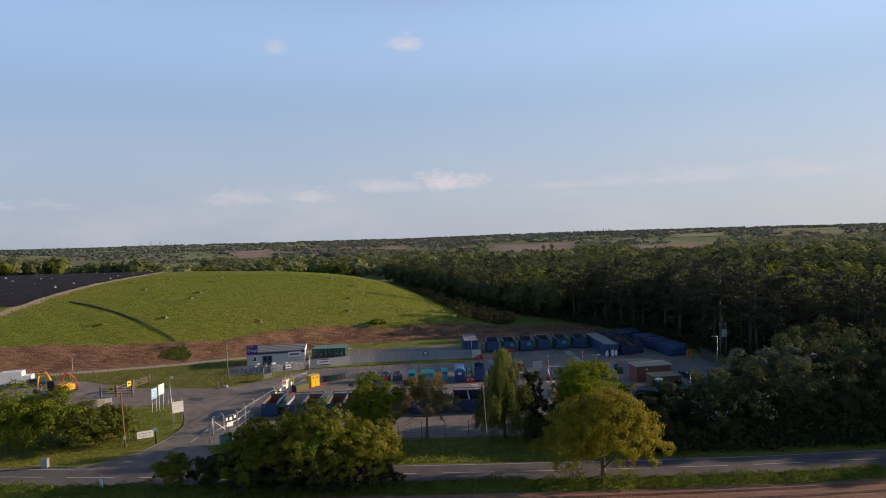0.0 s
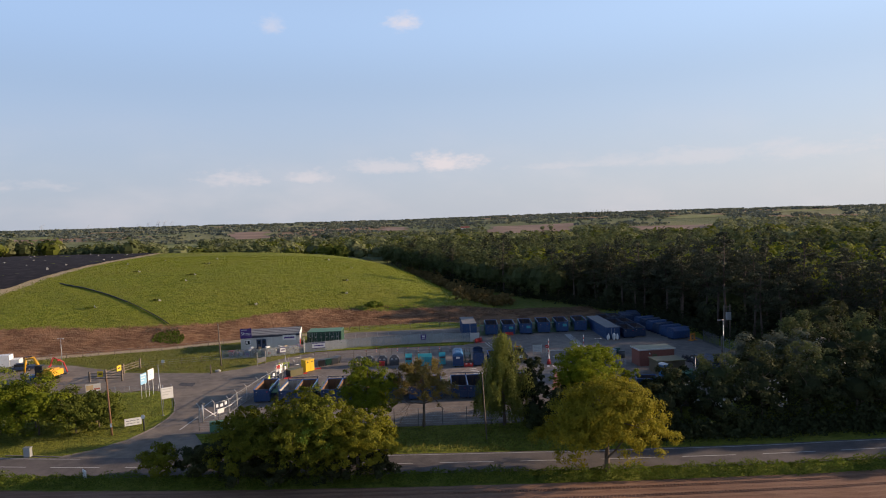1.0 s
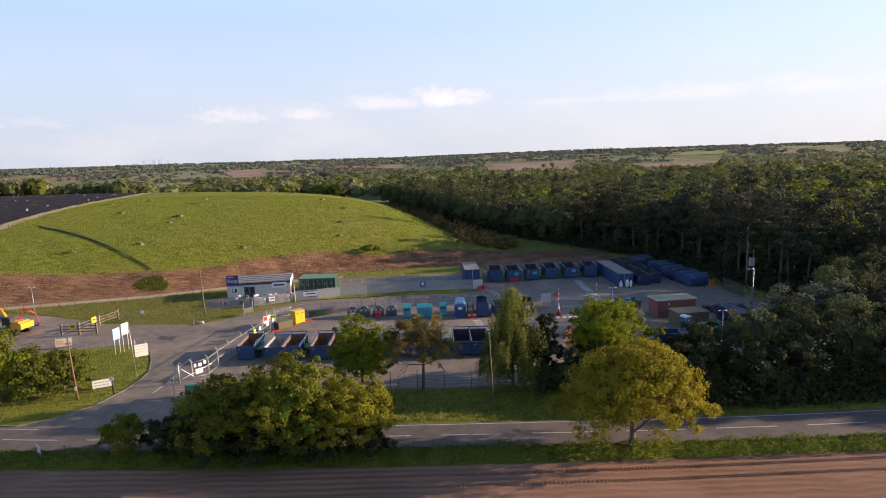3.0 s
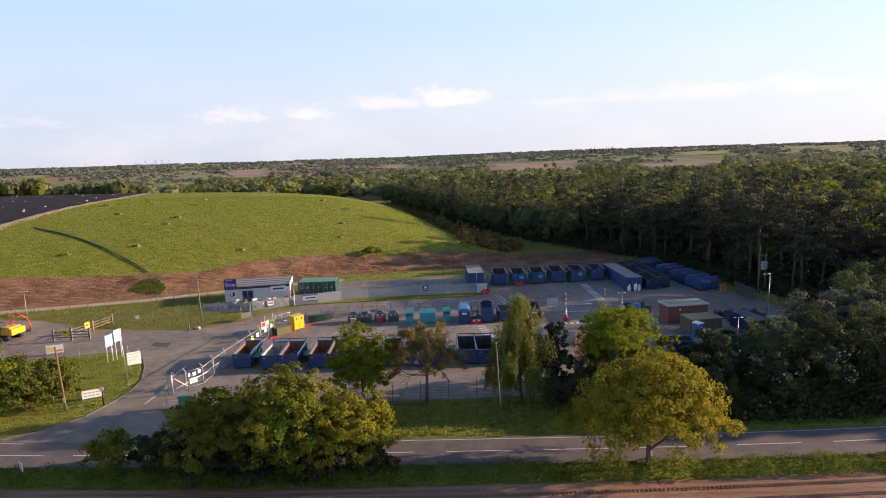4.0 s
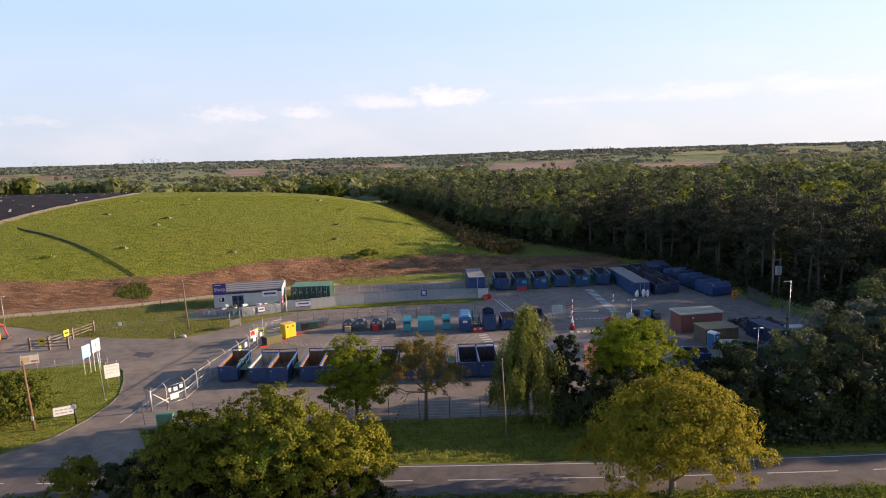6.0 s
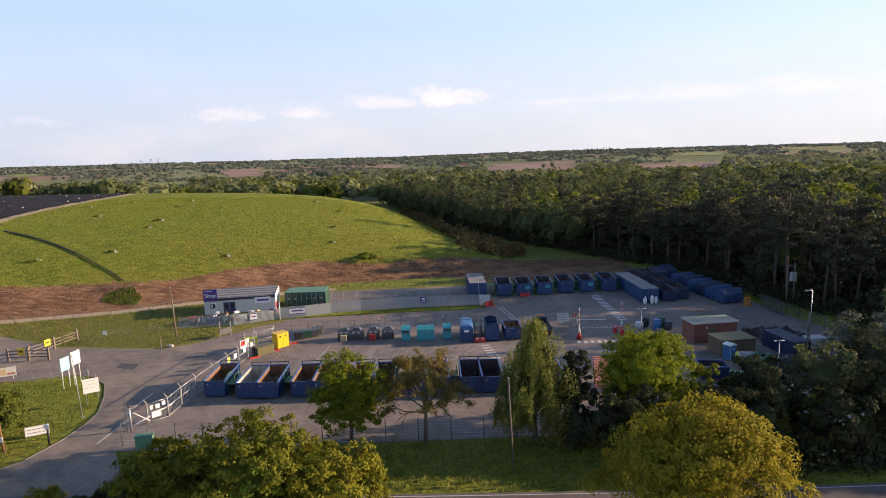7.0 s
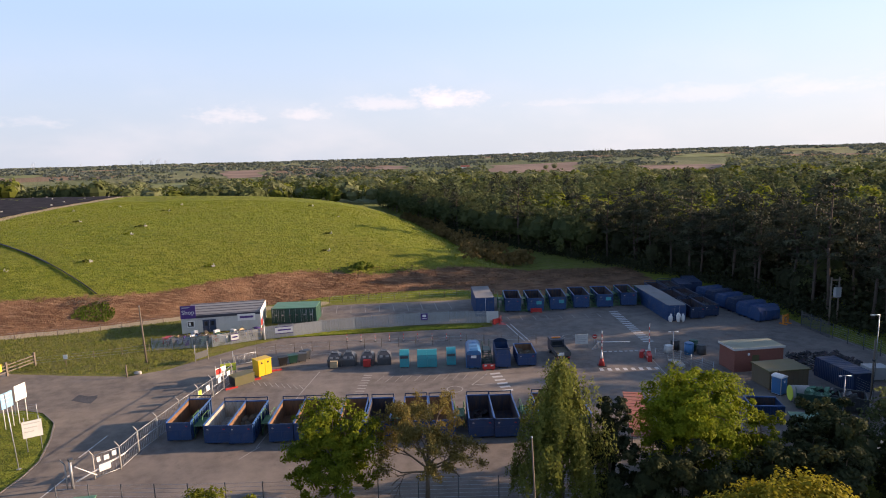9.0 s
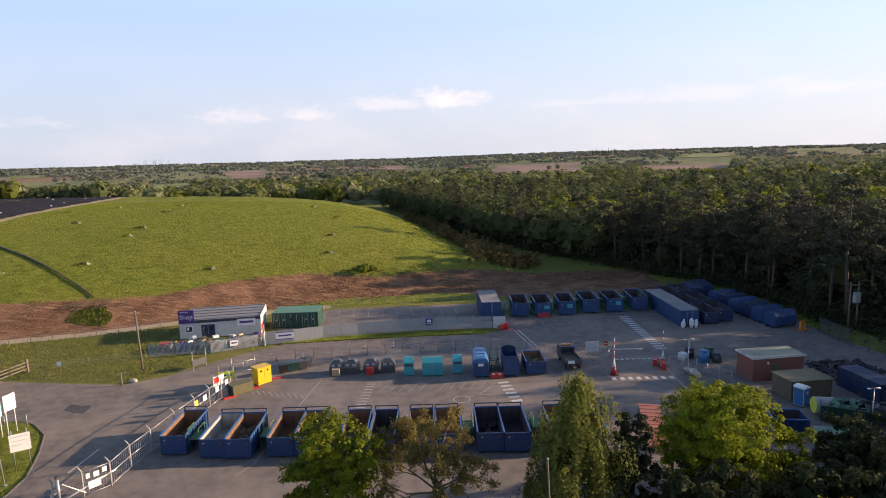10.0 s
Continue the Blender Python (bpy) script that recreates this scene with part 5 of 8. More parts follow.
BACK = ((12.8, 94.5), (16.7, 94.1), (20.7, 94.5), (25.0, 95.3), (29.2, 95.3), (33.6, 95.9))
for i, (x, y) in enumerate(BACK):
    t = skip_thing(pose(x + 1.2, y, 0.036, 0, 0, -3 + rngY.normal()), "back row of skips", "open dark blue waste skip in the shaded back row", "inner", ("greenp", 10 + i, 0.4) if i in (1, 2) else None, 2.45, 6.2, False, "blue", 1.36)
    steps_thing(pose(x - 0.85, y + 0.1, 0.036, 0, 0, -3), "green stepped platform between dark blue skips", "steps of the back row", "step_green", h=1.7, n=9)
    if i in (1, 2, 4):
        part("notice", boxes((0.1, 1.0, -0.075, -0.06, 1.35, 1.95)), "teal", t, "pale green notice board")
    if i == 1:
        part("barrier", boxes((-0.95, 0.95, -0.45, -0.3, 0.1, 0.75), (-0.95, -0.7, -0.6, -0.15, 0, 0.1), (0.7, 0.95, -0.6, -0.15, 0, 0.1), bevel=0.03), "red", t, "red plastic barrier")
steps_thing(pose(36.6, 96.2, 0.036), "green stepped platform beside the long blue trailer", "steps of the back row", "step_green", h=1.7, n=9)


def container_thing(name, label, m, L, W, H, mat, roof, group="", rib=0.28, category="container", doors=False):
    """A corrugated steel container with corner posts and a roof panel; origin at the middle of its base front."""
    t = thing(name, label, category, m, group)
    bm = bmesh.new()
    n = max(4, int(L / rib))
    for s in (-1, 1):
        rows = []
        for k in range(2 * n + 1):
            y = 0.12 + (L - 0.24) * k / (2 * n)
            d = 0.0 if (k // 1) % 2 else 0.035
            rows.append([bm.verts.new((s * (W / 2 - 0.01 - d), y, z)) for z in (0.14, H - 0.1)])
        for a, b in zip(rows, rows[1:]):
            bm.faces.new((a[0], b[0], b[1], a[1]))
    quad_box(bm, -W / 2 + 0.1, W / 2 - 0.1, L - 0.1, L - 0.05, 0.14, H - 0.1)
    part("side", bm, mat, t)
    part("end", boxes((-W / 2 + 0.1, W / 2 - 0.1, 0.03, 0.08, 0.14, H - 0.1)), mat, t)
    post = boxes((-0.08, 0.08, -0.08, 0.08, 0, H), bevel=0.012)
    first = None
    for sx in (-1, 1):
        for y in (0.08, L - 0.08):
            p = Matrix.Translation((sx * (W / 2 - 0.08), y, 0))
            if first is None:
                first = part("corner_post", post, mat, t)
                first.matrix_basis = p
            else:
                share("corner_post", first.data, t, p)
    part("base_rail", boxes((-W / 2, W / 2, 0.02, L, 0.02, 0.14)), mat, t)
    bm = bmesh.new()
    prof = [(0.03, H - 0.12)] + [(0.03 + (L - 0.06) * (k + o) / n, H - (0.0 if (k + (o > 0.5)) % 2 else 0.03)) for k in range(n) for o in (0.0, 0.9)] + [(L - 0.03, H - 0.12)]
    ends = [[bm.verts.new((x, y, z)) for y, z in prof] for x in (-W / 2 + 0.02, W / 2 - 0.02)]
    for k in range(len(prof)):
        j = (k + 1) % len(prof)
        bm.faces.new((ends[0][k], ends[0][j], ends[1][j], ends[1][k]))
    bm.faces.new(ends[0]), bm.faces.new(ends[1][::-1])
    part("roof", bm, roof, t)
    return t


def end_doors(t, W, H, mat, y=0.02):
    for s in (-1, 1):
        d = part("door", boxes((min(s * 0.03, s * (W / 2 - 0.12)), max(s * 0.03, s * (W / 2 - 0.12)), y - 0.05, y, 0.18, H - 0.16), bevel=0.012), mat, t)
        part("lock_rod", rods(((s * 0.35, y - 0.08, 0.2), (s * 0.35, y - 0.08, H - 0.2), 0.022), n=6), "galv", d)
        part("handle", boxes((s * 0.35 - 0.1, s * 0.35 + 0.1, y - 0.12, y - 0.09, 1.0, 1.06)), "galv", d)


# site office box, long trailer and stored skips at the back
office = container_thing("site_container", "tall blue steel site container with a pale grey roof", pose(8.85, 92.2, 0.036, 0, 0, 1), 9.2, 3.2, 3.35, "blue", "roofgrey")
part("drainpipe", rods(((0.1, -0.06, 0.2), (0.1, -0.06, 3.2), 0.05)), "galv", office)
trailer = container_thing("trailer_container", "long blue steel trailer body with a weathered grey roof", pose(39.2, 85.6, 0.036, 0, 0, 1.5), 15.2, 3.0, 2.65, "blue", "roofgrey", rib=0.4)
end_doors(trailer, 3.0, 2.65, "blue")
for i, (x, y) in enumerate(((42.9, 86.2), (45.6, 87.2), (42.6, 93.0), (45.3, 94.0), (42.2, 99.8), (45.0, 101.0))):
    skip_thing(pose(x, y, 0.036, 0, 0, rngY.normal()), "stored skips", "open dark blue skip stored in the shade of the wood", "inner", ("darkgrey", 30 + i, 0.9) if i % 2 else None, 2.0, 5.7, True, "navy")


def closed_skip(m, group, label, mat="blue"):
    """An enclosed skip with bevelled roof edges."""
    t = thing("closed_skip", label, "skip", m, group)
    W, L, H = 1.25, 4.0, 2.3
    bm = bmesh.new()
    prof = [(-W, 0.25), (W, 0.25), (W, H - 0.55), (W - 0.4, H), (-W + 0.4, H), (-W, H - 0.55)]
    rings = [[bm.verts.new((px, y, pz)) for px, pz in prof] for y in (0, L)]
    for k in range(6):
        bm.faces.new((rings[0][k], rings[0][(k + 1) % 6], rings[1][(k + 1) % 6], rings[1][k]))
    bm.faces.new(rings[0][::-1]), bm.faces.new(rings[1])
    part("body", rounded(bm, 0.03), mat, t)
    part("door", boxes((-W + 0.1, W - 0.1, -0.06, 0, 0.3, H - 0.65), bevel=0.02), mat, t)
    for k in range(5):
        y = 0.5 + k * (L - 1) / 4
        for s in (-1, 1):
            part("rib", rods(((s * (W + 0.02), y, 0.3), (s * (W + 0.02), y, H - 0.55), 0.05), n=4), mat, t)
    for s in (-1, 1):
        part("skid", boxes((s * 0.52 - 0.08, s * 0.52 + 0.08, 0, L, 0.0, 0.25)), "navy", t)
    for k in range(2):
        part("hatch", boxes((-0.6, 0.6, 1.0 + 2.2 * k, 2.2 + 2.2 * k, H, H + 0.05), bevel=0.015), mat, t)
    return t


for i in range(6):
    closed_skip(pose(48.8 + 0.42 * i, 98.6 - 2.9 * i, 0.036, 0, 0, -74), "enclosed skips by the wood", "enclosed blue steel skip with a hatch, parked by the wood", "navy" if i in (1, 3) else "blue")
for x, y in ((46.8, 102.6), (49.4, 104.4)):
    container_thing("storage_container", "blue steel storage container in deep shade", pose(x + 1, y, 0.036, 0, 0, -8), 6.0, 2.5, 2.1, "navy", "navy", "containers by the wood")

# enclosed compaction skips behind the bins
def compactor(m, label, lid):
    t = thing("compactor_skip", label, "skip", m, "enclosed skips with steps")
    W, L, H = 0.98, 4.6, 2.5
    bm = bmesh.new()
    prof = [(-W, 0.2), (W, 0.2), (W, H - 0.5), (W - 0.12, H - 0.2), (W - 0.4, H), (-W + 0.4, H), (-W + 0.12, H - 0.2), (-W, H - 0.5)]
    y1 = L if lid else L
    rings = [[bm.verts.new((px, y, pz)) for px, pz in prof] for y in (0, y1)]
    n = len(prof)
    for k in range(n):
        if not lid and k in (3, 4, 5):
            continue
        bm.faces.new((rings[0][k], rings[0][(k + 1) % n], rings[1][(k + 1) % n], rings[1][k]))
    bm.faces.new(rings[0][::-1]), bm.faces.new(rings[1])
    part("body", bm, "blue_light" if lid else "blue", t)
    part("door", boxes((-W + 0.08, W - 0.08, -0.06, 0, 0.3, H - 0.6), bevel=0.02), "blue", t)
    if lid:
        for k in range(3):
            part("hatch", boxes((-0.5, 0.5, 0.5 + 1.3 * k, 1.5 + 1.3 * k, H, H + 0.06), bevel=0.02), "blue_light", t, "bright blue roof hatch")
        part("notice", boxes((-0.35, 0.35, -0.09, -0.07, 1.5, 1.85)), "white", t, "white notice")
    else:
        part("floor_lining", boxes((-W + 0.03, W - 0.03, 0.05, L - 0.05, 0.25, 0.3)), "inner", t)
        part("hood_frame", boxes((-W, W, 0, 0.08, H, H + 0.16)), "navy", t)
        for y in (0.02, L - 0.1):  # arched end plates
            bm = bmesh.new()
            arc = [(math.cos(a) * W, math.sin(a) * 0.55) for a in np.linspace(0, math.pi, 13)]
            rings = [[bm.verts.new((px, yy, H - 0.35 + pz)) for px, pz in arc] for yy in (y, y + 0.08)]
            bm.faces.new(rings[0]), bm.faces.new(rings[1][::-1])
            for a in range(12):
                bm.faces.new((rings[0][a], rings[1][a], rings[1][a + 1], rings[0][a + 1]))
            part("arched_hood", bm, "navy", t)
    part("skid", boxes((-0.6, -0.45, 0, L, 0, 0.2), (0.45, 0.6, 0, L, 0, 0.2)), "navy", t)
    return t


compactor(pose(5.05, 66.7, 0.036, 0, 0, -2), "bright blue enclosed skip with pale roof hatches", True)
compactor(pose(8.85, 66.6, 0.036, 0, 0, -2), "dark blue hooded skip with an open top", False)
steps_thing(pose(6.95, 66.9, 0.036), "green steel steps between two enclosed blue skips", "steps of the bin row", h=1.6, n=8)
skip_thing(pose(12.0, 66.9, 0.036), "small skip", "small open blue skip holding brown waste", "rust", ("brown", 51, 0.8), 1.75, 4.2, False)
t = thing("plastic_barrier", "low red plastic barrier with pale reflectors", "barrier", pose(6.95, 66.3, 0.036))
part("body", boxes((-0.8, 0.8, -0.12, 0.12, 0.1, 0.75), bevel=0.05), "red", t)
for s in (-1, 1):
    part("foot", boxes((s * 0.55 - 0.12, s * 0.55 + 0.12, -0.25, 0.25, 0, 0.1), bevel=0.02), "red", t)
    part("reflector", boxes((s * 0.4 - 0.16, s * 0.4 + 0.16, -0.135, -0.12, 0.5, 0.68)), "white", t)


def bank(m, w, label, lids=1):
    """A turquoise recycling bank with a sloping hinged lid."""
    t = thing("recycling_bank", label, "recycling bank", m, "turquoise recycling banks")
    for k in range(lids):
        x0, x1 = -w / 2 + k * w / lids + 0.01, -w / 2 + (k + 1) * w / lids - 0.01
        bm = bmesh.new()
        prof = [(0, 0.1), (1.5, 0.1), (1.5, 2.1), (0.75, 2.25), (0, 1.75)]
        rings = [[bm.verts.new((x, y, z)) for y, z in prof] for x in (x0, x1)]
        for i in range(5):
            bm.faces.new((rings[0][i], rings[0][(i + 1) % 5], rings[1][(i + 1) % 5], rings[1][i]))
        bm.faces.new(rings[0]), bm.faces.new(rings[1][::-1])
        b = part("body", rounded(bm, 0.03), "teal", t)
        part("chute_flap", boxes((x0 + 0.1, x1 - 0.1, -0.03, 0.0, 1.25, 1.6), bevel=0.01), "darkgrey" if lids == 1 else "teal", b)
        part("label_plate", boxes((x0 + 0.2, x1 - 0.2, -0.015, 0.0, 0.6, 1.1)), "teal", b)
    for s in (-1, 1):
        part("skid", boxes((s * (w / 2 - 0.2) - 0.06, s * (w / 2 - 0.2) + 0.06, 0, 1.5, 0, 0.1)), "darkgrey", t)
    return t


bank(pose(-4.0, 68.1, 0.036), 1.25, "narrow turquoise recycling bank with a sloping top")
bank(pose(-1.0, 67.8, 0.036), 2.6, "wide double turquoise recycling bank with sloping tops", 2)
bank(pose(2.2, 68.4, 0.036), 1.25, "short turquoise recycling bank with a sloping top")


def dome_bin(m, label, box=None):
    """A dark bottle bank with a faceted tapering top."""
    t = thing("bottle_bank", label, "bottle bank", m, "dark bottle banks")
    bm = bmesh.new()
    prof = [(0.9, 0.0), (0.95, 0.9), (0.8, 1.4), (0.42, 1.72)]
    rings = []
    for r, z in prof:
        rings.append([bm.verts.new((r * sx, r * sy * 0.95, z)) for sx, sy in ((-1, -1), (1, -1), (1, 1), (-1, 1))])
    for a, b in zip(rings, rings[1:]):
        for k in range(4):
            bm.faces.new((a[k], a[(k + 1) % 4], b[(k + 1) % 4], b[k]))
    bm.faces.new(rings[-1])
    part("body", rounded(bm, 0.06, 2), "dome", t)
    part("lid", boxes((-0.45, 0.45, -0.42, 0.42, 1.72, 1.8), bevel=0.03), "darkgrey", t)
    for s in (-1, 1):
        part("slot_flap", boxes((s * 0.4 - 0.2, s * 0.4 + 0.2, -0.9, -0.8, 1.1, 1.35), bevel=0.01), "galv", t)
        part("lifting_eye", rods(((s * 0.3, 0, 1.8), (s * 0.3, 0, 1.98), 0.03), n=6), "galv", t)
    if box:
        part("collection_box", boxes((-0.5, 0.45, -1.55, -0.98, 0.1, 0.95), bevel=0.04), box, t, "coloured box at the foot of the bank")
    return t


for x, b in ((-13.4, "beige"), (-11.5, None), (-9.0, "red"), (-6.8, None)):
    dome_bin(pose(x, 70.3, 0.036, 0, 0, rngY.normal() * 4), "dark grey bottle bank" + (" with a tan box in front" if b == "beige" else " with a red box in front" if b else " in a row"), b)

# yellow store, olive skip and wheeled bins near the gate
t = thing("yellow_store", "bright yellow steel store with double doors", "container", pose(-21.9, 66.95, 0.036, 0, 0, 45))
part("body", boxes((-0.95, 0.95, 0.05, 1.45, 0.12, 2.2), bevel=0.03), "yellow", t)
for s in (-1, 1):
    d = part("door", boxes((min(s * 0.02, s * 0.9), max(s * 0.02, s * 0.9), 0.0, 0.05, 0.2, 2.12), bevel=0.015), "yellow", t)
    part("vent", boxes((s * 0.45 - 0.12, s * 0.45 + 0.12, -0.012, 0.0, 1.7, 1.95)), "black", d)
    part("foot", boxes((s * 0.75 - 0.1, s * 0.75 + 0.1, 0.2, 1.3, 0, 0.12)), "darkgrey", t)
part("lid", boxes((-1.0, 1.0, -0.03, 1.5, 2.2, 2.27), bevel=0.02), "yellow", t)

t = thing("tarred_skip", "low olive-green skip with a black end door", "skip", pose(-25.1, 63.6, 0.036, 0, 0, -46))
part("body", boxes((-0.75, 0.75, 0, 2.6, 0.15, 1.25), bevel=0.05), "olive", t)
part("lid", boxes((-0.8, 0.8, -0.04, 2.64, 1.25, 1.33), bevel=0.03), "olive", t)
part("end_door", boxes((-0.7, 0.7, -0.05, 0, 0.25, 1.15), bevel=0.02), "black", t)
part("skid", boxes((-0.6, -0.4, 0, 2.6, 0, 0.15), (0.4, 0.6, 0, 2.6, 0, 0.15)), "darkgrey", t)
for x, y, a in ((-25.0, 62.9, 35), (-22.9, 65.6, 30), (-21.0, 68.8, 20)):
    t = thing("wheel_stop", "low red kerb block on the paving", "kerb block", pose(x, y, 0.036, 0, 0, a), "red kerb blocks")
    part("body", boxes((-0.75, 0.75, -0.16, 0.16, 0, 0.18), bevel=0.04), "red", t)
    part("stud", boxes((-0.08, 0.08, -0.08, 0.08, 0.18, 0.2)), "red", t)


def wheelie(m, mat, label):
    t = thing("wheeled_bin", label, "bin", m, "four-wheeled bins by the gate")
    bm = bmesh.new()
    rings = [[bm.verts.new((sx * a, sy * b, z)) for sx, sy in ((-1, -1), (1, -1), (1, 1), (-1, 1))] for a, b, z in ((0.5, 0.38, 0.15), (0.62, 0.48, 1.1))]
    for k in range(4):
        bm.faces.new((rings[0][k], rings[0][(k + 1) % 4], rings[1][(k + 1) % 4], rings[1][k]))
    bm.faces.new(rings[0][::-1]), bm.faces.new(rings[1])
    part("body", rounded(bm, 0.05), mat, t)
    part("lid", boxes((-0.66, 0.66, -0.52, 0.52, 1.1, 1.24), bevel=0.06), mat, t)
    for sx in (-1, 1):
        for sy in (-1, 1):
            part("wheel", rods(((sx * 0.42 - 0.03, sy * 0.28, 0.08), (sx * 0.42 + 0.03, sy * 0.28, 0.08), 0.08), n=8), "rubber", t)
    return t


wheelie(pose(-20.6, 70.9, 0.036, 0, 0, 20), "black", "black four-wheeled bin beside the yellow store")
wheelie(pose(-19.4, 71.6, 0.036, 0, 0, 20), "greenp", "dark green four-wheeled bin beside the yellow store")
wheelie(pose(-18.3, 72.2, 0.036, 0, 0, 20), "darkgrey", "dark grey wheeled bin near the bottle banks")
for x, y in ((-18.0, 73.2),):
    wheelie(pose(x, y, 0.036, 0, 0, 40), "darkgrey", "dark grey wheeled bin near the gate")

# parked tipper
t = thing("tipper_truck", "small grey tipper truck with an open load bed", "truck", pose(17.0, 68.0, 0.036, 0, 0, 2))
part("bed_floor", boxes((-0.98, 0.98, 0, 3.2, 0.85, 0.93)), "darkgrey", t)
for s in (-1, 1):
    part("bed_side", boxes((s * 0.98 - 0.04, s * 0.98 + 0.04, 0, 3.2, 0.9, 1.45), bevel=0.01), "darkgrey", t)
    part("tail_light", boxes((s * 0.75 - 0.15, s * 0.75 + 0.15, -0.06, -0.03, 0.62, 0.76)), "red", t)
part("tailgate", boxes((-0.98, 0.98, -0.03, 0.03, 0.9, 1.4), bevel=0.01), "darkgrey", t)
part("load", boxes((-0.9, 0.9, 0.1, 3.1, 0.93, 1.12), bevel=0.08), "brown", t, "brown soil load")
cab = part("cab", rounded(boxes((-0.95, 0.95, 3.3, 5.1, 0.5, 2.1)), 0.16, 2), "slate", t)
part("windscreen", boxes((-0.8, 0.8, 5.08, 5.12, 1.25, 1.85)), "glass", cab)
part("rear_window", boxes((-0.7, 0.7, 3.27, 3.31, 1.35, 1.85)), "glass", cab)
part("light_bar", boxes((-0.6, 0.6, 4.0, 4.25, 2.1, 2.24), bevel=0.04), "amber", cab)
part("chassis", boxes((-0.45, -0.3, 0, 4.9, 0.5, 0.85), (0.3, 0.45, 0, 4.9, 0.5, 0.85)), "black", t)
for s in (-1, 1):
    for y in (0.8, 4.2):
        wh = part("wheel", rods(((s * 0.72, y, 0.36), (s * 0.96, y, 0.36), 0.36), n=16), "rubber", t)
        part("rim", rods(((s * 0.95, y, 0.36), (s * 0.97, y, 0.36), 0.2), n=12), "galv", wh)

part("tail_board", boxes((-0.75, 0.1, -0.05, -0.03, 0.95, 1.35), bevel=0.005), "white", t, "white board on the tailgate")

# height barriers: striped poles standing in cones
for x, y, lean in ((21.6, 66.3, 0), (28.6, 68.6, 0)):
    t = thing("striped_post", "tall red and white striped post in a red and white cone", "post", pose(x, y, 0.036), "striped posts")
    for k in range(9):
        part("band", rods(((0, 0, 0.9 + 0.42 * k), (0, 0, 1.32 + 0.42 * k), 0.05), n=8), "red" if k % 2 else "white", t)
    part("cone", rods(((0, 0, 0.05), (0, 0, 1.0), 0.42, 0.2), n=14), "red", t)
    part("cone_top", rods(((0, 0, 1.0), (0, 0, 1.9), 0.2, 0.07), n=14), "white", t)
    part("base", boxes((-0.5, 0.5, -0.5, 0.5, 0, 0.06), bevel=0.02), "black", t)
for x, y, a in ((27.9, 69.2, 60), (28.3, 67.7, 80)):
    t = thing("plastic_barrier", "red water-filled road barrier block", "barrier", pose(x, y, 0.036, 0, 0, a), "barrier blocks")
    part("body", boxes((-0.7, 0.7, -0.25, 0.25, 0, 0.85), bevel=0.1), "red", t)
    part("band", boxes((-0.3, 0.3, -0.256, 0.256, 0.35, 0.6)), "white", t)
t = thing("notice_board", "pale notice board on two posts facing the yard", "sign", pose(20.8, 73.6, 0.036))
part("panel", boxes((-0.9, 0.9, -0.03, 0.03, 0.6, 2.0), bevel=0.01), "cream", t)
for k in range(4):
    part("text_bar", boxes((-0.7, 0.7 - 0.2 * (k % 2), -0.036, -0.03, 1.75 - 0.28 * k, 1.83 - 0.28 * k)), "grey", t)
for s in (-1, 1):
    part("post", rods(((s * 0.8, 0.05, 0), (s * 0.8, 0.05, 2.05), 0.04), n=8), "galv", t)
t = thing("no_entry_sign", "round red no-entry sign on a grey post", "sign", pose(22.6, 73.4, 0.036))
part("disc", rods(((0, 0, 1.7), (0, -0.03, 1.7), 0.33), n=20), "red", t)
part("bar", boxes((-0.22, 0.22, -0.04, -0.03, 1.65, 1.75)), "white", t)
part("post", rods(((0, 0.03, 0), (0, 0.03, 2.1), 0.035), n=8), "galv", t)
t = thing("swing_barrier", "low white swing barrier arm across the lane", "barrier", pose(23.0, 73.2, 0.036))
part("arm", rods(((0, 0, 0.95), (4.4, -0.4, 0.95), 0.05), n=8), "white", t)
part("post", rods(((0, 0, 0), (0, 0, 1.1), 0.08), n=8), "galv", t)
part("stay", rods(((0, 0, 0.1), (-1.0, -0.6, 0.05), 0.04), ((0, 0, 0.9), (-1.0, -0.6, 0.05), 0.04), n=6), "galv", t)

for x, y, a in ((10.3, 87.6, 40), (11.0, 88.5, 75)):
    t = thing("plastic_barrier", "red plastic barrier at the end of the palisade fence", "barrier", pose(x, y, 0.036, 0, 0, a), "barriers at the fence end")
    part("body", boxes((-0.8, 0.8, -0.14, 0.14, 0.1, 0.85), bevel=0.05), "red", t)
    for s in (-1, 1):
        part("foot", boxes((s * 0.55 - 0.12, s * 0.55 + 0.12, -0.28, 0.28, 0, 0.1), bevel=0.02), "red", t)

# big white bags leaning on the trailer
for k, (x, y, s) in enumerate(((38.0, 85.0, 0.36), (39.2, 84.9, 0.4), (39.9, 84.8, 0.34))):
    t = thing("bulk_bag", "slumped white bulk bag leaning on the blue trailer", "bag", pose(x, y, 0.036, 0, 0, 30 * k), "white bulk bags")
    bm = bmesh.new()
    bmesh.ops.create_icosphere(bm, subdivisions=3, radius=1)
    for v in bm.verts:
        n = noise.noise(v.co * 2.1 + Vector((k * 5, 0, 0)))
        v.co = Vector((v.co.x * s * (1 + 0.25 * n), v.co.y * s * 0.8 * (1 + 0.25 * n), (v.co.z + 0.9) * (0.62 + 0.2 * k % 0.3)))
        v.co.z = max(0, v.co.z)
    for f in bm.faces:
        f.smooth = True
    part("sack", bm, "white", t)
    part("neck", rods(((0, 0, 1.0), (0.1, 0, 1.35), 0.1, 0.17), n=8), "white", t)

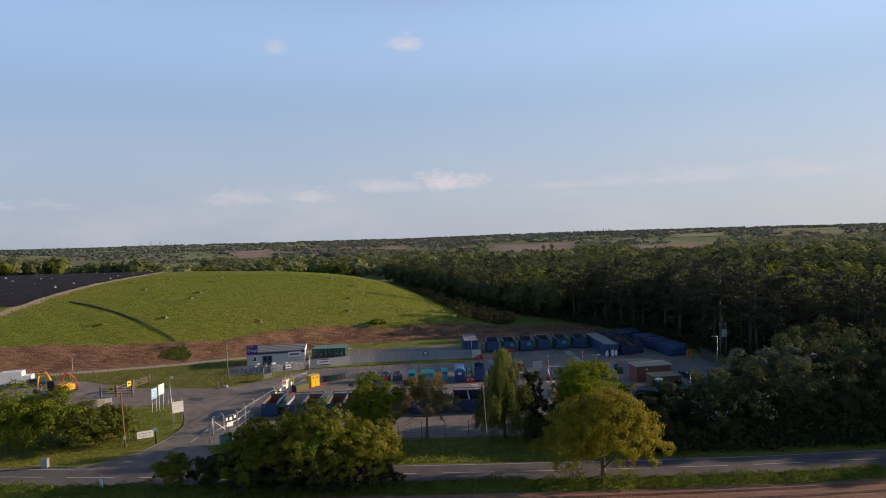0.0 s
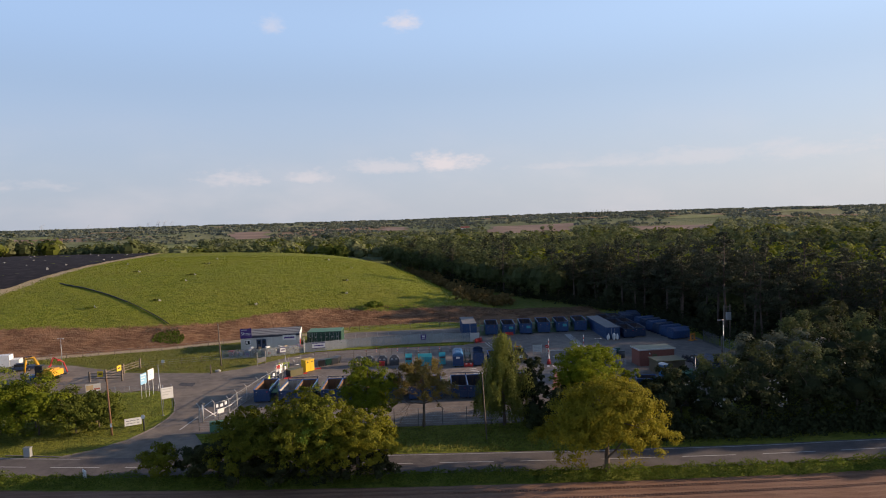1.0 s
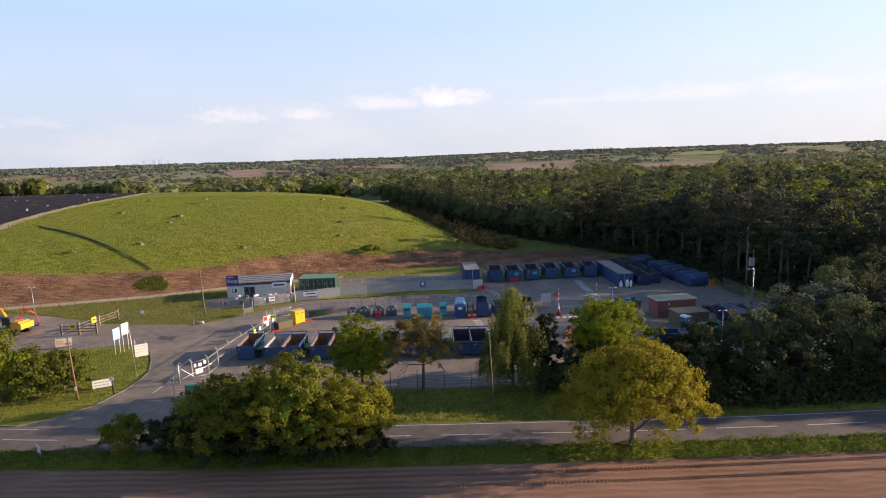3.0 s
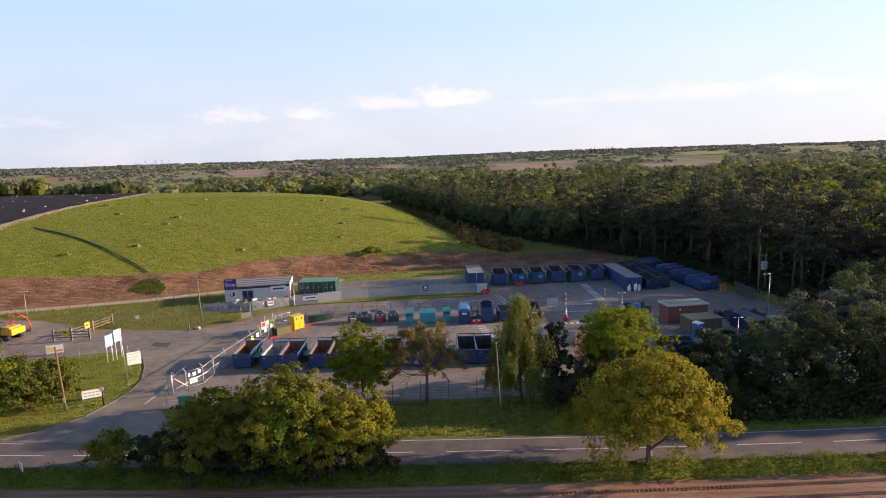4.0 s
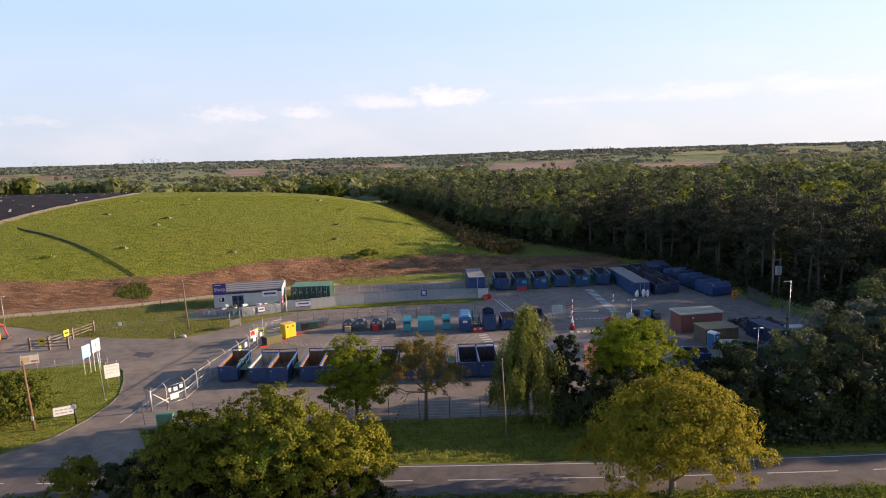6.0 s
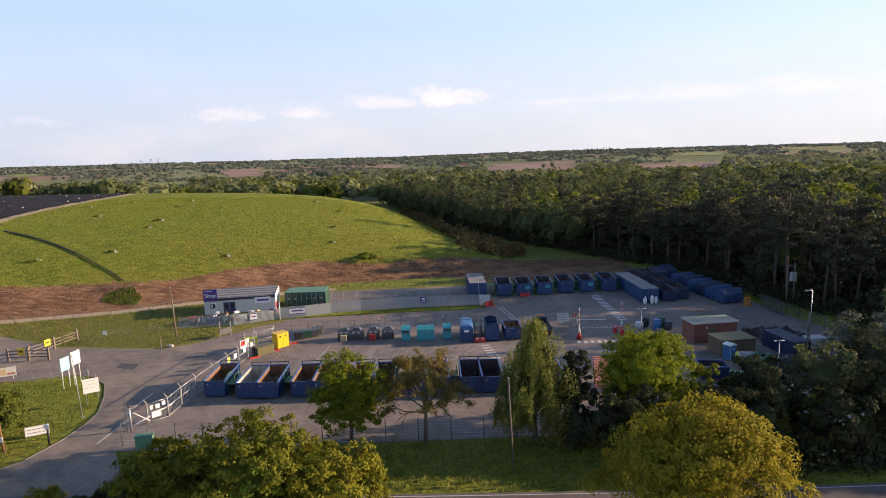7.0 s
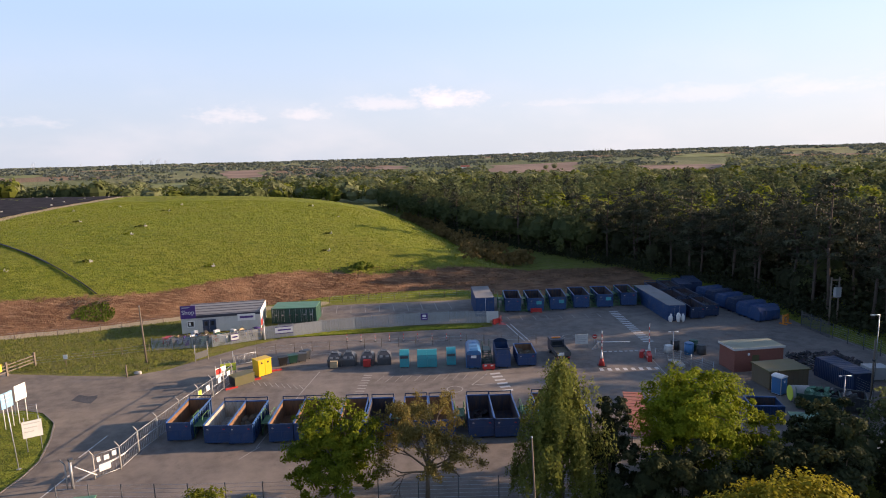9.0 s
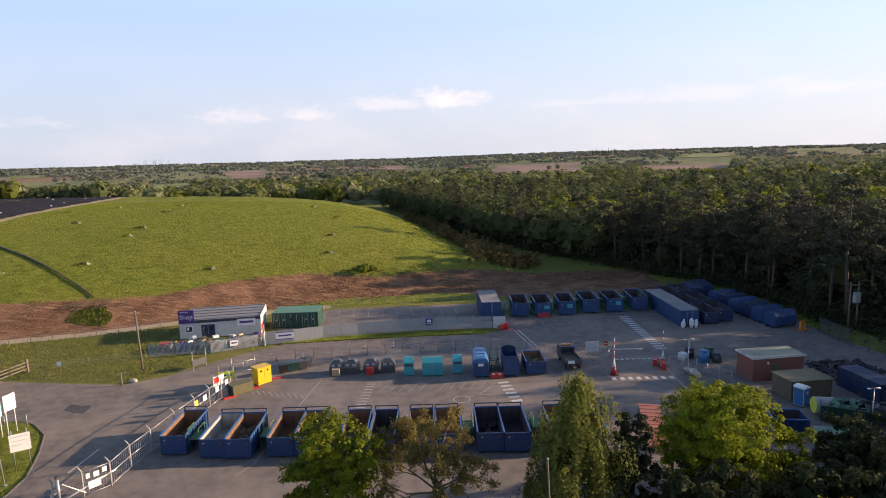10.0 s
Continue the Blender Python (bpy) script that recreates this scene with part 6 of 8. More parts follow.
# brick building, brown cabin, toilet, tanks
def brick_building():
    cx, cy, yaw = 39.9, 64.1, 6
    t = thing("brick_building", "small flat-roofed red brick building with a pale roof edge", "building", pose(cx, cy, 0.036, 0, 0, yaw))
    W, D, H = 6.5, 3.2, 2.85
    wall = part("wall", boxes((-W / 2, W / 2, -D / 2, -D / 2 + 0.22, 0, H), (-W / 2, W / 2, D / 2 - 0.22, D / 2, 0, H), (-W / 2, -W / 2 + 0.22, -D / 2 + 0.22, D / 2 - 0.22, 0, H), (W / 2 - 0.22, W / 2, -D / 2 + 0.22, D / 2 - 0.22, 0, H)), "brick", t)
    part("roof", boxes((-W / 2 - 0.12, W / 2 + 0.12, -D / 2 - 0.12, D / 2 + 0.12, H, H + 0.16), bevel=0.02), "rooftan", t, "mossy flat felt roof")
    part("fascia", boxes((-W / 2 - 0.16, W / 2 + 0.16, -D / 2 - 0.16, -D / 2 - 0.12, H - 0.06, H + 0.2), (-W / 2 - 0.16, -W / 2 - 0.12, -D / 2 - 0.12, D / 2 + 0.16, H - 0.06, H + 0.2)), "cream", t, "pale roof edge")
    d = part("door", boxes((-0.9, 0.0, -D / 2 - 0.05, -D / 2, 0.05, 2.05), bevel=0.01), "olive", t)
    part("handle", boxes((-0.15, -0.08, -D / 2 - 0.1, -D / 2 - 0.05, 1.0, 1.12)), "galv", d)
    part("lamp", boxes((-1.5, -1.3, -D / 2 - 0.15, -D / 2, 2.1, 2.35), bevel=0.02), "white", t)
    return t, W, D, H


brick_bld = brick_building()
t = thing("site_cabin", "brown flat-roofed timber site cabin", "cabin", pose(40.1, 58.0, 0.036, 0, 0, 6))
part("wall", boxes((-2.4, 2.4, -1.6, 1.6, 0.1, 2.2), bevel=0.02), "brown", t)
part("roof", boxes((-2.55, 2.55, -1.75, 1.75, 2.2, 2.34), bevel=0.02), "olive", t)
for k in range(9):
    part("batten", boxes((-2.3 + 0.575 * k - 0.03, -2.3 + 0.575 * k + 0.03, -1.63, -1.6, 0.12, 2.2)), "brown", t)
part("door", boxes((-2.1, -1.3, -1.65, -1.63, 0.12, 2.0)), "olive", t)
for sx in (-1, 1):
    for sy in (-1, 1):
        part("foot", boxes((sx * 2.1 - 0.15, sx * 2.1 + 0.15, sy * 1.3 - 0.15, sy * 1.3 + 0.15, 0, 0.1)), "concrete", t)

t = thing("portable_toilet", "blue portable toilet with a white domed roof", "toilet cabin", pose(38.5, 55.3, 0.036, 0, 0, 28))
part("body", boxes((-0.56, 0.56, -0.56, 0.56, 0.1, 2.05), bevel=0.04), "cream", t, "pale grey side walls")
d = part("door", boxes((-0.48, 0.48, -0.6, -0.56, 0.15, 1.98), bevel=0.015), "blue_light", t, "blue door with a white notice")
part("notice", boxes((-0.12, 0.12, -0.61, -0.6, 1.45, 1.7)), "white", d)
part("side_panel", boxes((-0.6, -0.56, -0.5, 0.5, 0.15, 1.98), bevel=0.01), "blue_light", t)
bm = bmesh.new()
for k in range(9):
    a0, a1 = math.pi * k / 9, math.pi * (k + 1) / 9
    vs = [bm.verts.new((-0.62 * math.cos(a), y, 2.05 + 0.22 * math.sin(a))) for a in (a0, a1) for y in (-0.62, 0.62)]
    bm.faces.new((vs[0], vs[2], vs[3], vs[1]))
    c = [bm.verts.new((0, y, 2.05)) for y in (-0.62, 0.62)]
    bm.faces.new((vs[0], c[0], vs[2])), bm.faces.new((vs[1], vs[3], c[1]))
bmesh.ops.remove_doubles(bm, verts=bm.verts, dist=0.001)
part("roof", bm, "white", t)
part("skid", boxes((-0.56, -0.4, -0.6, 0.6, 0, 0.1), (0.4, 0.56, -0.6, 0.6, 0, 0.1)), "black", t)
part("vent_pipe", rods(((0.45, 0.45, 2.05), (0.45, 0.45, 2.5), 0.05)), "black", t)

t = thing("fuel_tank", "horizontal barrel tank with a pale yellow end", "tank", pose(39.3, 52.9, 0.036, 0, 0, -10))
part("shell", rods(((-0.9, 0, 1.0), (1.0, 0, 1.0), 0.85), n=24), "concrete", t)
part("end_cap", rods(((-0.96, 0, 1.0), (-0.9, 0, 1.0), 0.8, 0.85), n=24), "limesign", t, "pale yellow-green end cap")
for s in (-0.6, 0.6):
    part("cradle", boxes((s - 0.1, s + 0.1, -0.7, 0.7, 0, 0.45), bevel=0.02), "darkgrey", t)
skip_thing(pose(42.0, 50.3, 0.036, 0, 0, 62), "scrap skips", "dark green open skip heaped with scrap", "inner", ("greenroof", 71, 1.5), 1.7, 4.0, False, "greenp")
skip_thing(pose(44.6, 50.0, 0.036, 0, 0, 62), "scrap skips", "dark skip heaped with scrap metal", "inner", ("darkgrey", 72, 1.5), 1.6, 3.6, False, "darkgrey")
skip_thing(pose(35.2, 49.4, 0.036, 0, 0, 80), "scrap skips", "blue skip tucked beside the brown cabin", "inner", None, 1.6, 3.2, False, "blue")

t = thing("shed", "low shed with a faded turquoise flat roof", "shed", pose(34.9, 42.6, 0.02, 0, 0, -12))
part("wall", boxes((-1.7, 1.7, -2.6, 2.6, 0, 2.2)), "darkgrey", t)
part("roof", boxes((-1.85, 1.85, -2.75, 2.75, 2.2, 2.32), bevel=0.02), "greenroof", t)
part("door", boxes((-1.74, -1.7, -0.5, 0.5, 0.02, 1.95)), "brown", t)

# red-roofed open bay behind the willow
t = thing("covered_bay", "long narrow shelter with a corrugated red roof", "shelter", pose(19.5, 46.6, 0.036, 0, 0, -13.5))
for k in range(24):
    y = -5.2 + 10.4 * k / 24
    part("roof_sheet", boxes((-1.0, 1.0, y, y + 0.38, 2.3 + 0.03 * (k % 2), 2.34 + 0.03 * (k % 2))), "tile_red", t)
for sx in (-0.9, 0.9):
    part("beam", boxes((sx - 0.05, sx + 0.05, -5.2, 5.2, 2.18, 2.3)), "wood", t)
    for y in (-5.0, -1.7, 1.7, 5.0):
        part("post", boxes((sx - 0.06, sx + 0.06, y - 0.06, y + 0.06, 0, 2.2)), "wood", t)

# stacked drums, sacks and bins near the lamp post
for x, y, mt, lab, h in ((34.4, 69.6, "blue_light", "blue plastic drum beside other waste", 1.5), (33.2, 71.4, "black", "black waste tank on the paving", 1.3), (35.6, 71.0, "greenp", "dark green drum by the brick building", 1.4), (32.0, 70.6, "cream", "pale plastic tub beside other waste", 0.9), (36.0, 69.4, "darkgrey", "dark grey drum by the brick building", 1.2)):
    t = thing("drum", lab, "drum", pose(x, y, 0.036), "drums by the brick building")
    part("shell", rods(((0, 0, 0), (0, 0, h), 0.62, 0.6), n=16), mt, t)
    part("lid", rods(((0, 0, h), (0, 0, h + 0.1), 0.64, 0.45), n=16), mt, t)
t = thing("waste_heap", "heap of pale sacks at the foot of the lamp post", "heap", pose(30.9, 65.6, 0.036), kind="stuff")
bm = bmesh.new()
for k in range(14):
    quad_box(bm, -0.3, 0.3, -0.22, 0.22, -0.14, 0.14, m=pose(rngY.uniform(-0.7, 0.7), rngY.uniform(-1.4, 1.0), 0.14 + 0.35 * rngY.random(), *rngY.uniform(-25, 25, 3)))
part("sacks", rounded(bm, 0.06), "sandbag", t)
t = thing("scrap_heap", "dark heap of scrap metal and timber beside the fence", "heap", pose(50, 63, 0.036), kind="stuff")
bm = bmesh.new()
bm2 = bmesh.new()
for k in range(420):
    s = rngY.uniform(0.1, 0.55)
    x_, y_ = np.clip(rngY.normal(size=2), -1.7, 1.7) * (2.0, 2.7)
    top = 1.3 * math.exp(-(x_ / 2.2) ** 2 - (y_ / 3.0) ** 2)
    quad_box(bm if k % 3 else bm2, -s, s, -0.4 * s, 0.4 * s, -0.06, 0.06, m=pose(x_, y_, 0.1 + top * rngY.random(), *rngY.uniform(-40, 40, 3)))
part("scrap", bm, "scrap", t)
part("rusty_scrap", bm2, "inner", t)
t = thing("water_tank", "pale plastic tank beside the scrap heap", "tank", pose(51.8, 58.6, 0.036))
part("shell", boxes((-1.2, 1.2, -0.8, 0.8, 0.1, 1.6), bevel=0.3), "cream", t)
part("cradle", boxes((-1.1, 1.1, -0.7, 0.7, 0, 0.1)), "wood", t)
container_thing("storage_container", "dark blue steel container beside the scrap heap", pose(47.6, 54.6, 0.036, 0, 0, 6), 6.0, 2.5, 2.3, "navy", "navy", "containers by the wood")
t = thing("machine_frame", "orange steel frame standing at the yard's edge", "frame", pose(54.8, 81.9, 0.036, 0, 0, 30))
for s in (-1, 1):
    part("upright", boxes((s * 0.6 - 0.1, s * 0.6 + 0.1, -0.12, 0.12, 0, 1.5), bevel=0.02), "amber", t)
    part("foot", boxes((s * 0.6 - 0.15, s * 0.6 + 0.15, -0.6, 0.6, 0, 0.15), bevel=0.02), "amber", t)
part("cross_bar", boxes((-0.5, 0.5, -0.1, 0.1, 1.2, 1.45), bevel=0.02), "amber", t)
part("brace", rods(((-0.5, 0, 0.2), (0.5, 0, 1.2), 0.07)), "amber", t)

# ---- gate, fences, signs, shop ----
def palisade(name, label, pts, h, mat, bay=2.75, n=17, group=""):
    """A palisade fence along a line: each post, rail and pale is a part."""
    t = thing(name, label, "fence", None, group)
    bm = bmesh.new()
    vs = [bm.verts.new(c) for c in ((-0.046, 0, 0.06), (0.046, 0, 0.06), (0.046, 0, h - 0.1), (0, 0, h), (-0.046, 0, h - 0.1), (-0.018, 0.02, 0.06), (-0.018, 0.02, h - 0.1), (0.018, 0.02, 0.06), (0.018, 0.02, h - 0.1))]
    bm.faces.new((vs[0], vs[1], vs[2], vs[3], vs[4]))
    bm.faces.new((vs[0], vs[5], vs[6], vs[4])), bm.faces.new((vs[1], vs[2], vs[8], vs[7]))
    me_pale = None
    me_post = None
    for (x0, y0), (x1, y1) in zip(pts, pts[1:]):
        L = math.hypot(x1 - x0, y1 - y0)
        k = max(1, round(L / bay))
        a = math.degrees(math.atan2(y1 - y0, x1 - x0))
        for i in range(k):
            at0 = pose(x0 + (x1 - x0) * i / k, y0 + (y1 - y0) * i / k, 0.02, 0, 0, a)
            w_ = L / k
            for z in (0.35, h - 0.5):
                r_ = part("rail", boxes((0, w_, 0.02, 0.06, z, z + 0.06)), mat, t)
                r_.matrix_basis = at0
            if me_post is None:
                ob = part("post", boxes((-0.05, 0.05, 0.06, 0.14, 0, h + 0.05)), mat, t)
                me_post = ob.data
                ob.matrix_basis = at0
            else:
                share("post", me_post, t, at0)
            for q in range(n):
                m_ = at0 @ Matrix.Translation((w_ * (q + 0.5) / n, 0, 0))
                if me_pale is None:
                    ob = part("pale", bm, mat, t)
                    me_pale = ob.data
                    ob.matrix_basis = m_
                else:
                    share("pale", me_pale, t, m_)
    return t


GREY = [(-42.1, 79.6), (-33.3, 80.2), (-30.9, 81.3), (-26.4, 83.4)]
palisade("palisade_fence", "grey galvanised palisade fence in front of the shop", GREY, 1.9, "grey", n=17, group="grey palisade fences")
palisade("palisade_fence", "grey galvanised palisade fence along the car park", [(-26.4, 83.4), (-22.1, 84.3), (-17.9, 85.8), (-12.7, 87.0), (-4.7, 88.2), (2.5, 88.5), (8.6, 88.2)], 2.1, "grey", n=22, group="grey palisade fences")
t = thing("fence_end_board", "pale board closing the end of the palisade fence", "board", pose(8.7, 88.1, 0.02))
part("board", boxes((0, 2.0, -0.04, 0.0, 0.1, 2.0), bevel=0.01), "cream", t)
part("end_post", rods(((2.05, 0, 0), (2.05, 0, 2.4), 0.08), n=8), "wood", t)
part("block", boxes((0.6, 1.5, -0.7, -0.1, 0.14, 0.5), bevel=0.03), "beige", t)
t = thing("blue_notice", "small blue notice on the palisade fence", "sign", pose(-1.5, 88.1, 0.02))
part("panel", boxes((-0.55, 0.55, -0.04, 0, 0.9, 2.0), bevel=0.01), "purple_sign", t)
part("picture", boxes((-0.3, 0.3, -0.046, -0.04, 1.4, 1.8)), "white", t)
part("text_bar", boxes((-0.4, 0.4, -0.046, -0.04, 1.1, 1.2)), "white", t)


def banner(m, w, h, label, parent=None):
    t = thing("banner", label, "banner", m, "white and purple banners")
    part("sheet", boxes((-w / 2, w / 2, -0.02, 0, 0, h)), "white", t)
    part("text_bar", boxes((-w * 0.34, w * 0.38, -0.028, -0.02, h * 0.42, h * 0.62)), "purple_sign", t, "dark purple line of writing")
    part("border", boxes((-w / 2, w / 2, -0.028, -0.02, 0, h * 0.1), (-w / 2, w / 2, -0.028, -0.02, h * 0.9, h)), "purple_sign", t)
    return t


banner(pose(-23.4, 83.75, 0.75, 0, 0, 12), 2.7, 1.15, "white banner with purple writing tied to the palisade fence")
banner(pose(-30.3, 81.35, 0.6, 0, 0, 25), 1.1, 1.1, "small pink and white banner tied to the palisade fence")

# the shop cabin
shop = thing("shop_cabin", "long grey portable cabin shop with a dark blue fascia", "cabin", pose(-34.7, 88.6, 0.02, 0, 0, 8))
W, D, H = 12.4, 7.3, 2.95
part("wall", boxes((-W / 2, W / 2, 0.0, 0.12, 0.1, H - 0.45), (-W / 2, W / 2, D - 0.12, D, 0.1, H - 0.1), (-W / 2, -W / 2 + 0.12, 0.12, D - 0.12, 0.1, H - 0.1), (W / 2 - 0.12, W / 2, 0.12, D - 0.12, 0.1, H - 0.1)), "cream", shop)
for k in range(24):
    x = -W / 2 + 0.26 + k * (W - 0.52) / 23
    part("cladding_rib", boxes((x - 0.02, x + 0.02, -0.02, 0, 0.12, H - 0.45)), "cream", shop)
part("fascia", boxes((-W / 2 - 0.05, W / 2 + 0.05, -0.06, 0.06, H - 0.4, H + 0.04), bevel=0.01), "slate", shop, "dark slate-blue fascia board")
bm = bmesh.new()
vs = [bm.verts.new(c) for c in ((-W / 2, 0.06, H), (W / 2, 0.06, H), (W / 2, D, H + 0.35), (-W / 2, D, H + 0.35), (-W / 2, 0.06, H - 0.12), (W / 2, 0.06, H - 0.12), (W / 2, D, H + 0.2), (-W / 2, D, H + 0.2))]
for f in ((0, 1, 2, 3), (7, 6, 5, 4), (0, 4, 5, 1), (1, 5, 6, 2), (2, 6, 7, 3), (3, 7, 4, 0)):
    bm.faces.new([vs[i] for i in f])
part("roof", bm, "roofgrey", shop, "weathered grey sheet roof")
for k in range(5):
    y = 0.6 + k * (D - 1.0) / 4
    z = H + 0.35 * (y - 0.06) / D
    part("roof_seam", boxes((-W / 2, W / 2, y - 0.16, y + 0.16, z - 0.02, z + 0.05)), "darkgrey", shop)
part("gable_board", boxes((W / 2, W / 2 + 0.06, 0, D, 1.6, H + 0.2), bevel=0.01), "white", shop, "white board on the end wall")
part("gable_sign", boxes((W / 2, W / 2 + 0.08, 0.3, 1.6, 0.5, 1.55)), "red", shop, "red notice on the end wall")
win = part("window", boxes((-5.35, -4.15, -0.06, -0.02, 1.05, 2.15), bevel=0.01), "white", shop, "white window frame")
part("pane", boxes((-5.2, -4.3, -0.075, -0.06, 1.2, 2.0)), "glass", win)
part("poster", boxes((-5.05, -4.75, -0.085, -0.076, 1.4, 1.9)), "white", win)
for s, x in ((0, -2.9), (1, -1.85)):
    d = part("door", boxes((x, x + 1.0, -0.07, -0.02, 0.15, 2.2), bevel=0.01), "navy", shop, "dark blue door")
    part("pane", boxes((x + 0.25, x + 0.75, -0.085, -0.07, 1.2, 1.9)), "glass", d)
part("shop_banner", boxes((2.6, 5.4, -0.1, -0.065, 1.65, 2.75), bevel=0.01), "white", shop, "white banner with purple writing")
part("banner_bar", boxes((2.95, 5.1, -0.11, -0.1, 2.05, 2.4)), "purple_sign", shop)
for x in (-5.5, -2, 2, 5.5):
    part("foot", boxes((x - 0.2, x + 0.2, 0.3, D - 0.3, 0, 0.1)), "concrete", shop)
sign = part("sign_board", boxes((-W / 2 + 0.02, -W / 2 + 2.35, -0.18, -0.08, H - 0.35, H + 1.75), bevel=0.015), "purple_sign", shop, "square purple sign board")
for x in (-W / 2 + 0.3, -W / 2 + 2.0):
    part("sign_strut", rods(((x, -0.06, H + 1.3), (x, 1.2, H + 0.1), 0.03), n=6), "galv", shop)
words("lettering", "Shop", 1.0, pose(-W / 2 + 1.18, -0.19, H + 0.62, 90, 0, 0), "white", sign)
part("text_bar", boxes((-W / 2 + 0.25, -W / 2 + 1.5, -0.186, -0.18, H + 1.38, H + 1.52)), "cream", sign)

rngS = np.random.default_rng(33)
goods = ("cream", "red", "wood", "beige", "darkgrey", "white", "brown", "blue_light", "greenp", "purple_sign")
kinds = ("armchair", "crate", "cabinet", "bicycle_frame", "table")
for k in range(95):
    x = -42 + 15.5 * rngS.random() ** 0.8
    y = 81.0 + 0.16 * (x + 42) + 4.2 * rngS.random()
    kind_ = kinds[k % 5]
    mt = goods[rngS.integers(0, len(goods))]
    t = thing(kind_, "second-hand " + kind_.replace("_", " ") + " set out for sale by the shop", "furniture", pose(x, y, 0.0, 0, 0, rngS.uniform(0, 180)), "goods outside the shop")
    if kind_ == "armchair":
        part("seat", boxes((-0.4, 0.4, -0.4, 0.4, 0.12, 0.45), bevel=0.06), mt, t)
        part("backrest", boxes((-0.4, 0.4, 0.25, 0.45, 0.45, 0.95), bevel=0.06), mt, t)
        for s in (-1, 1):
            part("armrest", boxes((s * 0.42 - 0.08, s * 0.42 + 0.08, -0.4, 0.3, 0.12, 0.65), bevel=0.04), mt, t)
        part("base", boxes((-0.38, 0.38, -0.38, 0.38, 0, 0.12)), "black", t)
    elif kind_ == "crate":
        for s in range(3):
            part("slat", boxes((-0.45, 0.45, -0.32, -0.28, 0.03 + 0.22 * s, 0.2 + 0.22 * s), (-0.45, 0.45, 0.28, 0.32, 0.03 + 0.22 * s, 0.2 + 0.22 * s)), mt, t)
        for s in (-1, 1):
            part("end", boxes((s * 0.45 - 0.02, s * 0.45 + 0.02, -0.3, 0.3, 0, 0.66)), mt, t)
        part("bottom", boxes((-0.43, 0.43, -0.28, 0.28, 0.0, 0.03)), mt, t)
    elif kind_ == "cabinet":
        part("body", boxes((-0.45, 0.45, -0.25, 0.25, 0.05, 1.1), bevel=0.015), mt, t)
        for s in (-1, 1):
            d = part("door", boxes((min(0.01 * s, 0.43 * s), max(0.01 * s, 0.43 * s), -0.28, -0.25, 0.1, 1.05)), mt, t)
            part("knob", boxes((s * 0.07 - 0.02, s * 0.07 + 0.02, -0.31, -0.28, 0.55, 0.59)), "galv", d)
        part("plinth", boxes((-0.42, 0.42, -0.22, 0.22, 0, 0.05)), "black", t)
    elif kind_ == "bicycle_frame":
        part("tube_set", rods(((-0.5, 0, 0.35), (0.0, 0, 0.35), 0.025), ((0, 0, 0.35), (0.4, 0, 0.85), 0.025), ((-0.15, 0, 0.85), (0.4, 0, 0.85), 0.025), ((0, 0, 0.35), (-0.18, 0, 0.95), 0.025), ((0.4, 0, 0.95), (0.55, 0, 0.35), 0.025), n=6), mt, t)
        for x_ in (-0.5, 0.55):
            bm = bmesh.new()
            rings = [[bm.verts.new((x_ + math.cos(a) * (0.33 + 0.025 * math.cos(c)), 0.025 * math.sin(c), 0.35 + math.sin(a) * (0.33 + 0.025 * math.cos(c)))) for c in (0, 1.26, 2.51, 3.77, 5.03)] for a in np.linspace(0, 2 * math.pi, 15)[:-1]]
            for i in range(14):
                for j in range(5):
                    bm.faces.new((rings[i][j], rings[(i + 1) % 14][j], rings[(i + 1) % 14][(j + 1) % 5], rings[i][(j + 1) % 5]))
            part("wheel", bm, "rubber", t)
        part("saddle", boxes((-0.32, -0.08, -0.06, 0.06, 0.93, 1.0), bevel=0.03), "black", t)
    else:
        part("tabletop", boxes((-0.6, 0.6, -0.4, 0.4, 0.7, 0.75), bevel=0.01), mt, t)
        for sx in (-1, 1):
            for sy in (-1, 1):
                part("leg", boxes((sx * 0.54 - 0.03, sx * 0.54 + 0.03, sy * 0.34 - 0.03, sy * 0.34 + 0.03, 0, 0.7)), mt, t)

# green store
gs = container_thing("green_container", "dark green steel storage container with a pale green roof", pose(-23.7, 92.3, 0.03, 0, 0, 0), 4.6, 7.6, 2.65, "greenp", "greenroof", rib=0.5)
for k in range(3):
    for s in (0, 1):
        x = -3.6 + 2.42 * k + 1.2 * s
        d = part("door", boxes((x, x + 1.12, -0.04, 0.02, 0.2, 2.45), bevel=0.015), "greenp", gs)
        for r in (0.3, 0.75):
            part("lock_rod", rods(((x + r, -0.07, 0.25), (x + r, -0.07, 2.4), 0.022), n=6), "galv" if k != 1 else "greenp", d)
        part("label_plate", boxes((x + 0.35, x + 0.7, -0.05, -0.04, 1.3, 1.55)), "cream", d)


def pole(name, x, y, h, r, mat, label, category="pole", lean=(0, 0), z=0.0):
    t = thing(name, label, category, pose(x, y, z))
    part("shaft", rods(((0, 0, -0.3), (lean[0], lean[1], h), r, r * 0.7), n=10), mat, t)
    return t


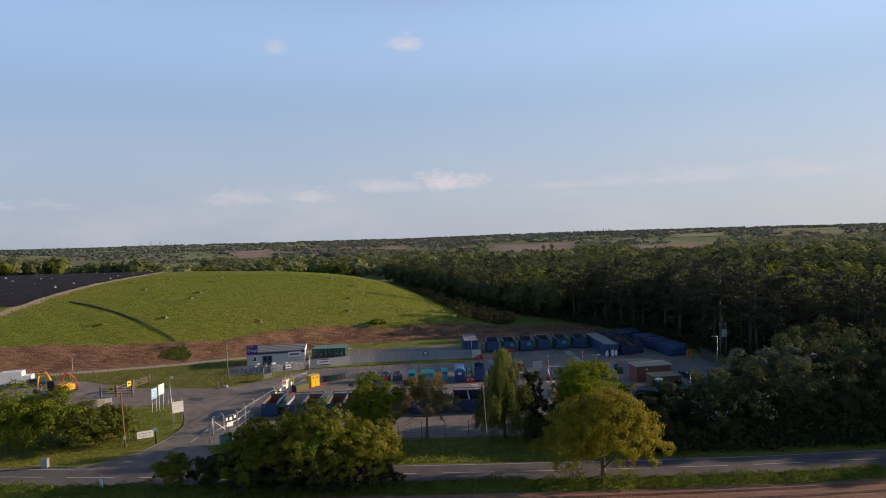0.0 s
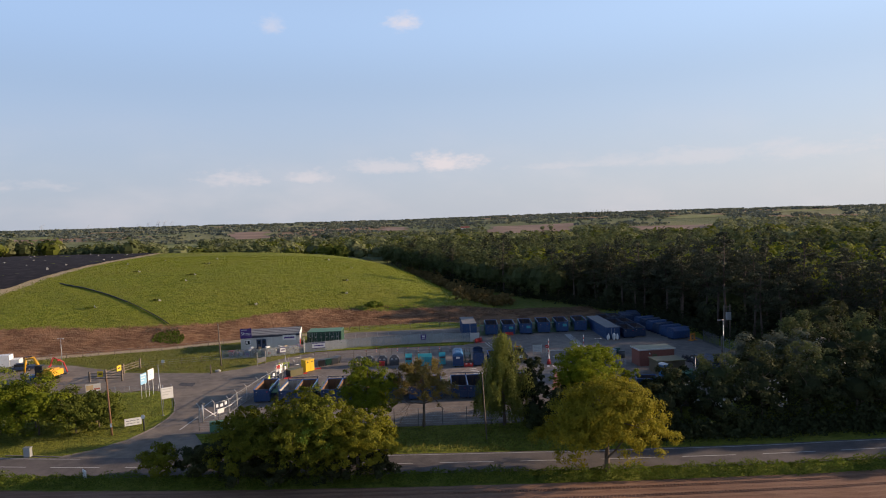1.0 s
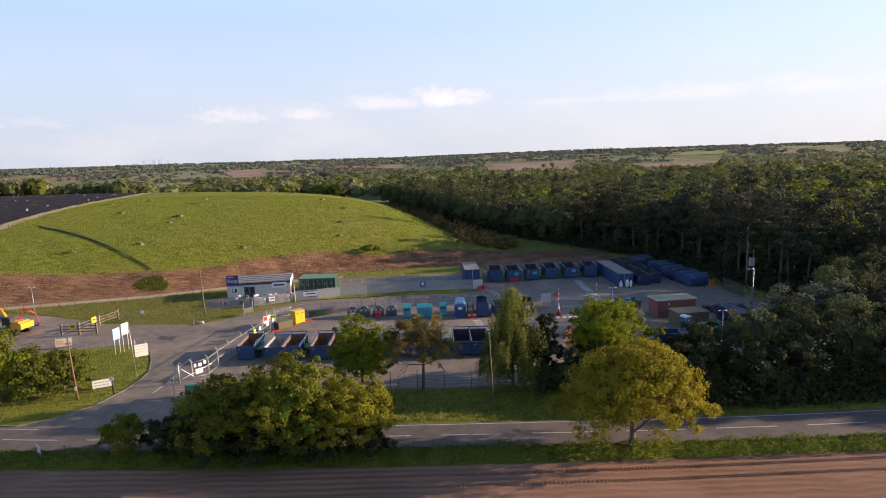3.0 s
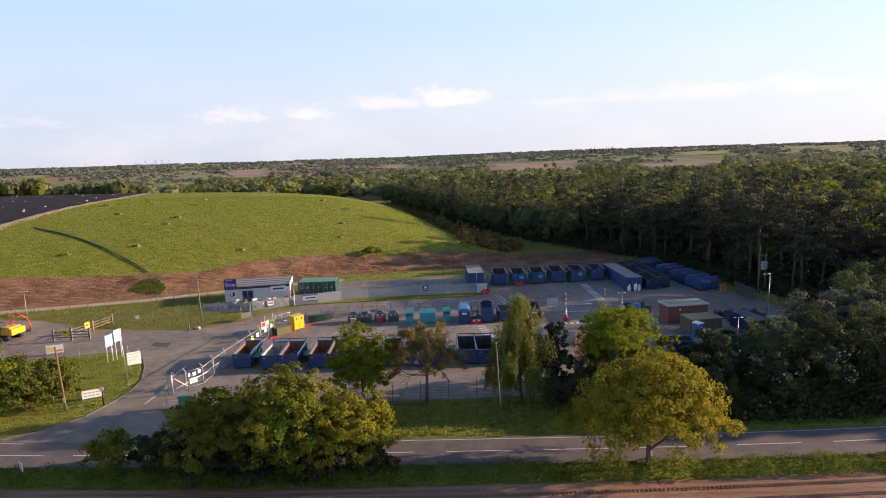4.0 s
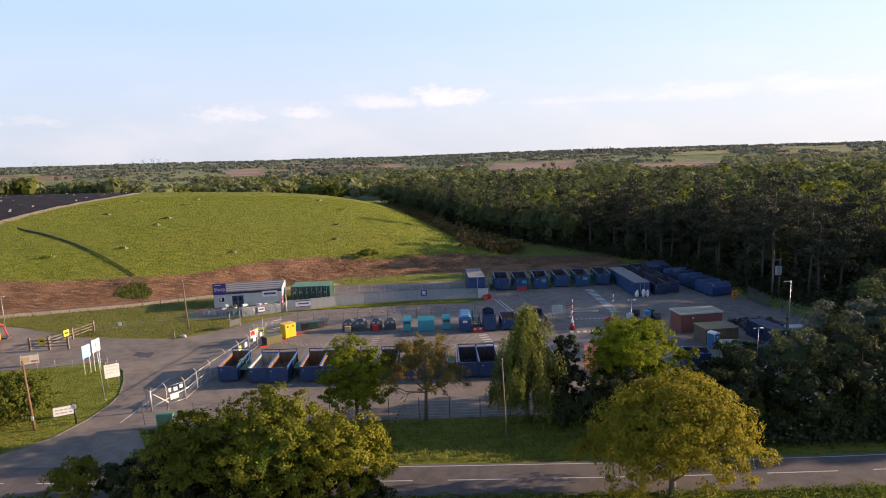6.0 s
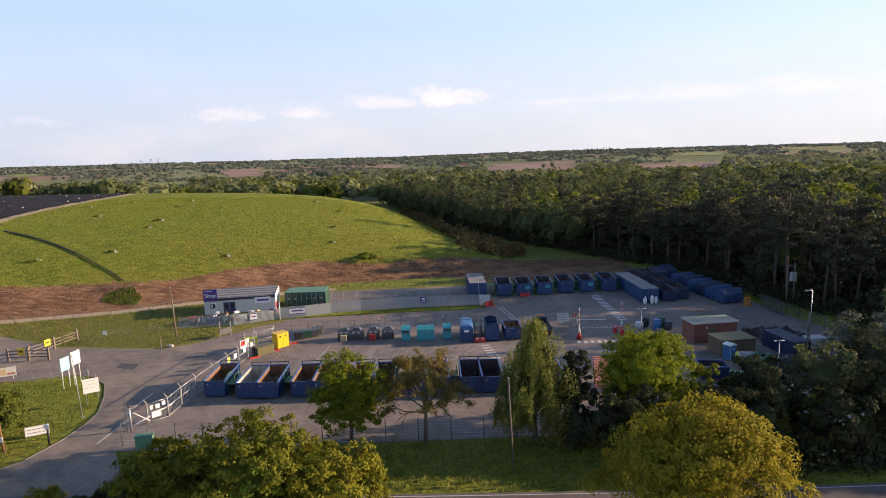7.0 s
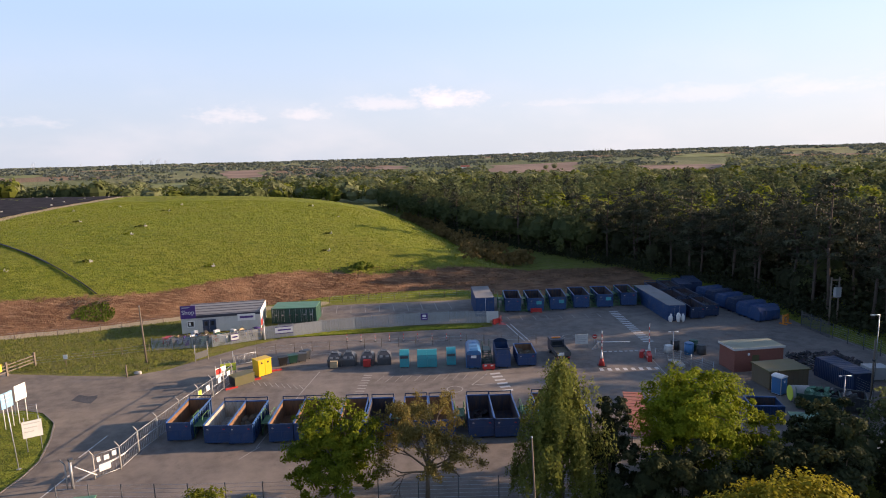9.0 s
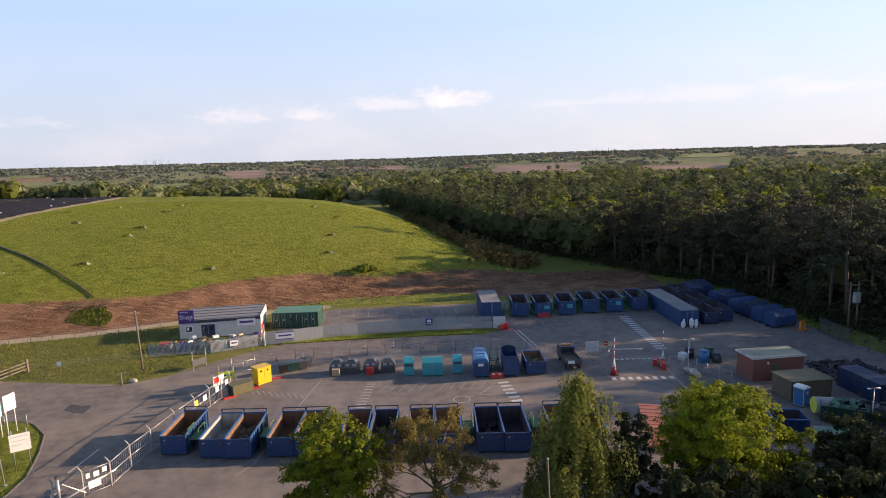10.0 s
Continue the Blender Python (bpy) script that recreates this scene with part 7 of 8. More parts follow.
t = pole("telegraph_pole", -40.5, 74.3, 8.1, 0.14, "wood", "dark wooden telegraph pole on the grass", lean=(-0.25, 0))
part("cap", rods(((-0.25, 0, 8.1), (-0.25, 0, 8.18), 0.12, 0.06)), "galv", t)
t = pole("telegraph_pole", -42.2, 37.0, 7.6, 0.13, "rust", "reddish wooden pole beside the junction bushes", lean=(-0.3, 0))
part("notice", boxes((-0.13, 0.13, -0.16, -0.13, 1.1, 1.6)), "white", t)
t = pole("wooden_pole", 6.9, 30.4, 8.2, 0.085, "wood", "slender grey wooden pole on the verge", lean=(-0.35, 0))
part("cap", rods(((-0.35, 0, 8.2), (-0.35, 0, 8.3), 0.09, 0.05)), "galv", t)
t = pole("flag_pole", -38.8, 44.6, 7.4, 0.06, "galv", "thin pale steel pole by the access road", lean=(-0.35, 0))
part("base", boxes((-0.15, 0.15, -0.15, 0.15, 0, 0.06)), "galv", t)
t = pole("white_post", -26.3, 83.2, 3.2, 0.08, "white", "white post at the bend of the palisade fence", "post")
part("cap", rods(((0, 0, 3.2), (0, 0, 3.27), 0.07, 0.03)), "white", t)
for x, y, h, lab in ((30.3, 64.9, 4.6, "twin-headed lamp post at the yard's edge"), (40.2, 47.2, 5.0, "lamp post beside the scrap skips"), (-73.6, 78.8, 5.5, "lamp post beside the track")):
    t = pole("lamp_post", x, y, h, 0.06, "galv", lab, "lamp post")
    part("arm", rods(((-0.5, 0, h + 0.1), (0.5, 0, h + 0.1), 0.035), n=6), "galv", t)
    for s in (-1, 1):
        part("lamp_head", boxes((s * 0.5 - 0.12, s * 0.5 + 0.12, -0.07, 0.07, h + 0.02, h + 0.12), bevel=0.03), "white", t)
t = pole("floodlight_mast", 46.7, 52.2, 7.0, 0.12, "wood", "weathered post with a slim lamp pole beside the thicket", "mast")
part("collar", rods(((0, 0, 4.6), (0, 0, 4.8), 0.15), n=10), "black", t)
part("lamp_pole", rods(((0.22, 0, 3.0), (0.22, 0, 9.7), 0.045), ((0.22, 0, 9.68), (-0.4, 0, 9.68), 0.05), n=8), "galv", t)
part("lamp_head", boxes((-0.7, -0.35, -0.1, 0.1, 9.6, 9.72), bevel=0.03), "galv", t)
t = thing("transformer_frame", "timber two-post frame carrying a pale electrical cabinet at the wood", "transformer", pose(61.6, 80.9, 0.0, 0, 0, 10))
for s in (-1, 1):
    part("post", rods(((s * 0.7, 0, -0.3), (s * 0.7, 0, 7.4), 0.14, 0.11), n=10), "wood", t)
part("cross_arm", boxes((-0.9, 0.9, -0.18, -0.08, 6.9, 7.05), (-0.8, 0.8, -0.18, -0.08, 4.2, 4.35)), "wood", t)
part("cabinet", boxes((-0.45, 0.5, -0.7, -0.18, 4.4, 5.9), bevel=0.04), "grey", t, "pale grey electrical cabinet")
for k in range(3):
    part("insulator", rods(((-0.3 + 0.35 * k, -0.45, 5.9), (-0.3 + 0.35 * k, -0.45, 6.3), 0.05), n=8), "darkgrey", t)
t = thing("grey_kiosk", "small grey block kiosk among the trees", "kiosk", pose(60.5, 51.5, 0.0))
part("wall", boxes((-1.5, 1.5, -1.2, 1.2, 0, 6.3)), "concrete", t)
part("roof", boxes((-1.7, 1.7, -1.4, 1.4, 6.3, 6.6), bevel=0.03), "concrete", t)
part("door", boxes((-0.5, 0.5, -1.24, -1.2, 0, 2.1)), "darkgrey", t)


def board_sign(m, w, h, z0, mat, label, bars=4, post_h=None, frame_mat="galv", bar_mat="darkgrey", group=""):
    t = thing("sign_board", label, "sign", m, group)
    p = part("panel", boxes((-w / 2, w / 2, -0.04, 0.0, z0, z0 + h), bevel=0.01), mat, t)
    for k in range(bars):
        part("text_bar", boxes((-w * 0.4, w * (0.4 - 0.16 * (k % 3)), -0.047, -0.04, z0 + h * (0.82 - 0.72 * k / max(1, bars)), z0 + h * (0.88 - 0.72 * k / max(1, bars)))), bar_mat, p)
    for s in (-1, 1):
        part("post", rods(((s * w * 0.36, 0.05, 0), (s * w * 0.36, 0.05, post_h or z0 + h), 0.045), n=8), frame_mat, t)
    return t


board_sign(pose(-39.7, 48.4, 0, 0, 0, 32), 1.65, 1.7, 1.4, "white", "white information board on two posts beside the access road", 3, 3.5, "galv", "cream")
board_sign(pose(-45.8, 53.9, 0, 0, 0, 77), 1.4, 1.7, 2.3, "skyblue", "pale blue sign board on two tall posts", 3, None, "white", "white")
board_sign(pose(-45.3, 55.4, 0, 0, 0, 77), 1.4, 1.7, 2.6, "white", "white and blue sign board on two tall posts", 2, None, "white", "skyblue")
t = thing("banner", "white banner with dark writing low on the lawn", "banner", pose(-41.0, 40.3, 0, 0, 0, 26), "white and purple banners")
part("sheet", boxes((-1.05, 1.05, -0.02, 0, 0.15, 1.15)), "white", t)
for k in range(2):
    for j in range(4):
        part("text_bar", boxes((-0.85 + 0.43 * j, -0.5 + 0.4 * j + 0.06 * (j % 2), -0.028, -0.02, 0.4 + 0.36 * k, 0.52 + 0.36 * k)), "grey", t)
for s in (-1, 1):
    part("post", rods(((s * 1.0, 0.02, 0), (s * 1.0, 0.02, 1.2), 0.03), n=6), "wood", t)
t = thing("bollard", "black bollard with a round white sign on top", "bollard", pose(-38.6, 38.3, 0))
part("shaft", rods(((0, 0, -0.1), (0, 0, 1.9), 0.1), n=10), "black", t)
part("disc", rods(((0, -0.1, 1.95), (0, -0.14, 1.95), 0.28), n=18), "white", t)
t = thing("utility_box", "small grey roadside cabinet on the verge", "cabinet", pose(-48.9, 30.4, 0))
part("body", boxes((-0.38, 0.38, -0.25, 0.25, 0, 1.1), bevel=0.03), "galv", t)
part("lid", boxes((-0.42, 0.42, -0.29, 0.29, 1.1, 1.18), bevel=0.02), "galv", t)
part("door", boxes((-0.32, 0.32, -0.27, -0.25, 0.1, 1.0)), "grey", t)
t = thing("road_sign", "road sign seen from its bare side by the hedge", "sign", pose(-37.6, 22.4, 0, 0, 0, 140))
part("panel", boxes((-0.45, 0.45, -0.02, 0.02, 0.5, 1.3), bevel=0.01), "white", t)
part("border", boxes((-0.45, 0.45, -0.03, -0.02, 0.5, 0.58), (-0.45, 0.45, -0.03, -0.02, 1.22, 1.3)), "black", t)
part("post", rods(((0, 0.05, 0), (0, 0.05, 1.3), 0.04), n=8), "galv", t)

# gate fence along the access road
GATE = ((-32.0, 40.6), (-30.5, 42.2), (-29.0, 43.8), (-28.8, 46.9), (-28.3, 50.0), (-27.7, 54.0), (-27.0, 57.6), (-26.4, 60.4), (-25.9, 62.9), (-25.6, 65.2))
gate = thing("mesh_fence", "tall galvanised mesh fence with cranked posts beside the access road", "fence")
post_me = None
for i, (x, y) in enumerate(GATE):
    bm = rods(((0, 0, 0), (0, 0, 2.3), 0.06), ((0, 0, 2.3), (-0.35, 0, 2.75), 0.05), n=8)
    if post_me is None:
        ob = part("post", bm, "concrete", gate)
        post_me = ob.data
        ob.matrix_basis = pose(x, y, 0.03)
    else:
        bm.free()
        share("post", post_me, gate, pose(x, y, 0.03))
for (x0, y0), (x1, y1) in zip(GATE[1:], GATE[2:]):
    L, a = math.hypot(x1 - x0, y1 - y0), math.degrees(math.atan2(y1 - y0, x1 - x0))
    bm = bmesh.new()
    for z in (0.15, 1.2, 2.2):
        tube(bm, (0, 0, z), (L, 0, z), 0.035, n=6)
    for k in range(int(L / 0.28)):
        tube(bm, (0.28 * (k + 0.5), 0, 0.15), (0.28 * (k + 0.5), 0, 2.2), 0.012, n=4, caps=False)
    ob = part("mesh_panel", bm, "galv", gate)
    ob.matrix_basis = pose(x0, y0, 0.03, 0, 0, a)
for i, (f, w_, z, mt) in enumerate(((0.2, 0.3, 1.5, "white"), (0.5, 0.45, 1.45, "white"), (0.8, 0.36, 1.6, "white"))):
    ob = part("notice", boxes((-w_ / 2, w_ / 2, -0.03, 0, z, z + 0.45)), mt, gate, "white notice on the fence")
    ob.matrix_basis = pose(-30.5 + 1.5 * f, 42.2 + 1.6 * f, 0.03, 0, 0, 47)
for k, (x, y, mt) in enumerate(((-26.95, 57.9, "limesign"), (-26.6, 59.5, "white"), (-26.1, 62.0, "white"), (-25.75, 64.2, "white"))):
    ob = part("notice", boxes((-0.3, 0.3, -0.06, -0.03, 1.2, 1.85)), mt, gate, "notice on the fence")
    ob.matrix_basis = pose(x, y, 0.03, 0, 0, 75)
t = thing("barrier_gate", "open white barrier arm gate at the yard entrance", "gate", pose(-31.6, 40.7, 0.03, 0, 0, 50))
part("arm", rods(((0.3, 0, 0.5), (4.6, 0.2, 1.3), 0.07), n=8), "white", t)
part("brace", rods(((0.3, 0, 1.9), (2.0, 0.05, 0.35), 0.05), n=8), "white", t)
part("post", rods(((0, 0, 0), (0, 0, 2.6), 0.12), n=10), "galv", t)
part("plate", boxes((2.2, 3.2, -0.1, -0.04, 0.6, 1.25)), "white", t)
part("camera_head", boxes((-0.15, 0.2, -0.4, 0.05, 2.6, 2.8), bevel=0.02), "darkgrey", t)
t = thing("lime_sign", "lime-yellow sign board by the inner gate", "sign", pose(-26.6, 66.9, 0.03, 0, 0, 15))
part("panel", boxes((-0.95, 0.95, -0.03, 0, 0.9, 1.9), bevel=0.01), "limesign", t)
part("text_bar", boxes((-0.7, 0.6, -0.036, -0.03, 1.3, 1.5)), "greenp", t)
for s in (-1, 1):
    part("post", rods(((s * 0.85, 0.04, 0), (s * 0.85, 0.04, 2.6), 0.05), n=8), "concrete", t)
t = thing("red_sign", "red and white sign board by the inner gate", "sign", pose(-27.0, 65.2, 0.03, 0, 0, 60))
part("panel", boxes((-0.8, 0.8, -0.03, 0, 0.8, 2.0), bevel=0.01), "white", t)
part("picture", boxes((-0.75, 0.1, -0.036, -0.03, 1.2, 1.9)), "red", t)
for s in (-1, 1):
    part("post", rods(((s * 0.75, 0.04, 0), (s * 0.75, 0.04, 2.4), 0.05), n=8), "concrete", t)
t = thing("inner_gate", "galvanised tubular gate standing open", "gate", pose(-27.3, 71.0, 0.03, 0, 0, 30))
part("gate_frame", rods(((0, 0, 0.2), (3.0, 0, 0.2), 0.04), ((0, 0, 1.5), (3.0, 0, 1.5), 0.04), ((0, 0, 0), (0, 0, 2.2), 0.05), ((3, 0, 0.2), (3, 0, 2.0), 0.04), ((1.5, 0, 0.2), (1.5, 0, 1.5), 0.03), n=6), "galv", t)
part("mesh_infill", rods(*[((0.2 * k, 0, 0.2), (0.2 * k, 0, 1.5), 0.01) for k in range(1, 15)], n=4), "galv", t)
t = thing("sign_board", "grey notice on two posts by the grass bank", "sign", pose(-32.6, 73.9, 0.03, 0, 0, 55))
part("panel", boxes((-1.0, 1.0, -0.03, 0, 0.5, 1.4), bevel=0.01), "darkgrey", t)
for s in (-1, 1):
    part("post", rods(((s * 1.0, 0.03, 0), (s * 1.0, 0.03, 2.6), 0.05), n=8), "concrete", t)

# slim posts with a rail behind the bins
rail = thing("post_and_rail", "row of slim posts with a wire between road and bins", "fence")
pm = None
for k in range(17):
    x = -25.2 + 2.5 * k
    y = lerp_line(x, ((-26, 74.8), (-20, 76.4), (-10, 77.2), (5, 77.4), (16, 76.0)))
    if pm is None:
        ob = part("post", rods(((0, 0, 0), (0, 0, 1.5), 0.045), n=6), "wood", rail)
        pm = ob.data
        ob.matrix_basis = pose(x, float(y), 0.03)
    else:
        share("post", pm, rail, pose(x, float(y), 0.03))
    if k:
        part("wire", rods(((px_, py_, 1.25), (x, float(y), 1.25), 0.014), ((px_, py_, 0.7), (x, float(y), 0.7), 0.014), n=4), "galv", rail)
    px_, py_ = x, float(y)


def wire_fence(label, pts, h, spacing, mat="wood", r=0.05, wires=3, group="", dark=False):
    t = thing("wire_fence", label, "fence", None, group)
    pm_, prev, line = None, None, []
    for (x0, y0), (x1, y1) in zip(pts, pts[1:]):
        k = max(1, round(math.hypot(x1 - x0, y1 - y0) / spacing))
        for i in range(k + 1):
            if i == 0 and prev is not None:
                continue
            x, y = x0 + (x1 - x0) * i / k, y0 + (y1 - y0) * i / k
            z = float(height(x, y))
            if pm_ is None:
                ob = part("post", rods(((0, 0, -0.2), (0, 0, h), r), n=6), mat, t)
                pm_ = ob.data
                ob.matrix_basis = pose(x, y, z)
            else:
                share("post", pm_, t, pose(x, y, z))
            line.append(Vector((x, y, z)))
            prev = (x, y, z)
    for q in range(wires):
        bm = bmesh.new()
        for a, b in zip(line, line[1:]):
            up = Vector((0, 0, h * (q + 1) / (wires + 0.3)))
            tube(bm, a + up, b + up, 0.012, n=3, caps=False)
        bmesh.ops.remove_doubles(bm, verts=bm.verts[:], dist=0.004)
        part("wire", bm, "galv", t)
    return t


wire_fence("dark post and wire fence along the front of the yard", [(-30.8, 37.2), (-20, 36.6), (-8, 36.3), (8, 35.9), (28, 35.4)], 2.4, 3.0, "darkgrey", 0.045, 7)
wire_fence("weathered post and wire fence below the earth bank", [(-110, 78.5), (-71, 87.4), (-59, 90.4), (-47, 95)], 1.2, 3.0, "wood", 0.05, 3, "field fences")
wire_fence("weathered post and wire fence on the rough grass", [(-56, 74.3), (-49, 76.5), (-42, 78.6)], 1.3, 3.2, "wood", 0.05, 3, "field fences")
wire_fence("post and wire fence beside the car park", [(-20, 106.5), (-5, 107.8), (12, 108.6)], 1.2, 2.6, "wood", 0.05, 3, "field fences")
wire_fence("low mesh fence round the junction lawn", [(-54.0, 56.3), (-45.0, 57.2)], 1.3, 2.3, "galv", 0.035, 6, "lawn fences")
t = thing("site_banner", "yellow and red banner panel leaning by the lawn fence", "banner", pose(-56.2, 58.2, 0, 0, 0, 24))
part("panel", boxes((-1.1, 1.1, -0.04, 0, 0.3, 1.5), bevel=0.01), "cream", t)
part("picture", boxes((-1.0, 0.0, -0.05, -0.04, 0.5, 1.3)), "beige", t)
part("stripe", boxes((0.1, 1.0, -0.05, -0.04, 0.5, 0.75)), "tile_red", t)
for s in (-1, 1):
    part("post", rods(((s * 1.0, 0.04, 0), (s * 1.0, 0.04, 1.7), 0.05), n=6), "galv", t)


def rail_gate(x0, y0, x1, y1, label):
    L, a = math.hypot(x1 - x0, y1 - y0), math.degrees(math.atan2(y1 - y0, x1 - x0))
    t = thing("timber_gate", label, "gate", pose(x0, y0, 0.02, 0, 0, a), "timber gates")
    for x in (0, L / 2, L):
        part("post", boxes((x - 0.12, x + 0.12, -0.12, 0.12, 0, 1.9), bevel=0.02), "wood", t)
    for z in (0.5, 0.95, 1.4):
        part("rail", boxes((0, L, -0.04, 0.04, z, z + 0.13), bevel=0.01), "wood", t)
    part("plate", boxes((L * 0.35 - 0.5, L * 0.35 + 0.5, -0.2, -0.13, 0.9, 1.9), bevel=0.01), "amber_sign", t, "yellow warning plate")
    part("text_bar", boxes((L * 0.35 - 0.3, L * 0.35 + 0.3, -0.21, -0.2, 1.3, 1.55)), "black", t)


rail_gate(-58.5, 66.5, -56.2, 74.6, "weathered timber rail gate with a yellow warning plate")
rail_gate(-60.8, 65.4, -55.0, 65.3, "low weathered timber rail with a yellow warning plate")
t = thing("stone_block", "pale boulder at the road's edge", "boulder", pose(-39.4, 69.4, 0))
bm = bmesh.new()
bmesh.ops.create_icosphere(bm, subdivisions=2, radius=0.5)
for v in bm.verts:
    v.co = Vector((v.co.x * 1.1, v.co.y * 0.7, v.co.z * 0.6 + 0.2)) * (1 + 0.2 * noise.noise(v.co * 3))
part("rock", bm, "concrete", t)
t = pole("gate_post", -40.4, 68.4, 1.6, 0.13, "wood", "short weathered gate post at the grass edge", "post")
part("top", rods(((0, 0, 1.6), (0, 0, 1.66), 0.1, 0.06)), "wood", t)
t = thing("marker_sign", "small white marker sign on the rough grass", "sign", pose(-51.5, 74.0, 0))
part("post", rods(((0, 0, 0), (0, 0, 1.2), 0.04)), "wood", t)
part("plate", boxes((-0.3, 0.3, -0.06, -0.03, 1.0, 1.6), bevel=0.02), "white", t)


# excavator
def excavator(x, y, yaw):
    t = thing("excavator", "yellow tracked excavator with its arm folded down", "excavator", pose(x, y, 0.02, 0, 0, yaw))
    for s in (-1, 1):
        bm = bmesh.new()
        prof = [(-1.9, 0.35), (-1.6, 0.05), (1.6, 0.05), (1.9, 0.35), (1.6, 0.75), (-1.6, 0.75)]
        rings = [[bm.verts.new((px, s * 1.15 + o, pz)) for px, pz in prof] for o in (-0.28, 0.28)]
        for k in range(6):
            bm.faces.new((rings[0][k], rings[0][(k + 1) % 6], rings[1][(k + 1) % 6], rings[1][k]))
        bm.faces.new(rings[0]), bm.faces.new(rings[1][::-1])
        tr = part("track", rounded(bm, 0.06), "rubber", t)
        for k in range(5):
            part("track_roller", rods(((-1.4 + 0.7 * k, s * 1.15 - 0.31, 0.38), (-1.4 + 0.7 * k, s * 1.15 + 0.31, 0.38), 0.2), n=10), "darkgrey", tr)
    part("undercarriage", boxes((-0.9, 0.9, -0.9, 0.9, 0.45, 0.95), bevel=0.05), "black", t)
    part("house", boxes((-2.0, 0.9, -1.3, 1.3, 1.0, 1.95), bevel=0.1), "excav", t)
    part("counterweight", boxes((-2.5, -2.0, -1.3, 1.3, 1.0, 2.0), bevel=0.15), "excav", t)
    part("engine_cover", boxes((-1.9, -0.4, -1.1, 1.1, 1.95, 2.2), bevel=0.08), "excav", t)
    cab = part("cab", boxes((-0.5, 1.1, 0.3, 1.3, 1.1, 2.95), bevel=0.1), "black", t, "black glazed cab")
    part("pane", boxes((1.1, 1.13, 0.4, 1.2, 1.6, 2.8)), "glass", cab)
    part("pane", boxes((-0.3, 0.95, 1.3, 1.32, 1.7, 2.75)), "glass", cab)
    part("boom", rods(((0.9, -0.1, 1.6), (2.6, -0.1, 4.1), 0.3, 0.24), ((2.6, -0.1, 4.1), (4.4, -0.1, 3.7), 0.24, 0.2), n=4), "excav", t)
    part("arm", rods(((4.2, -0.1, 4.0), (4.7, -0.1, 1.3), 0.22, 0.16), n=4), "excav", t)
    part("ram", rods(((1.3, -0.1, 1.3), (2.3, -0.1, 3.2), 0.09), ((2.7, -0.1, 4.4), (4.2, -0.1, 4.2), 0.08), n=8), "darkgrey", t)
    bm = bmesh.new()
    prof = [(4.2, 1.3), (5.0, 1.3), (5.2, 0.5), (4.6, 0.1), (4.0, 0.5)]
    rings = [[bm.verts.new((px, o, pz)) for px, pz in prof] for o in (-0.6, 0.5)]
    for k in range(5):
        bm.faces.new((rings[0][k], rings[0][(k + 1) % 5], rings[1][(k + 1) % 5], rings[1][k]))
    bm.faces.new(rings[0]), bm.faces.new(rings[1][::-1])
    part("bucket", rounded(bm, 0.04), "darkgrey", t)
    return t


excavator(-69.9, 67.8, 168)
t = thing("loader_arm", "rusty red folded loader frame behind the excavator", "machine", pose(-71.5, 72.2, 0.02, 0, 0, 10))
part("frame_tube", rods(((-1, 0, 0), (0.3, 0, 3.2), 0.14), ((0.3, 0, 3.2), (2.0, 0, 2.2), 0.12), ((2.0, 0, 2.2), (2.6, 0, 0.2), 0.12), n=6), "red", t)
part("cross_tube", rods(((-0.4, -0.7, 1.6), (-0.4, 0.7, 1.6), 0.1), ((1.2, -0.7, 2.6), (1.2, 0.7, 2.6), 0.1), n=6), "red", t)
part("base", boxes((-1.2, 2.8, -0.8, 0.8, 0, 0.25), bevel=0.03), "darkgrey", t)
t = thing("blue_tub", "blue plastic tub beside the excavator", "tub", pose(-72.6, 68.4, 0.02))
part("tub", rods(((0, 0, 0), (0, 0, 0.9), 0.6, 0.7), n=16), "blue_light", t)
part("rim", rods(((0, 0, 0.88), (0, 0, 0.94), 0.74), n=16), "blue_light", t)
t = thing("white_van", "plain white box van parked on the track", "van", pose(-84.4, 77.4, 0.02, 0, 0, 15))
part("box_body", boxes((-2.2, 1.6, -1.05, 1.05, 0.6, 2.9), bevel=0.05), "white", t)
vc = part("cab", boxes((1.65, 3.2, -0.98, 0.98, 0.5, 2.0), bevel=0.22), "white", t)
part("windscreen", boxes((3.0, 3.08, -0.8, 0.8, 1.25, 1.8)), "glass", vc)
for x_ in (-1.3, 2.3):
    for s in (-1, 1):
        wv = part("wheel", rods(((x_, s * 0.8, 0.35), (x_, s * 1.02, 0.35), 0.35), n=14), "rubber", t)
        part("rim", rods(((x_, s * 1.02, 0.35), (x_, s * 1.03, 0.35), 0.2), n=10), "galv", wv)
t = thing("dark_car", "small dark car parked beside the van", "car", pose(-79.6, 76.2, 0.02, 0, 0, 20))
part("body", boxes((-2.0, 2.0, -0.85, 0.85, 0.35, 0.9), bevel=0.16), "navy", t)
dc = part("cabin", boxes((-1.3, 0.8, -0.75, 0.75, 0.9, 1.45), bevel=0.2), "glass", t)
part("roof", boxes((-1.0, 0.45, -0.62, 0.62, 1.44, 1.49), bevel=0.02), "navy", dc)
for x_ in (-1.25, 1.25):
    for s in (-1, 1):
        wv = part("wheel", rods(((x_, s * 0.7, 0.32), (x_, s * 0.88, 0.32), 0.32), n=14), "rubber", t)
        part("rim", rods(((x_, s * 0.88, 0.32), (x_, s * 0.89, 0.32), 0.18), n=10), "galv", wv)

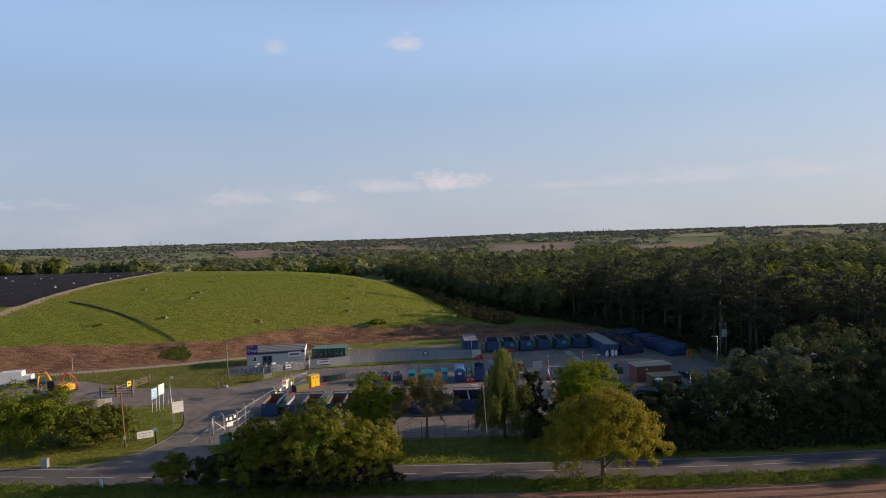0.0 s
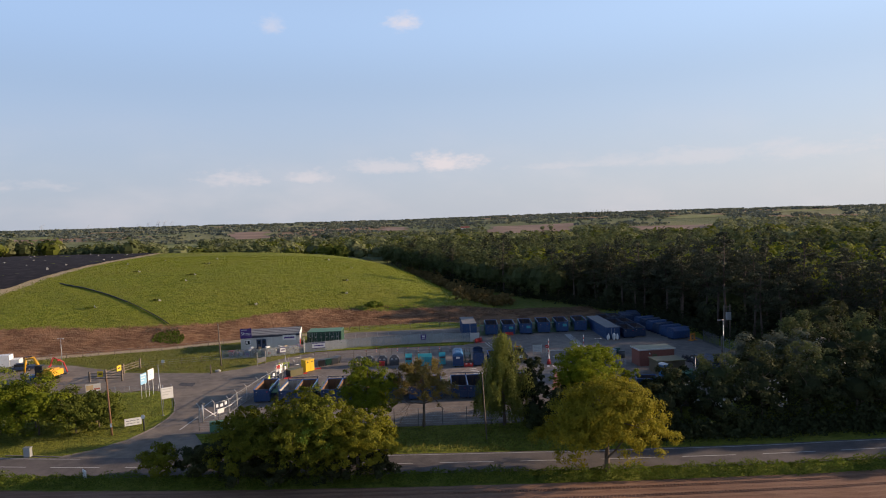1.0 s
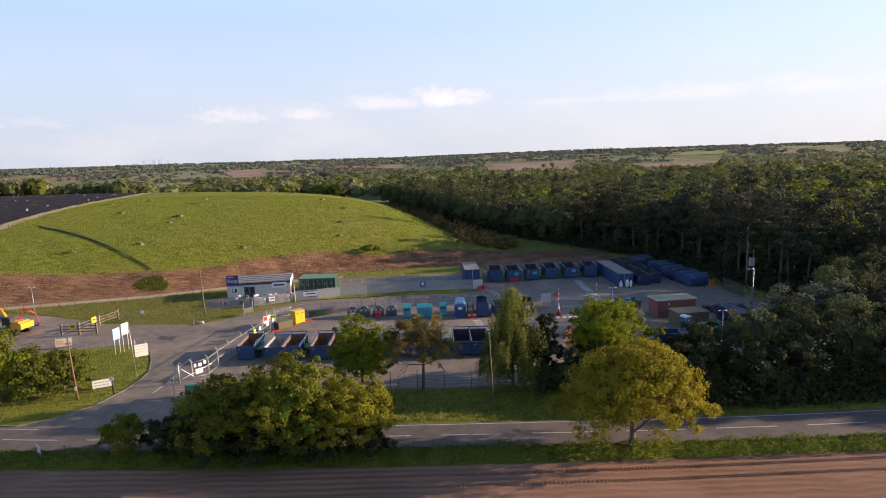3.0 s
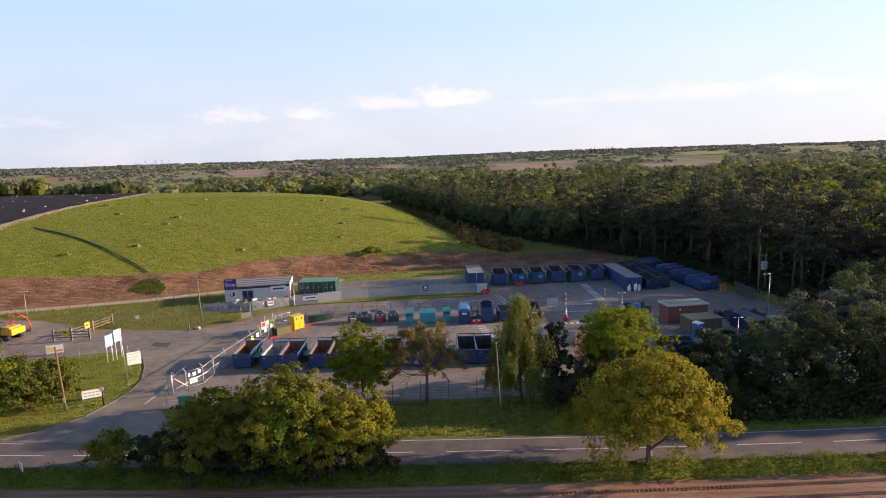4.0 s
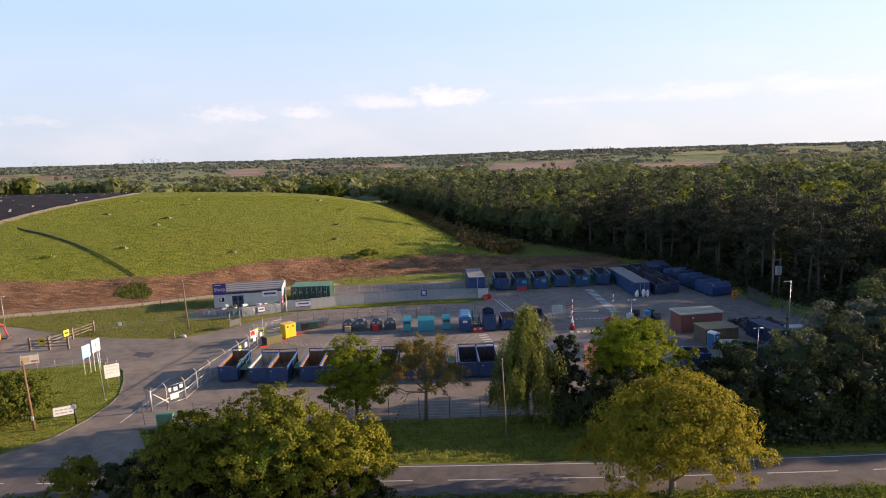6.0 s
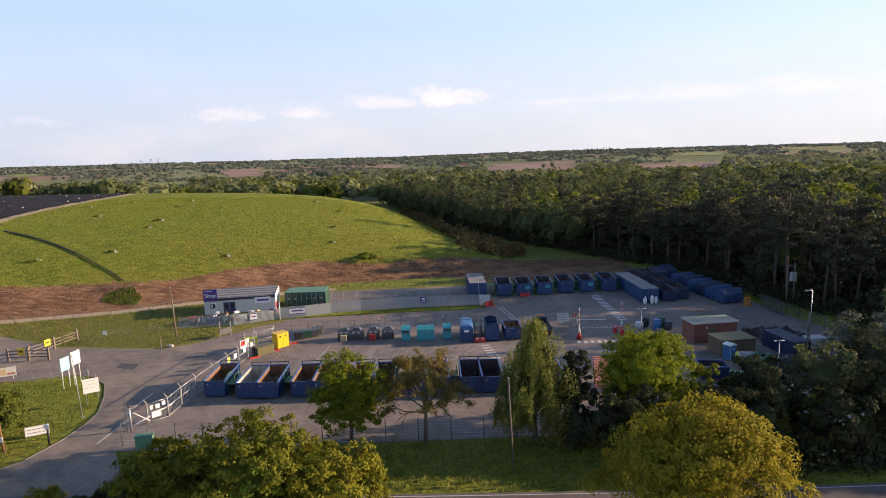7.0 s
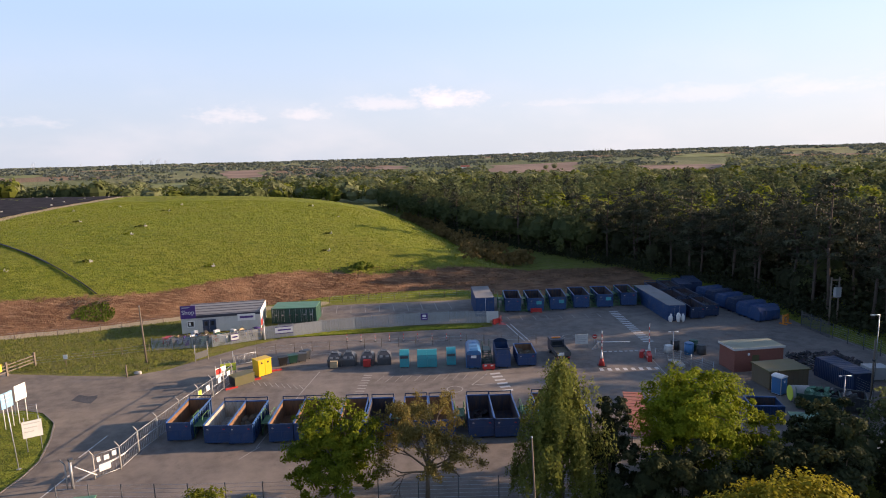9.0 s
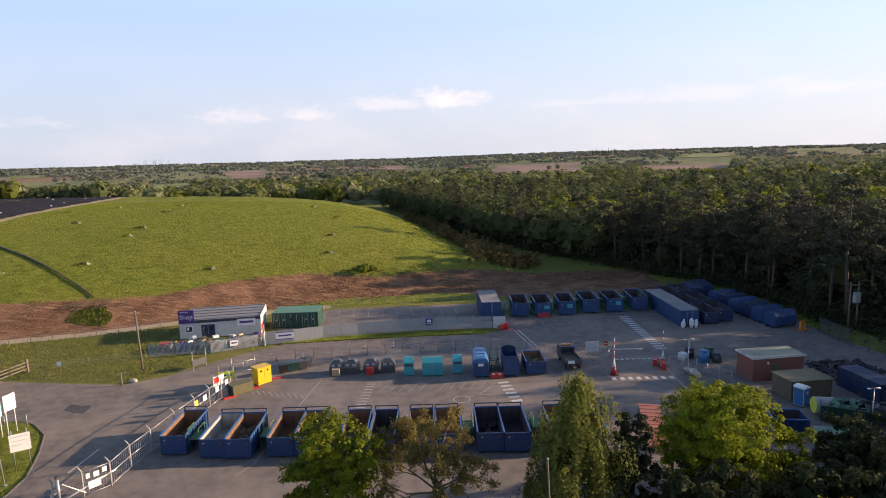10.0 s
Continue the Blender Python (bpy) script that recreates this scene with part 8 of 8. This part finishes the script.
# fences by the right side of the yard
palisade("palisade_fence", "dark steel palisade gate at the yard's end", [(56.4, 80.6), (56.6, 74.0)], 2.4, "darkgrey", 2.2, 12, "yard end fences")
wire_fence("steel mesh fence beside the scrap heap", [(45.9, 62.0), (47.0, 52.3), (41.5, 45.5)], 2.0, 2.4, "darkgrey", 0.04, 7, "yard end fences")
wire_fence("steel mesh fence at the foot of the wood", [(57.0, 74.0), (58, 66), (56, 58), (50, 50)], 2.2, 3.0, "darkgrey", 0.05, 7, "yard end fences")
wire_fence("mesh fence between yard lane and lamp post", [(29.2, 68.0), (32.0, 66.5), (34.2, 62)], 1.6, 1.6, "galv", 0.04, 5, "yard end fences")

# ---- painted marks on the yard ----
def mark(name, pts, label="", z=0.043, mat="faint"):
    bm = bmesh.new()
    bm.faces.new([bm.verts.new((x, y, z)) for x, y in pts])
    return part(name, bm, mat, yard, label)


def stripe(x0, y0, x1, y1, w_=0.12, name="line", mat="faint"):
    d = Vector((x1 - x0, y1 - y0)).normalized()
    nx, ny = -d.y * w_ / 2, d.x * w_ / 2
    return mark(name, [(x0 - nx, y0 - ny), (x1 - nx, y1 - ny), (x1 + nx, y1 + ny), (x0 + nx, y0 + ny)], mat=mat)


def zebra(x0, y0, x1, y1, n, across, along, mat="paint"):
    d = Vector((x1 - x0, y1 - y0))
    u = d.normalized()
    v = Vector((-u.y, u.x))
    for k in range(n):
        c = Vector((x0, y0)) + d * (k / (n - 1))
        pts = [c + u * a * along / 2 + v * b * across / 2 for a, b in ((-1, -1), (1, -1), (1, 1), (-1, 1))]
        mark("zebra_bar", [(p.x, p.y) for p in pts], mat=mat)


zebra(-9.2, 58.8, -8.6, 65.8, 9, 1.1, 0.28, "faint")
zebra(8.5, 59.2, 7.6, 64.8, 6, 1.3, 0.5)
zebra(31.0, 92.4, 31.0, 75.6, 17, 1.5, 0.5)
zebra(23.6, 71.7, 29.4, 71.6, 9, 0.4, 0.45)
zebra(21.2, 64.8, 28.2, 64.6, 8, 0.9, 0.5)
stripe(28.9, 69.0, 28.4, 60.6), stripe(-16.1, 60.4, -15.1, 67.7), stripe(-16.1, 60.4, -17.6, 47.0), stripe(-18.5, 74.6, -14.7, 75.3), stripe(-18.5, 74.6, -19.8, 79.0), stripe(4.4, 61.2, 6.6, 64.8), stripe(4.4, 61.2, 6.9, 61.4), stripe(-18.6, 44.8, -17.3, 47.2)
for x in (11.8, 12.5):
    stripe(x, 87.0, x + 1.6, 77.8, 0.16, mat="paint")
for k in range(9):
    stripe(-23.2 + 0.8 * k, 65.2 - 0.25 * k, -22.4 + 0.8 * k, 63.8 - 0.25 * k, 0.09)
for k in range(12):
    stripe(-6.5 + 1.2 * k, 65.4, -7.4 + 1.2 * k, 63.2, 0.07)
for k in range(9):
    x = 12.5 + 2.2 * k
    stripe(x, 91.5, x + 0.2, 89.2, 0.09)
for k in range(10):
    x = -20 + 2.6 * k
    ob = stripe(x, 97.8, x - 0.6, 103.0, 0.1, "bay_line")


def ring(cx, cy, r, w_=0.14, sy=1.0):
    bm = bmesh.new()
    vs = [[bm.verts.new((cx + k * math.cos(a), cy + k * sy * math.sin(a), 0.043)) for k in (r, r - w_)] for a in np.linspace(0, 2 * math.pi, 29)[:-1]]
    for a, b in zip(vs, vs[1:] + vs[:1]):
        bm.faces.new((a[0], b[0], b[1], a[1]))
    part("speed_roundel", bm, "faint", yard, "worn white painted ring")


ring(2.3, 60.1, 1.0), ring(20.3, 79.2, 1.0)
slab("lane_line", [(-33.8, 38.0), (-33.66, 38.0), (-33.2, 43.6), (-33.34, 43.6)], 0.022, 0.028, "paint", "worn white lane line on the access road", "road marking")
slab("lane_line", [(-34.4, 46.4), (-34.26, 46.4), (-33.9, 51.0), (-34.04, 51.0)], 0.022, 0.028, "paint", "worn white lane line on the access road", "road marking")
arrow = slab("ramp_arrow", [(10.4, 86.9), (11.0, 88.2), (12.2, 87.8), (11.4, 87.4), (11.9, 86.6)], 0.04, 0.046, "red", "red painted patch at the fence end", "road marking")

# door panels and lock rods along the green container's front
for k in range(8):
    x = -3.35 + 6.7 * k / 7
    part("door_panel", boxes((x - 0.36, x + 0.36, -0.05, 0.02, 0.2, 2.45), bevel=0.02), "greenp", gs)
    part("lock_rod", rods(((x - 0.2, -0.09, 0.25), (x - 0.2, -0.09, 2.4), 0.03), n=6), "galv", gs)

# red and white lane posts behind the banks
for k in range(9):
    t = thing("lane_post", "short red and white plastic lane post", "post", pose(-13.2 + 2.15 * k, 80.6 - 0.18 * k, 0.036), "lane posts behind the banks")
    for j in range(4):
        part("band", rods(((0, 0, 0.06 + 0.27 * j), (0, 0, 0.33 + 0.27 * j), 0.04), n=8), "red" if j % 2 else "cream", t)
    part("base", rods(((0, 0, 0), (0, 0, 0.06), 0.2, 0.16), n=10), "black", t)

# pale green cabinet at the foot of the gate
t = thing("gate_cabinet", "pale green metal cabinet at the foot of the gate", "cabinet", pose(-28.3, 36.6, 0.036, 0, 0, 8))
part("body", boxes((-0.8, 0.8, -0.3, 0.3, 0.08, 1.35), bevel=0.03), "greenroof", t)
part("lid", boxes((-0.85, 0.85, -0.35, 0.35, 1.35, 1.42), bevel=0.02), "greenroof", t)
for s in (-1, 1):
    part("foot", boxes((s * 0.6 - 0.08, s * 0.6 + 0.08, -0.25, 0.25, 0, 0.08)), "darkgrey", t)

# ---- hill details, hedges, grass ----
def sit(x, y, dz=0.0):
    return float(height(x, y)) + dz


# gas vents and marker stones on the hill
VENTS = ((-24.0, 132.6), (-46.4, 119.6), (-73.7, 149.4), (-72.5, 139.5), (-95.0, 157.9), (-84.6, 112.0), (-71.2, 118.2), (-102, 194), (-80, 179.4), (-83.5, 198), (-25.8, 147.9), (-111, 183), (-40, 200), (-28, 176))
for i, (x, y) in enumerate(VENTS):
    t = thing("gas_vent", "pale capped gas vent set in the hill's grass", "vent", pose(x, y, sit(x, y) - 0.1, 0, 0, 37 * i) @ Matrix.Scale(0.75, 4), "gas vents on the hill")
    part("chamber", boxes((-0.4, 0.4, -0.4, 0.4, 0, 0.35), bevel=0.05), "concrete", t)
    part("lid", boxes((-0.45, 0.45, -0.45, 0.45, 0.35, 0.43), bevel=0.03), "sandbag", t)
    part("stack", rods(((0.2, 0.2, 0.4), (0.2, 0.2, 0.9), 0.08), n=8), "white" if i % 3 == 0 else "galv", t)
# tufts on the down-sun side stand in for the vents' cast shadows
for i, (x, y) in enumerate(VENTS):
    broadleaf("weed_patch", "grass tuft standing in for a gas vent's cast shadow", x - 0.9, y - 0.3, 0.4, 0.8 + 0.5 * (i % 3), "pasture" if i % 2 else "shadow_grass", 400 + i, 300, 0.25, 0.03, 0.0, 16, "rank grass by the vents", category="weeds", hollow=0.1)
# black hose down the hill
PIPE = ((-107.3, 135.6), (-101.5, 132.0), (-94.6, 127.6), (-83.6, 120.0), (-74.0, 112.8), (-63.5, 105.0))
bm = bmesh.new()
fine = []
for (x0, y0), (x1, y1) in zip(PIPE, PIPE[1:]):
    for k in range(8):
        fine.append((x0 + (x1 - x0) * k / 8, y0 + (y1 - y0) * k / 8))
fine.append(PIPE[-1])
sm = np.array(fine)
for _ in range(6):
    sm[1:-1] = (sm[:-2] + sm[1:-1] * 2 + sm[2:]) / 4
for a, b in zip(sm, sm[1:]):
    tube(bm, (a[0], a[1], sit(*a, 0.15)), (b[0], b[1], sit(*b, 0.15)), 0.17 if b[0] < -78 else 0.11, n=8, caps=False)
t = thing("drain_hose", "thick black drainage hose lying down the hill", "hose")
part("hose", bm, "black", t)
# weeds, bush and scrub on the earth bank
broadleaf("bush", "low dark bush on the grassy slope", -15.8, 123.5, 1.5, 3.0, "hedge", 201, 1800, 0.3, 0.06, 0.0, 30, category="bush")
t = thing("brush_pile", "pile of dead brushwood on the bare earth", "brushwood", pose(-64.0, 102.4, sit(-64, 102.4)), kind="stuff")
bm = bmesh.new()
rngB = np.random.default_rng(44)
for k in range(90):
    p = Vector((rngB.normal() * 2.2, rngB.normal() * 0.7, 0.5 * rngB.random()))
    d = Vector((rngB.normal(), rngB.normal(), rngB.normal() * 0.4)) * 0.9
    tube(bm, p, p + d, 0.05, 0.02, 4, caps=False)
part("sticks", bm, "bark", t)

# dead brush, clods and roots strewn over the bare earth
rngE = np.random.default_rng(45)
n = 20000
x = rngE.uniform(-105, 46, n)
foot_y, bw = lerp_line(x, HILL_FOOT), np.interp(x, [-105, -60, -30, 10, 45], [9, 9, 11, 9, 5])
y = foot_y - 5 + (bw + 5) * rngE.random(n)
dens = np.interp(x, [-105, -45, -25, 46], [0.05, 0.08, 0.6, 0.8]) * (0.5 + 0.5 * wave(x, y, 0.25, 6.0) + 0.35 * wave(x, y, 0.9, 7.0))
ok = (rngE.random(n) < dens) & (y > lerp_line(x, TRACK) + 2.0)
x, y = x[ok], y[ok]
pts = np.stack([x, y, height(x, y) + 0.16 * rngE.random(len(x))], -1)
ob = new("brushwood_litter", leaf_mesh("brushwood_litter", pts, 0.2 * (0.5 + rngE.random(len(pts))), "twig", rngE, flat=0.7, long=2.2))
tagged(ob, "dead brush, roots and clods strewn over the bare earth", "brushwood", kind="stuff")

# gorse along the foot of the hill
rngG = np.random.default_rng(46)
GORSE = ((17.0, 137, 4.6), (17.5, 143, 5.0), (15.5, 151, 4.2), (13.5, 160, 3.6), (11.5, 170, 3.2), (8.5, 182, 2.8), (6.0, 195, 2.6), (2.5, 210, 2.4), (-3, 232, 2.2), (-11, 262, 2.0))
gorse_src = [broadleaf("gorse_bush", "rounded brown-green gorse bush on the grass slope", 0, 0, 2.3 + 0.4 * k, 2.0 + 0.2 * k, "gorse", 220 + k, 480, 0.42, 0.07, 0.0, 40, "gorse along the hill foot", category="bush", hollow=0.5) for k in range(3)]
first_used = set()
for (x0, y0, w0), (x1, y1, w1) in zip(GORSE, GORSE[1:]):
    for k in range(14):
        f = rngG.random()
        x, y = x0 + (x1 - x0) * f + rngG.normal() * w0 * 0.8, y0 + (y1 - y0) * f + rngG.normal() * 1.6
        j = int(rngG.integers(0, 3))
        s = 0.6 + 0.75 * rngG.random()
        m = pose(x, y, sit(x, y) - 0.1, 0, 0, rngG.uniform(0, 360)) @ Matrix.Diagonal((s, s, s, 1))
        if j in first_used:
            c = copy_thing(gorse_src[j], m)
            c.scale = (s, s, s)
        else:
            first_used.add(j)
            gorse_src[j].matrix_basis = m
# scrub at the foot of the wood, its leaves darkened to paint shade
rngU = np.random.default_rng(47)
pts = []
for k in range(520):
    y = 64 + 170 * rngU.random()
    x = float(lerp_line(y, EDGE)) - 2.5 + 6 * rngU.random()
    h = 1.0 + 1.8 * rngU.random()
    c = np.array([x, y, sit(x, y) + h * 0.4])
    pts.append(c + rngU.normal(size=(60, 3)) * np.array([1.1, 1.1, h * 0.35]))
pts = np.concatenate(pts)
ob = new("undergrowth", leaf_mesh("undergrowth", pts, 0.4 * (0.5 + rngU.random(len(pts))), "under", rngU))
tagged(ob, "bramble undergrowth at the wood's foot, darkened to stand for shade", "undergrowth", kind="stuff")

# shrub layer under the first rows of pines, in the same shade-darkened leaves
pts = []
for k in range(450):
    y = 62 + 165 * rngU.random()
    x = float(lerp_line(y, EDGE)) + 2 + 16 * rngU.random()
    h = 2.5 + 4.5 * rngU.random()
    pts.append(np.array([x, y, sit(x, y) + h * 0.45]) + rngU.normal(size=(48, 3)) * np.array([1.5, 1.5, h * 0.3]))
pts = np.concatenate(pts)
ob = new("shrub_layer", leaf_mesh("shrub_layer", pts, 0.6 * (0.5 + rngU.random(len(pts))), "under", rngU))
tagged(ob, "shrubs and saplings under the pines, darkened to stand for shade", "undergrowth", kind="stuff")

# hedge strip between field and road
rngH = np.random.default_rng(48)
n = 40000
x = rngH.uniform(-75, 85, n)
base = np.array([float(lerp_line(v, ROAD)) for v in x])
y = base - 2.5 - rngH.random(n) ** 1.1 * 3.4
hh = (0.75 + 0.35 * np.sin(x * 0.7) * np.cos(x * 0.23 + 1) + 0.25 * np.sin(x * 2.1)) * np.clip((base - 2.5 - y) / 0.8, 0.25, 1) * np.clip((y - base + 6.3) / 0.8, 0.2, 1)
z = 0.05 + rngH.random(n) ** 0.7 * hh
ob = new("hedge", leaf_mesh("hedge", np.stack([x, y, z], -1), 0.15 * (0.6 + 0.8 * rngH.random(n)), "hedge", rngH))
tagged(ob, "low rough green hedge of weeds between road and field", "hedge", kind="stuff")


def grass(name, label, n, xr, yr, seed, size, keep, hmax=0.3, mat="grass_tuft"):
    rng = np.random.default_rng(seed)
    x, y = rng.uniform(*xr, n), rng.uniform(*yr, n)
    k = keep(x, y)
    x, y = x[k], y[k]
    z = height(x, y) + rng.random(len(x)) * hmax
    ob = new(name, leaf_mesh(name, np.stack([x, y, z], -1), size * (0.6 + 0.8 * rng.random(len(x))), mat, rng, droop=True, long=2.2))
    return tagged(ob, label, "grass", kind="stuff")


grass("rough_grass", "tufts of rough grass and weeds on the bank", 30000, (-105, -34), (69, 96), 51, 0.11, lambda x, y: (y > np.array(lerp_line(x, ((-110, 86), (-72, 79.5), (-57, 72), (-47.8, 70.2), (-40, 69.2), (-33.5, 75.5), (-28, 80)))) + 0.2) & (y < lerp_line(x, TRACK) - 1.5) & ~((x > -43) & (y > 79)), 0.2)
grass("verge_grass", "tufts of grass on the verge before the yard", 4000, (-28, 32), (26.2, 35.4), 52, 0.18, lambda x, y: y > lerp_line(x, ROAD) + 3.0, 0.18)
grass("lawn_grass", "tufts of grass on the junction lawn", 6000, (-75, -38.5), (31, 56), 53, 0.1, lambda x, y: (y > lerp_line(x, ROAD) + 4) & (x < lerp_line(y, ((30, -46), (33, -41.5), (38, -39), (48, -39.4), (53, -41), (57, -44)))), 0.16)

grass("hill_grass", "short tufts of pasture grass over the green hill", 70000, (-122, 30), (98, 215), 54, 0.15, lambda x, y: (y > lerp_line(x, HILL_FOOT) + np.array(lerp_line(x, ((-92, 12), (-53, 8), (-28, 11), (-12, 7), (5, 9), (30, 8))))) & (x < lerp_line(y, HILL_EDGE) - 2) & (x > lerp_line(y, ((128, -116), (213, -125)))), 0.1, "pasture")

grass("green_weeds", "patch of bright green weeds on the bare earth ramp", 1900, (-65.5, -57), (97.6, 103.2), 57, 0.2, lambda x, y: ((x + 61.3) / (4.2 - 0.45 * (y - 98))) ** 2 + ((y - 100.2) / 2.9) ** 2 < 1 + 0.25 * np.sin(x * 3.1), 0.16, "hedge")

# black liner with sandbags on the left shoulder of the hill
xs_, ys_ = np.arange(-330, -117, 3.0), np.arange(128, 330, 3.0)
line_x = lambda y: lerp_line(y, ((128, -118), (140, -119.5), (175, -124.5), (213, -127.5), (330, -140)))
gx2, gy2 = np.meshgrid(np.linspace(0, 1, 60), ys_)
lx = line_x(gy2) - gx2 * 210
co = np.stack([lx, gy2, height(lx, gy2) + 0.1 + 0.08 * wave(lx, gy2, 0.9, 5.0)], -1).reshape(-1, 3)
i = (np.arange(len(ys_) - 1)[:, None] * 60 + np.arange(59)[None]).ravel()
me = bpy.data.meshes.new("liner")
quads(me, co, np.stack([i, i + 60, i + 61, i + 1], -1))
me.materials.append(M["membrane"])
ob = tagged(new("liner_sheet", me), "black plastic liner spread over the hill's shoulder", "liner", kind="structure")
rngL = np.random.default_rng(55)
bag = boxes((-0.55, 0.55, -0.35, 0.35, -0.1, 0.4), bevel=0.14)
bag_ob = None
for k in range(80):
    y = rngL.uniform(140, 300)
    x = float(line_x(y)) - 3 - 120 * rngL.random()
    s = 0.35 + 0.4 * rngL.random()
    m = pose(x, y, sit(x, y, 0.15), 0, 0, rngL.uniform(0, 180)) @ Matrix.Diagonal((s, s, s, 1))
    if bag_ob is None:
        bag_ob = tagged(link("sandbag", bag, "sandbag"), "pale sandbag weighing down the black liner", "sandbag", "sandbags on the liner")
        bag_ob.matrix_basis = m
        bag_ob.scale = (s, s, s)
    else:
        c = copy_thing(bag_ob, m)
        c.scale = (s, s, s)

# a few far farm buildings and the harbour cranes on the horizon
def farm(x, y, yaw, s, label):
    t = thing("farmhouse", label, "house", pose(x, y, sit(x, y) - 0.2, 0, 0, yaw), "far farm buildings")
    part("wall", boxes((-8 * s, 8 * s, -4 * s, 4 * s, 0, 4.5 * s)), "white", t)
    bm = bmesh.new()
    a = [bm.verts.new(c) for c in ((-8.4 * s, -4.6 * s, 4.4 * s), (8.4 * s, -4.6 * s, 4.4 * s), (8.4 * s, 4.6 * s, 4.4 * s), (-8.4 * s, 4.6 * s, 4.4 * s), (-8.4 * s, 0, 7.6 * s), (8.4 * s, 0, 7.6 * s))]
    for f in ((0, 1, 5, 4), (2, 3, 4, 5), (0, 4, 3), (1, 2, 5), (3, 2, 1, 0)):
        bm.faces.new([a[i] for i in f])
    part("roof", bm, "tile_red" if s > 1.1 else "roofgrey", t)
    for k in (-4, 0, 4):
        part("window", boxes((k * s - 0.7 * s, k * s + 0.7 * s, -4.08 * s, -4 * s, 1.4 * s, 3 * s)), "glass", t)


for x, y, a, s in ((-205, 690, 20, 1.0), (-232, 705, -30, 0.8), (-90, 1010, 10, 1.0), (80, 1350, 0, 1.2), (-520, 905, 40, 1.0)):
    farm(x, y, a, s, "pale farm building among distant trees")


def crane(x, y, s):
    t = thing("quay_crane", "tall pale quay crane far off on the horizon", "crane", pose(x, y, 14, 0, 0, 30), "harbour cranes")
    part("leg", boxes((-9 * s, -6 * s, -1.2, 1.2, 0, 40 * s), (6 * s, 9 * s, -1.2, 1.2, 0, 40 * s)), "crane_blue", t)
    part("portal_beam", boxes((-10 * s, 10 * s, -1.2, 1.2, 24 * s, 27 * s)), "crane_blue", t)
    part("jib", rods(((-16 * s, 0, 38 * s), (14 * s, 0, 40 * s), 1.4 * s), ((14 * s, 0, 40 * s), (30 * s, 0, 62 * s), 1.2 * s), n=5), "crane_blue", t)
    part("mast", rods(((2 * s, 0, 38 * s), (4 * s, 0, 58 * s), 1.2 * s), ((4 * s, 0, 58 * s), (26 * s, 0, 58 * s), 0.5 * s), n=5), "crane_blue", t)


for x, s in ((-2480, 0.9), (-2330, 0.5), (-2200, 0.6), (-2060, 0.5), (-1900, 0.6), (-1835, 0.9), (-1775, 1.0), (-1735, 1.0), (-1690, 0.85)):
    crane(x, 4150 + 0.1 * x, s * 0.7)
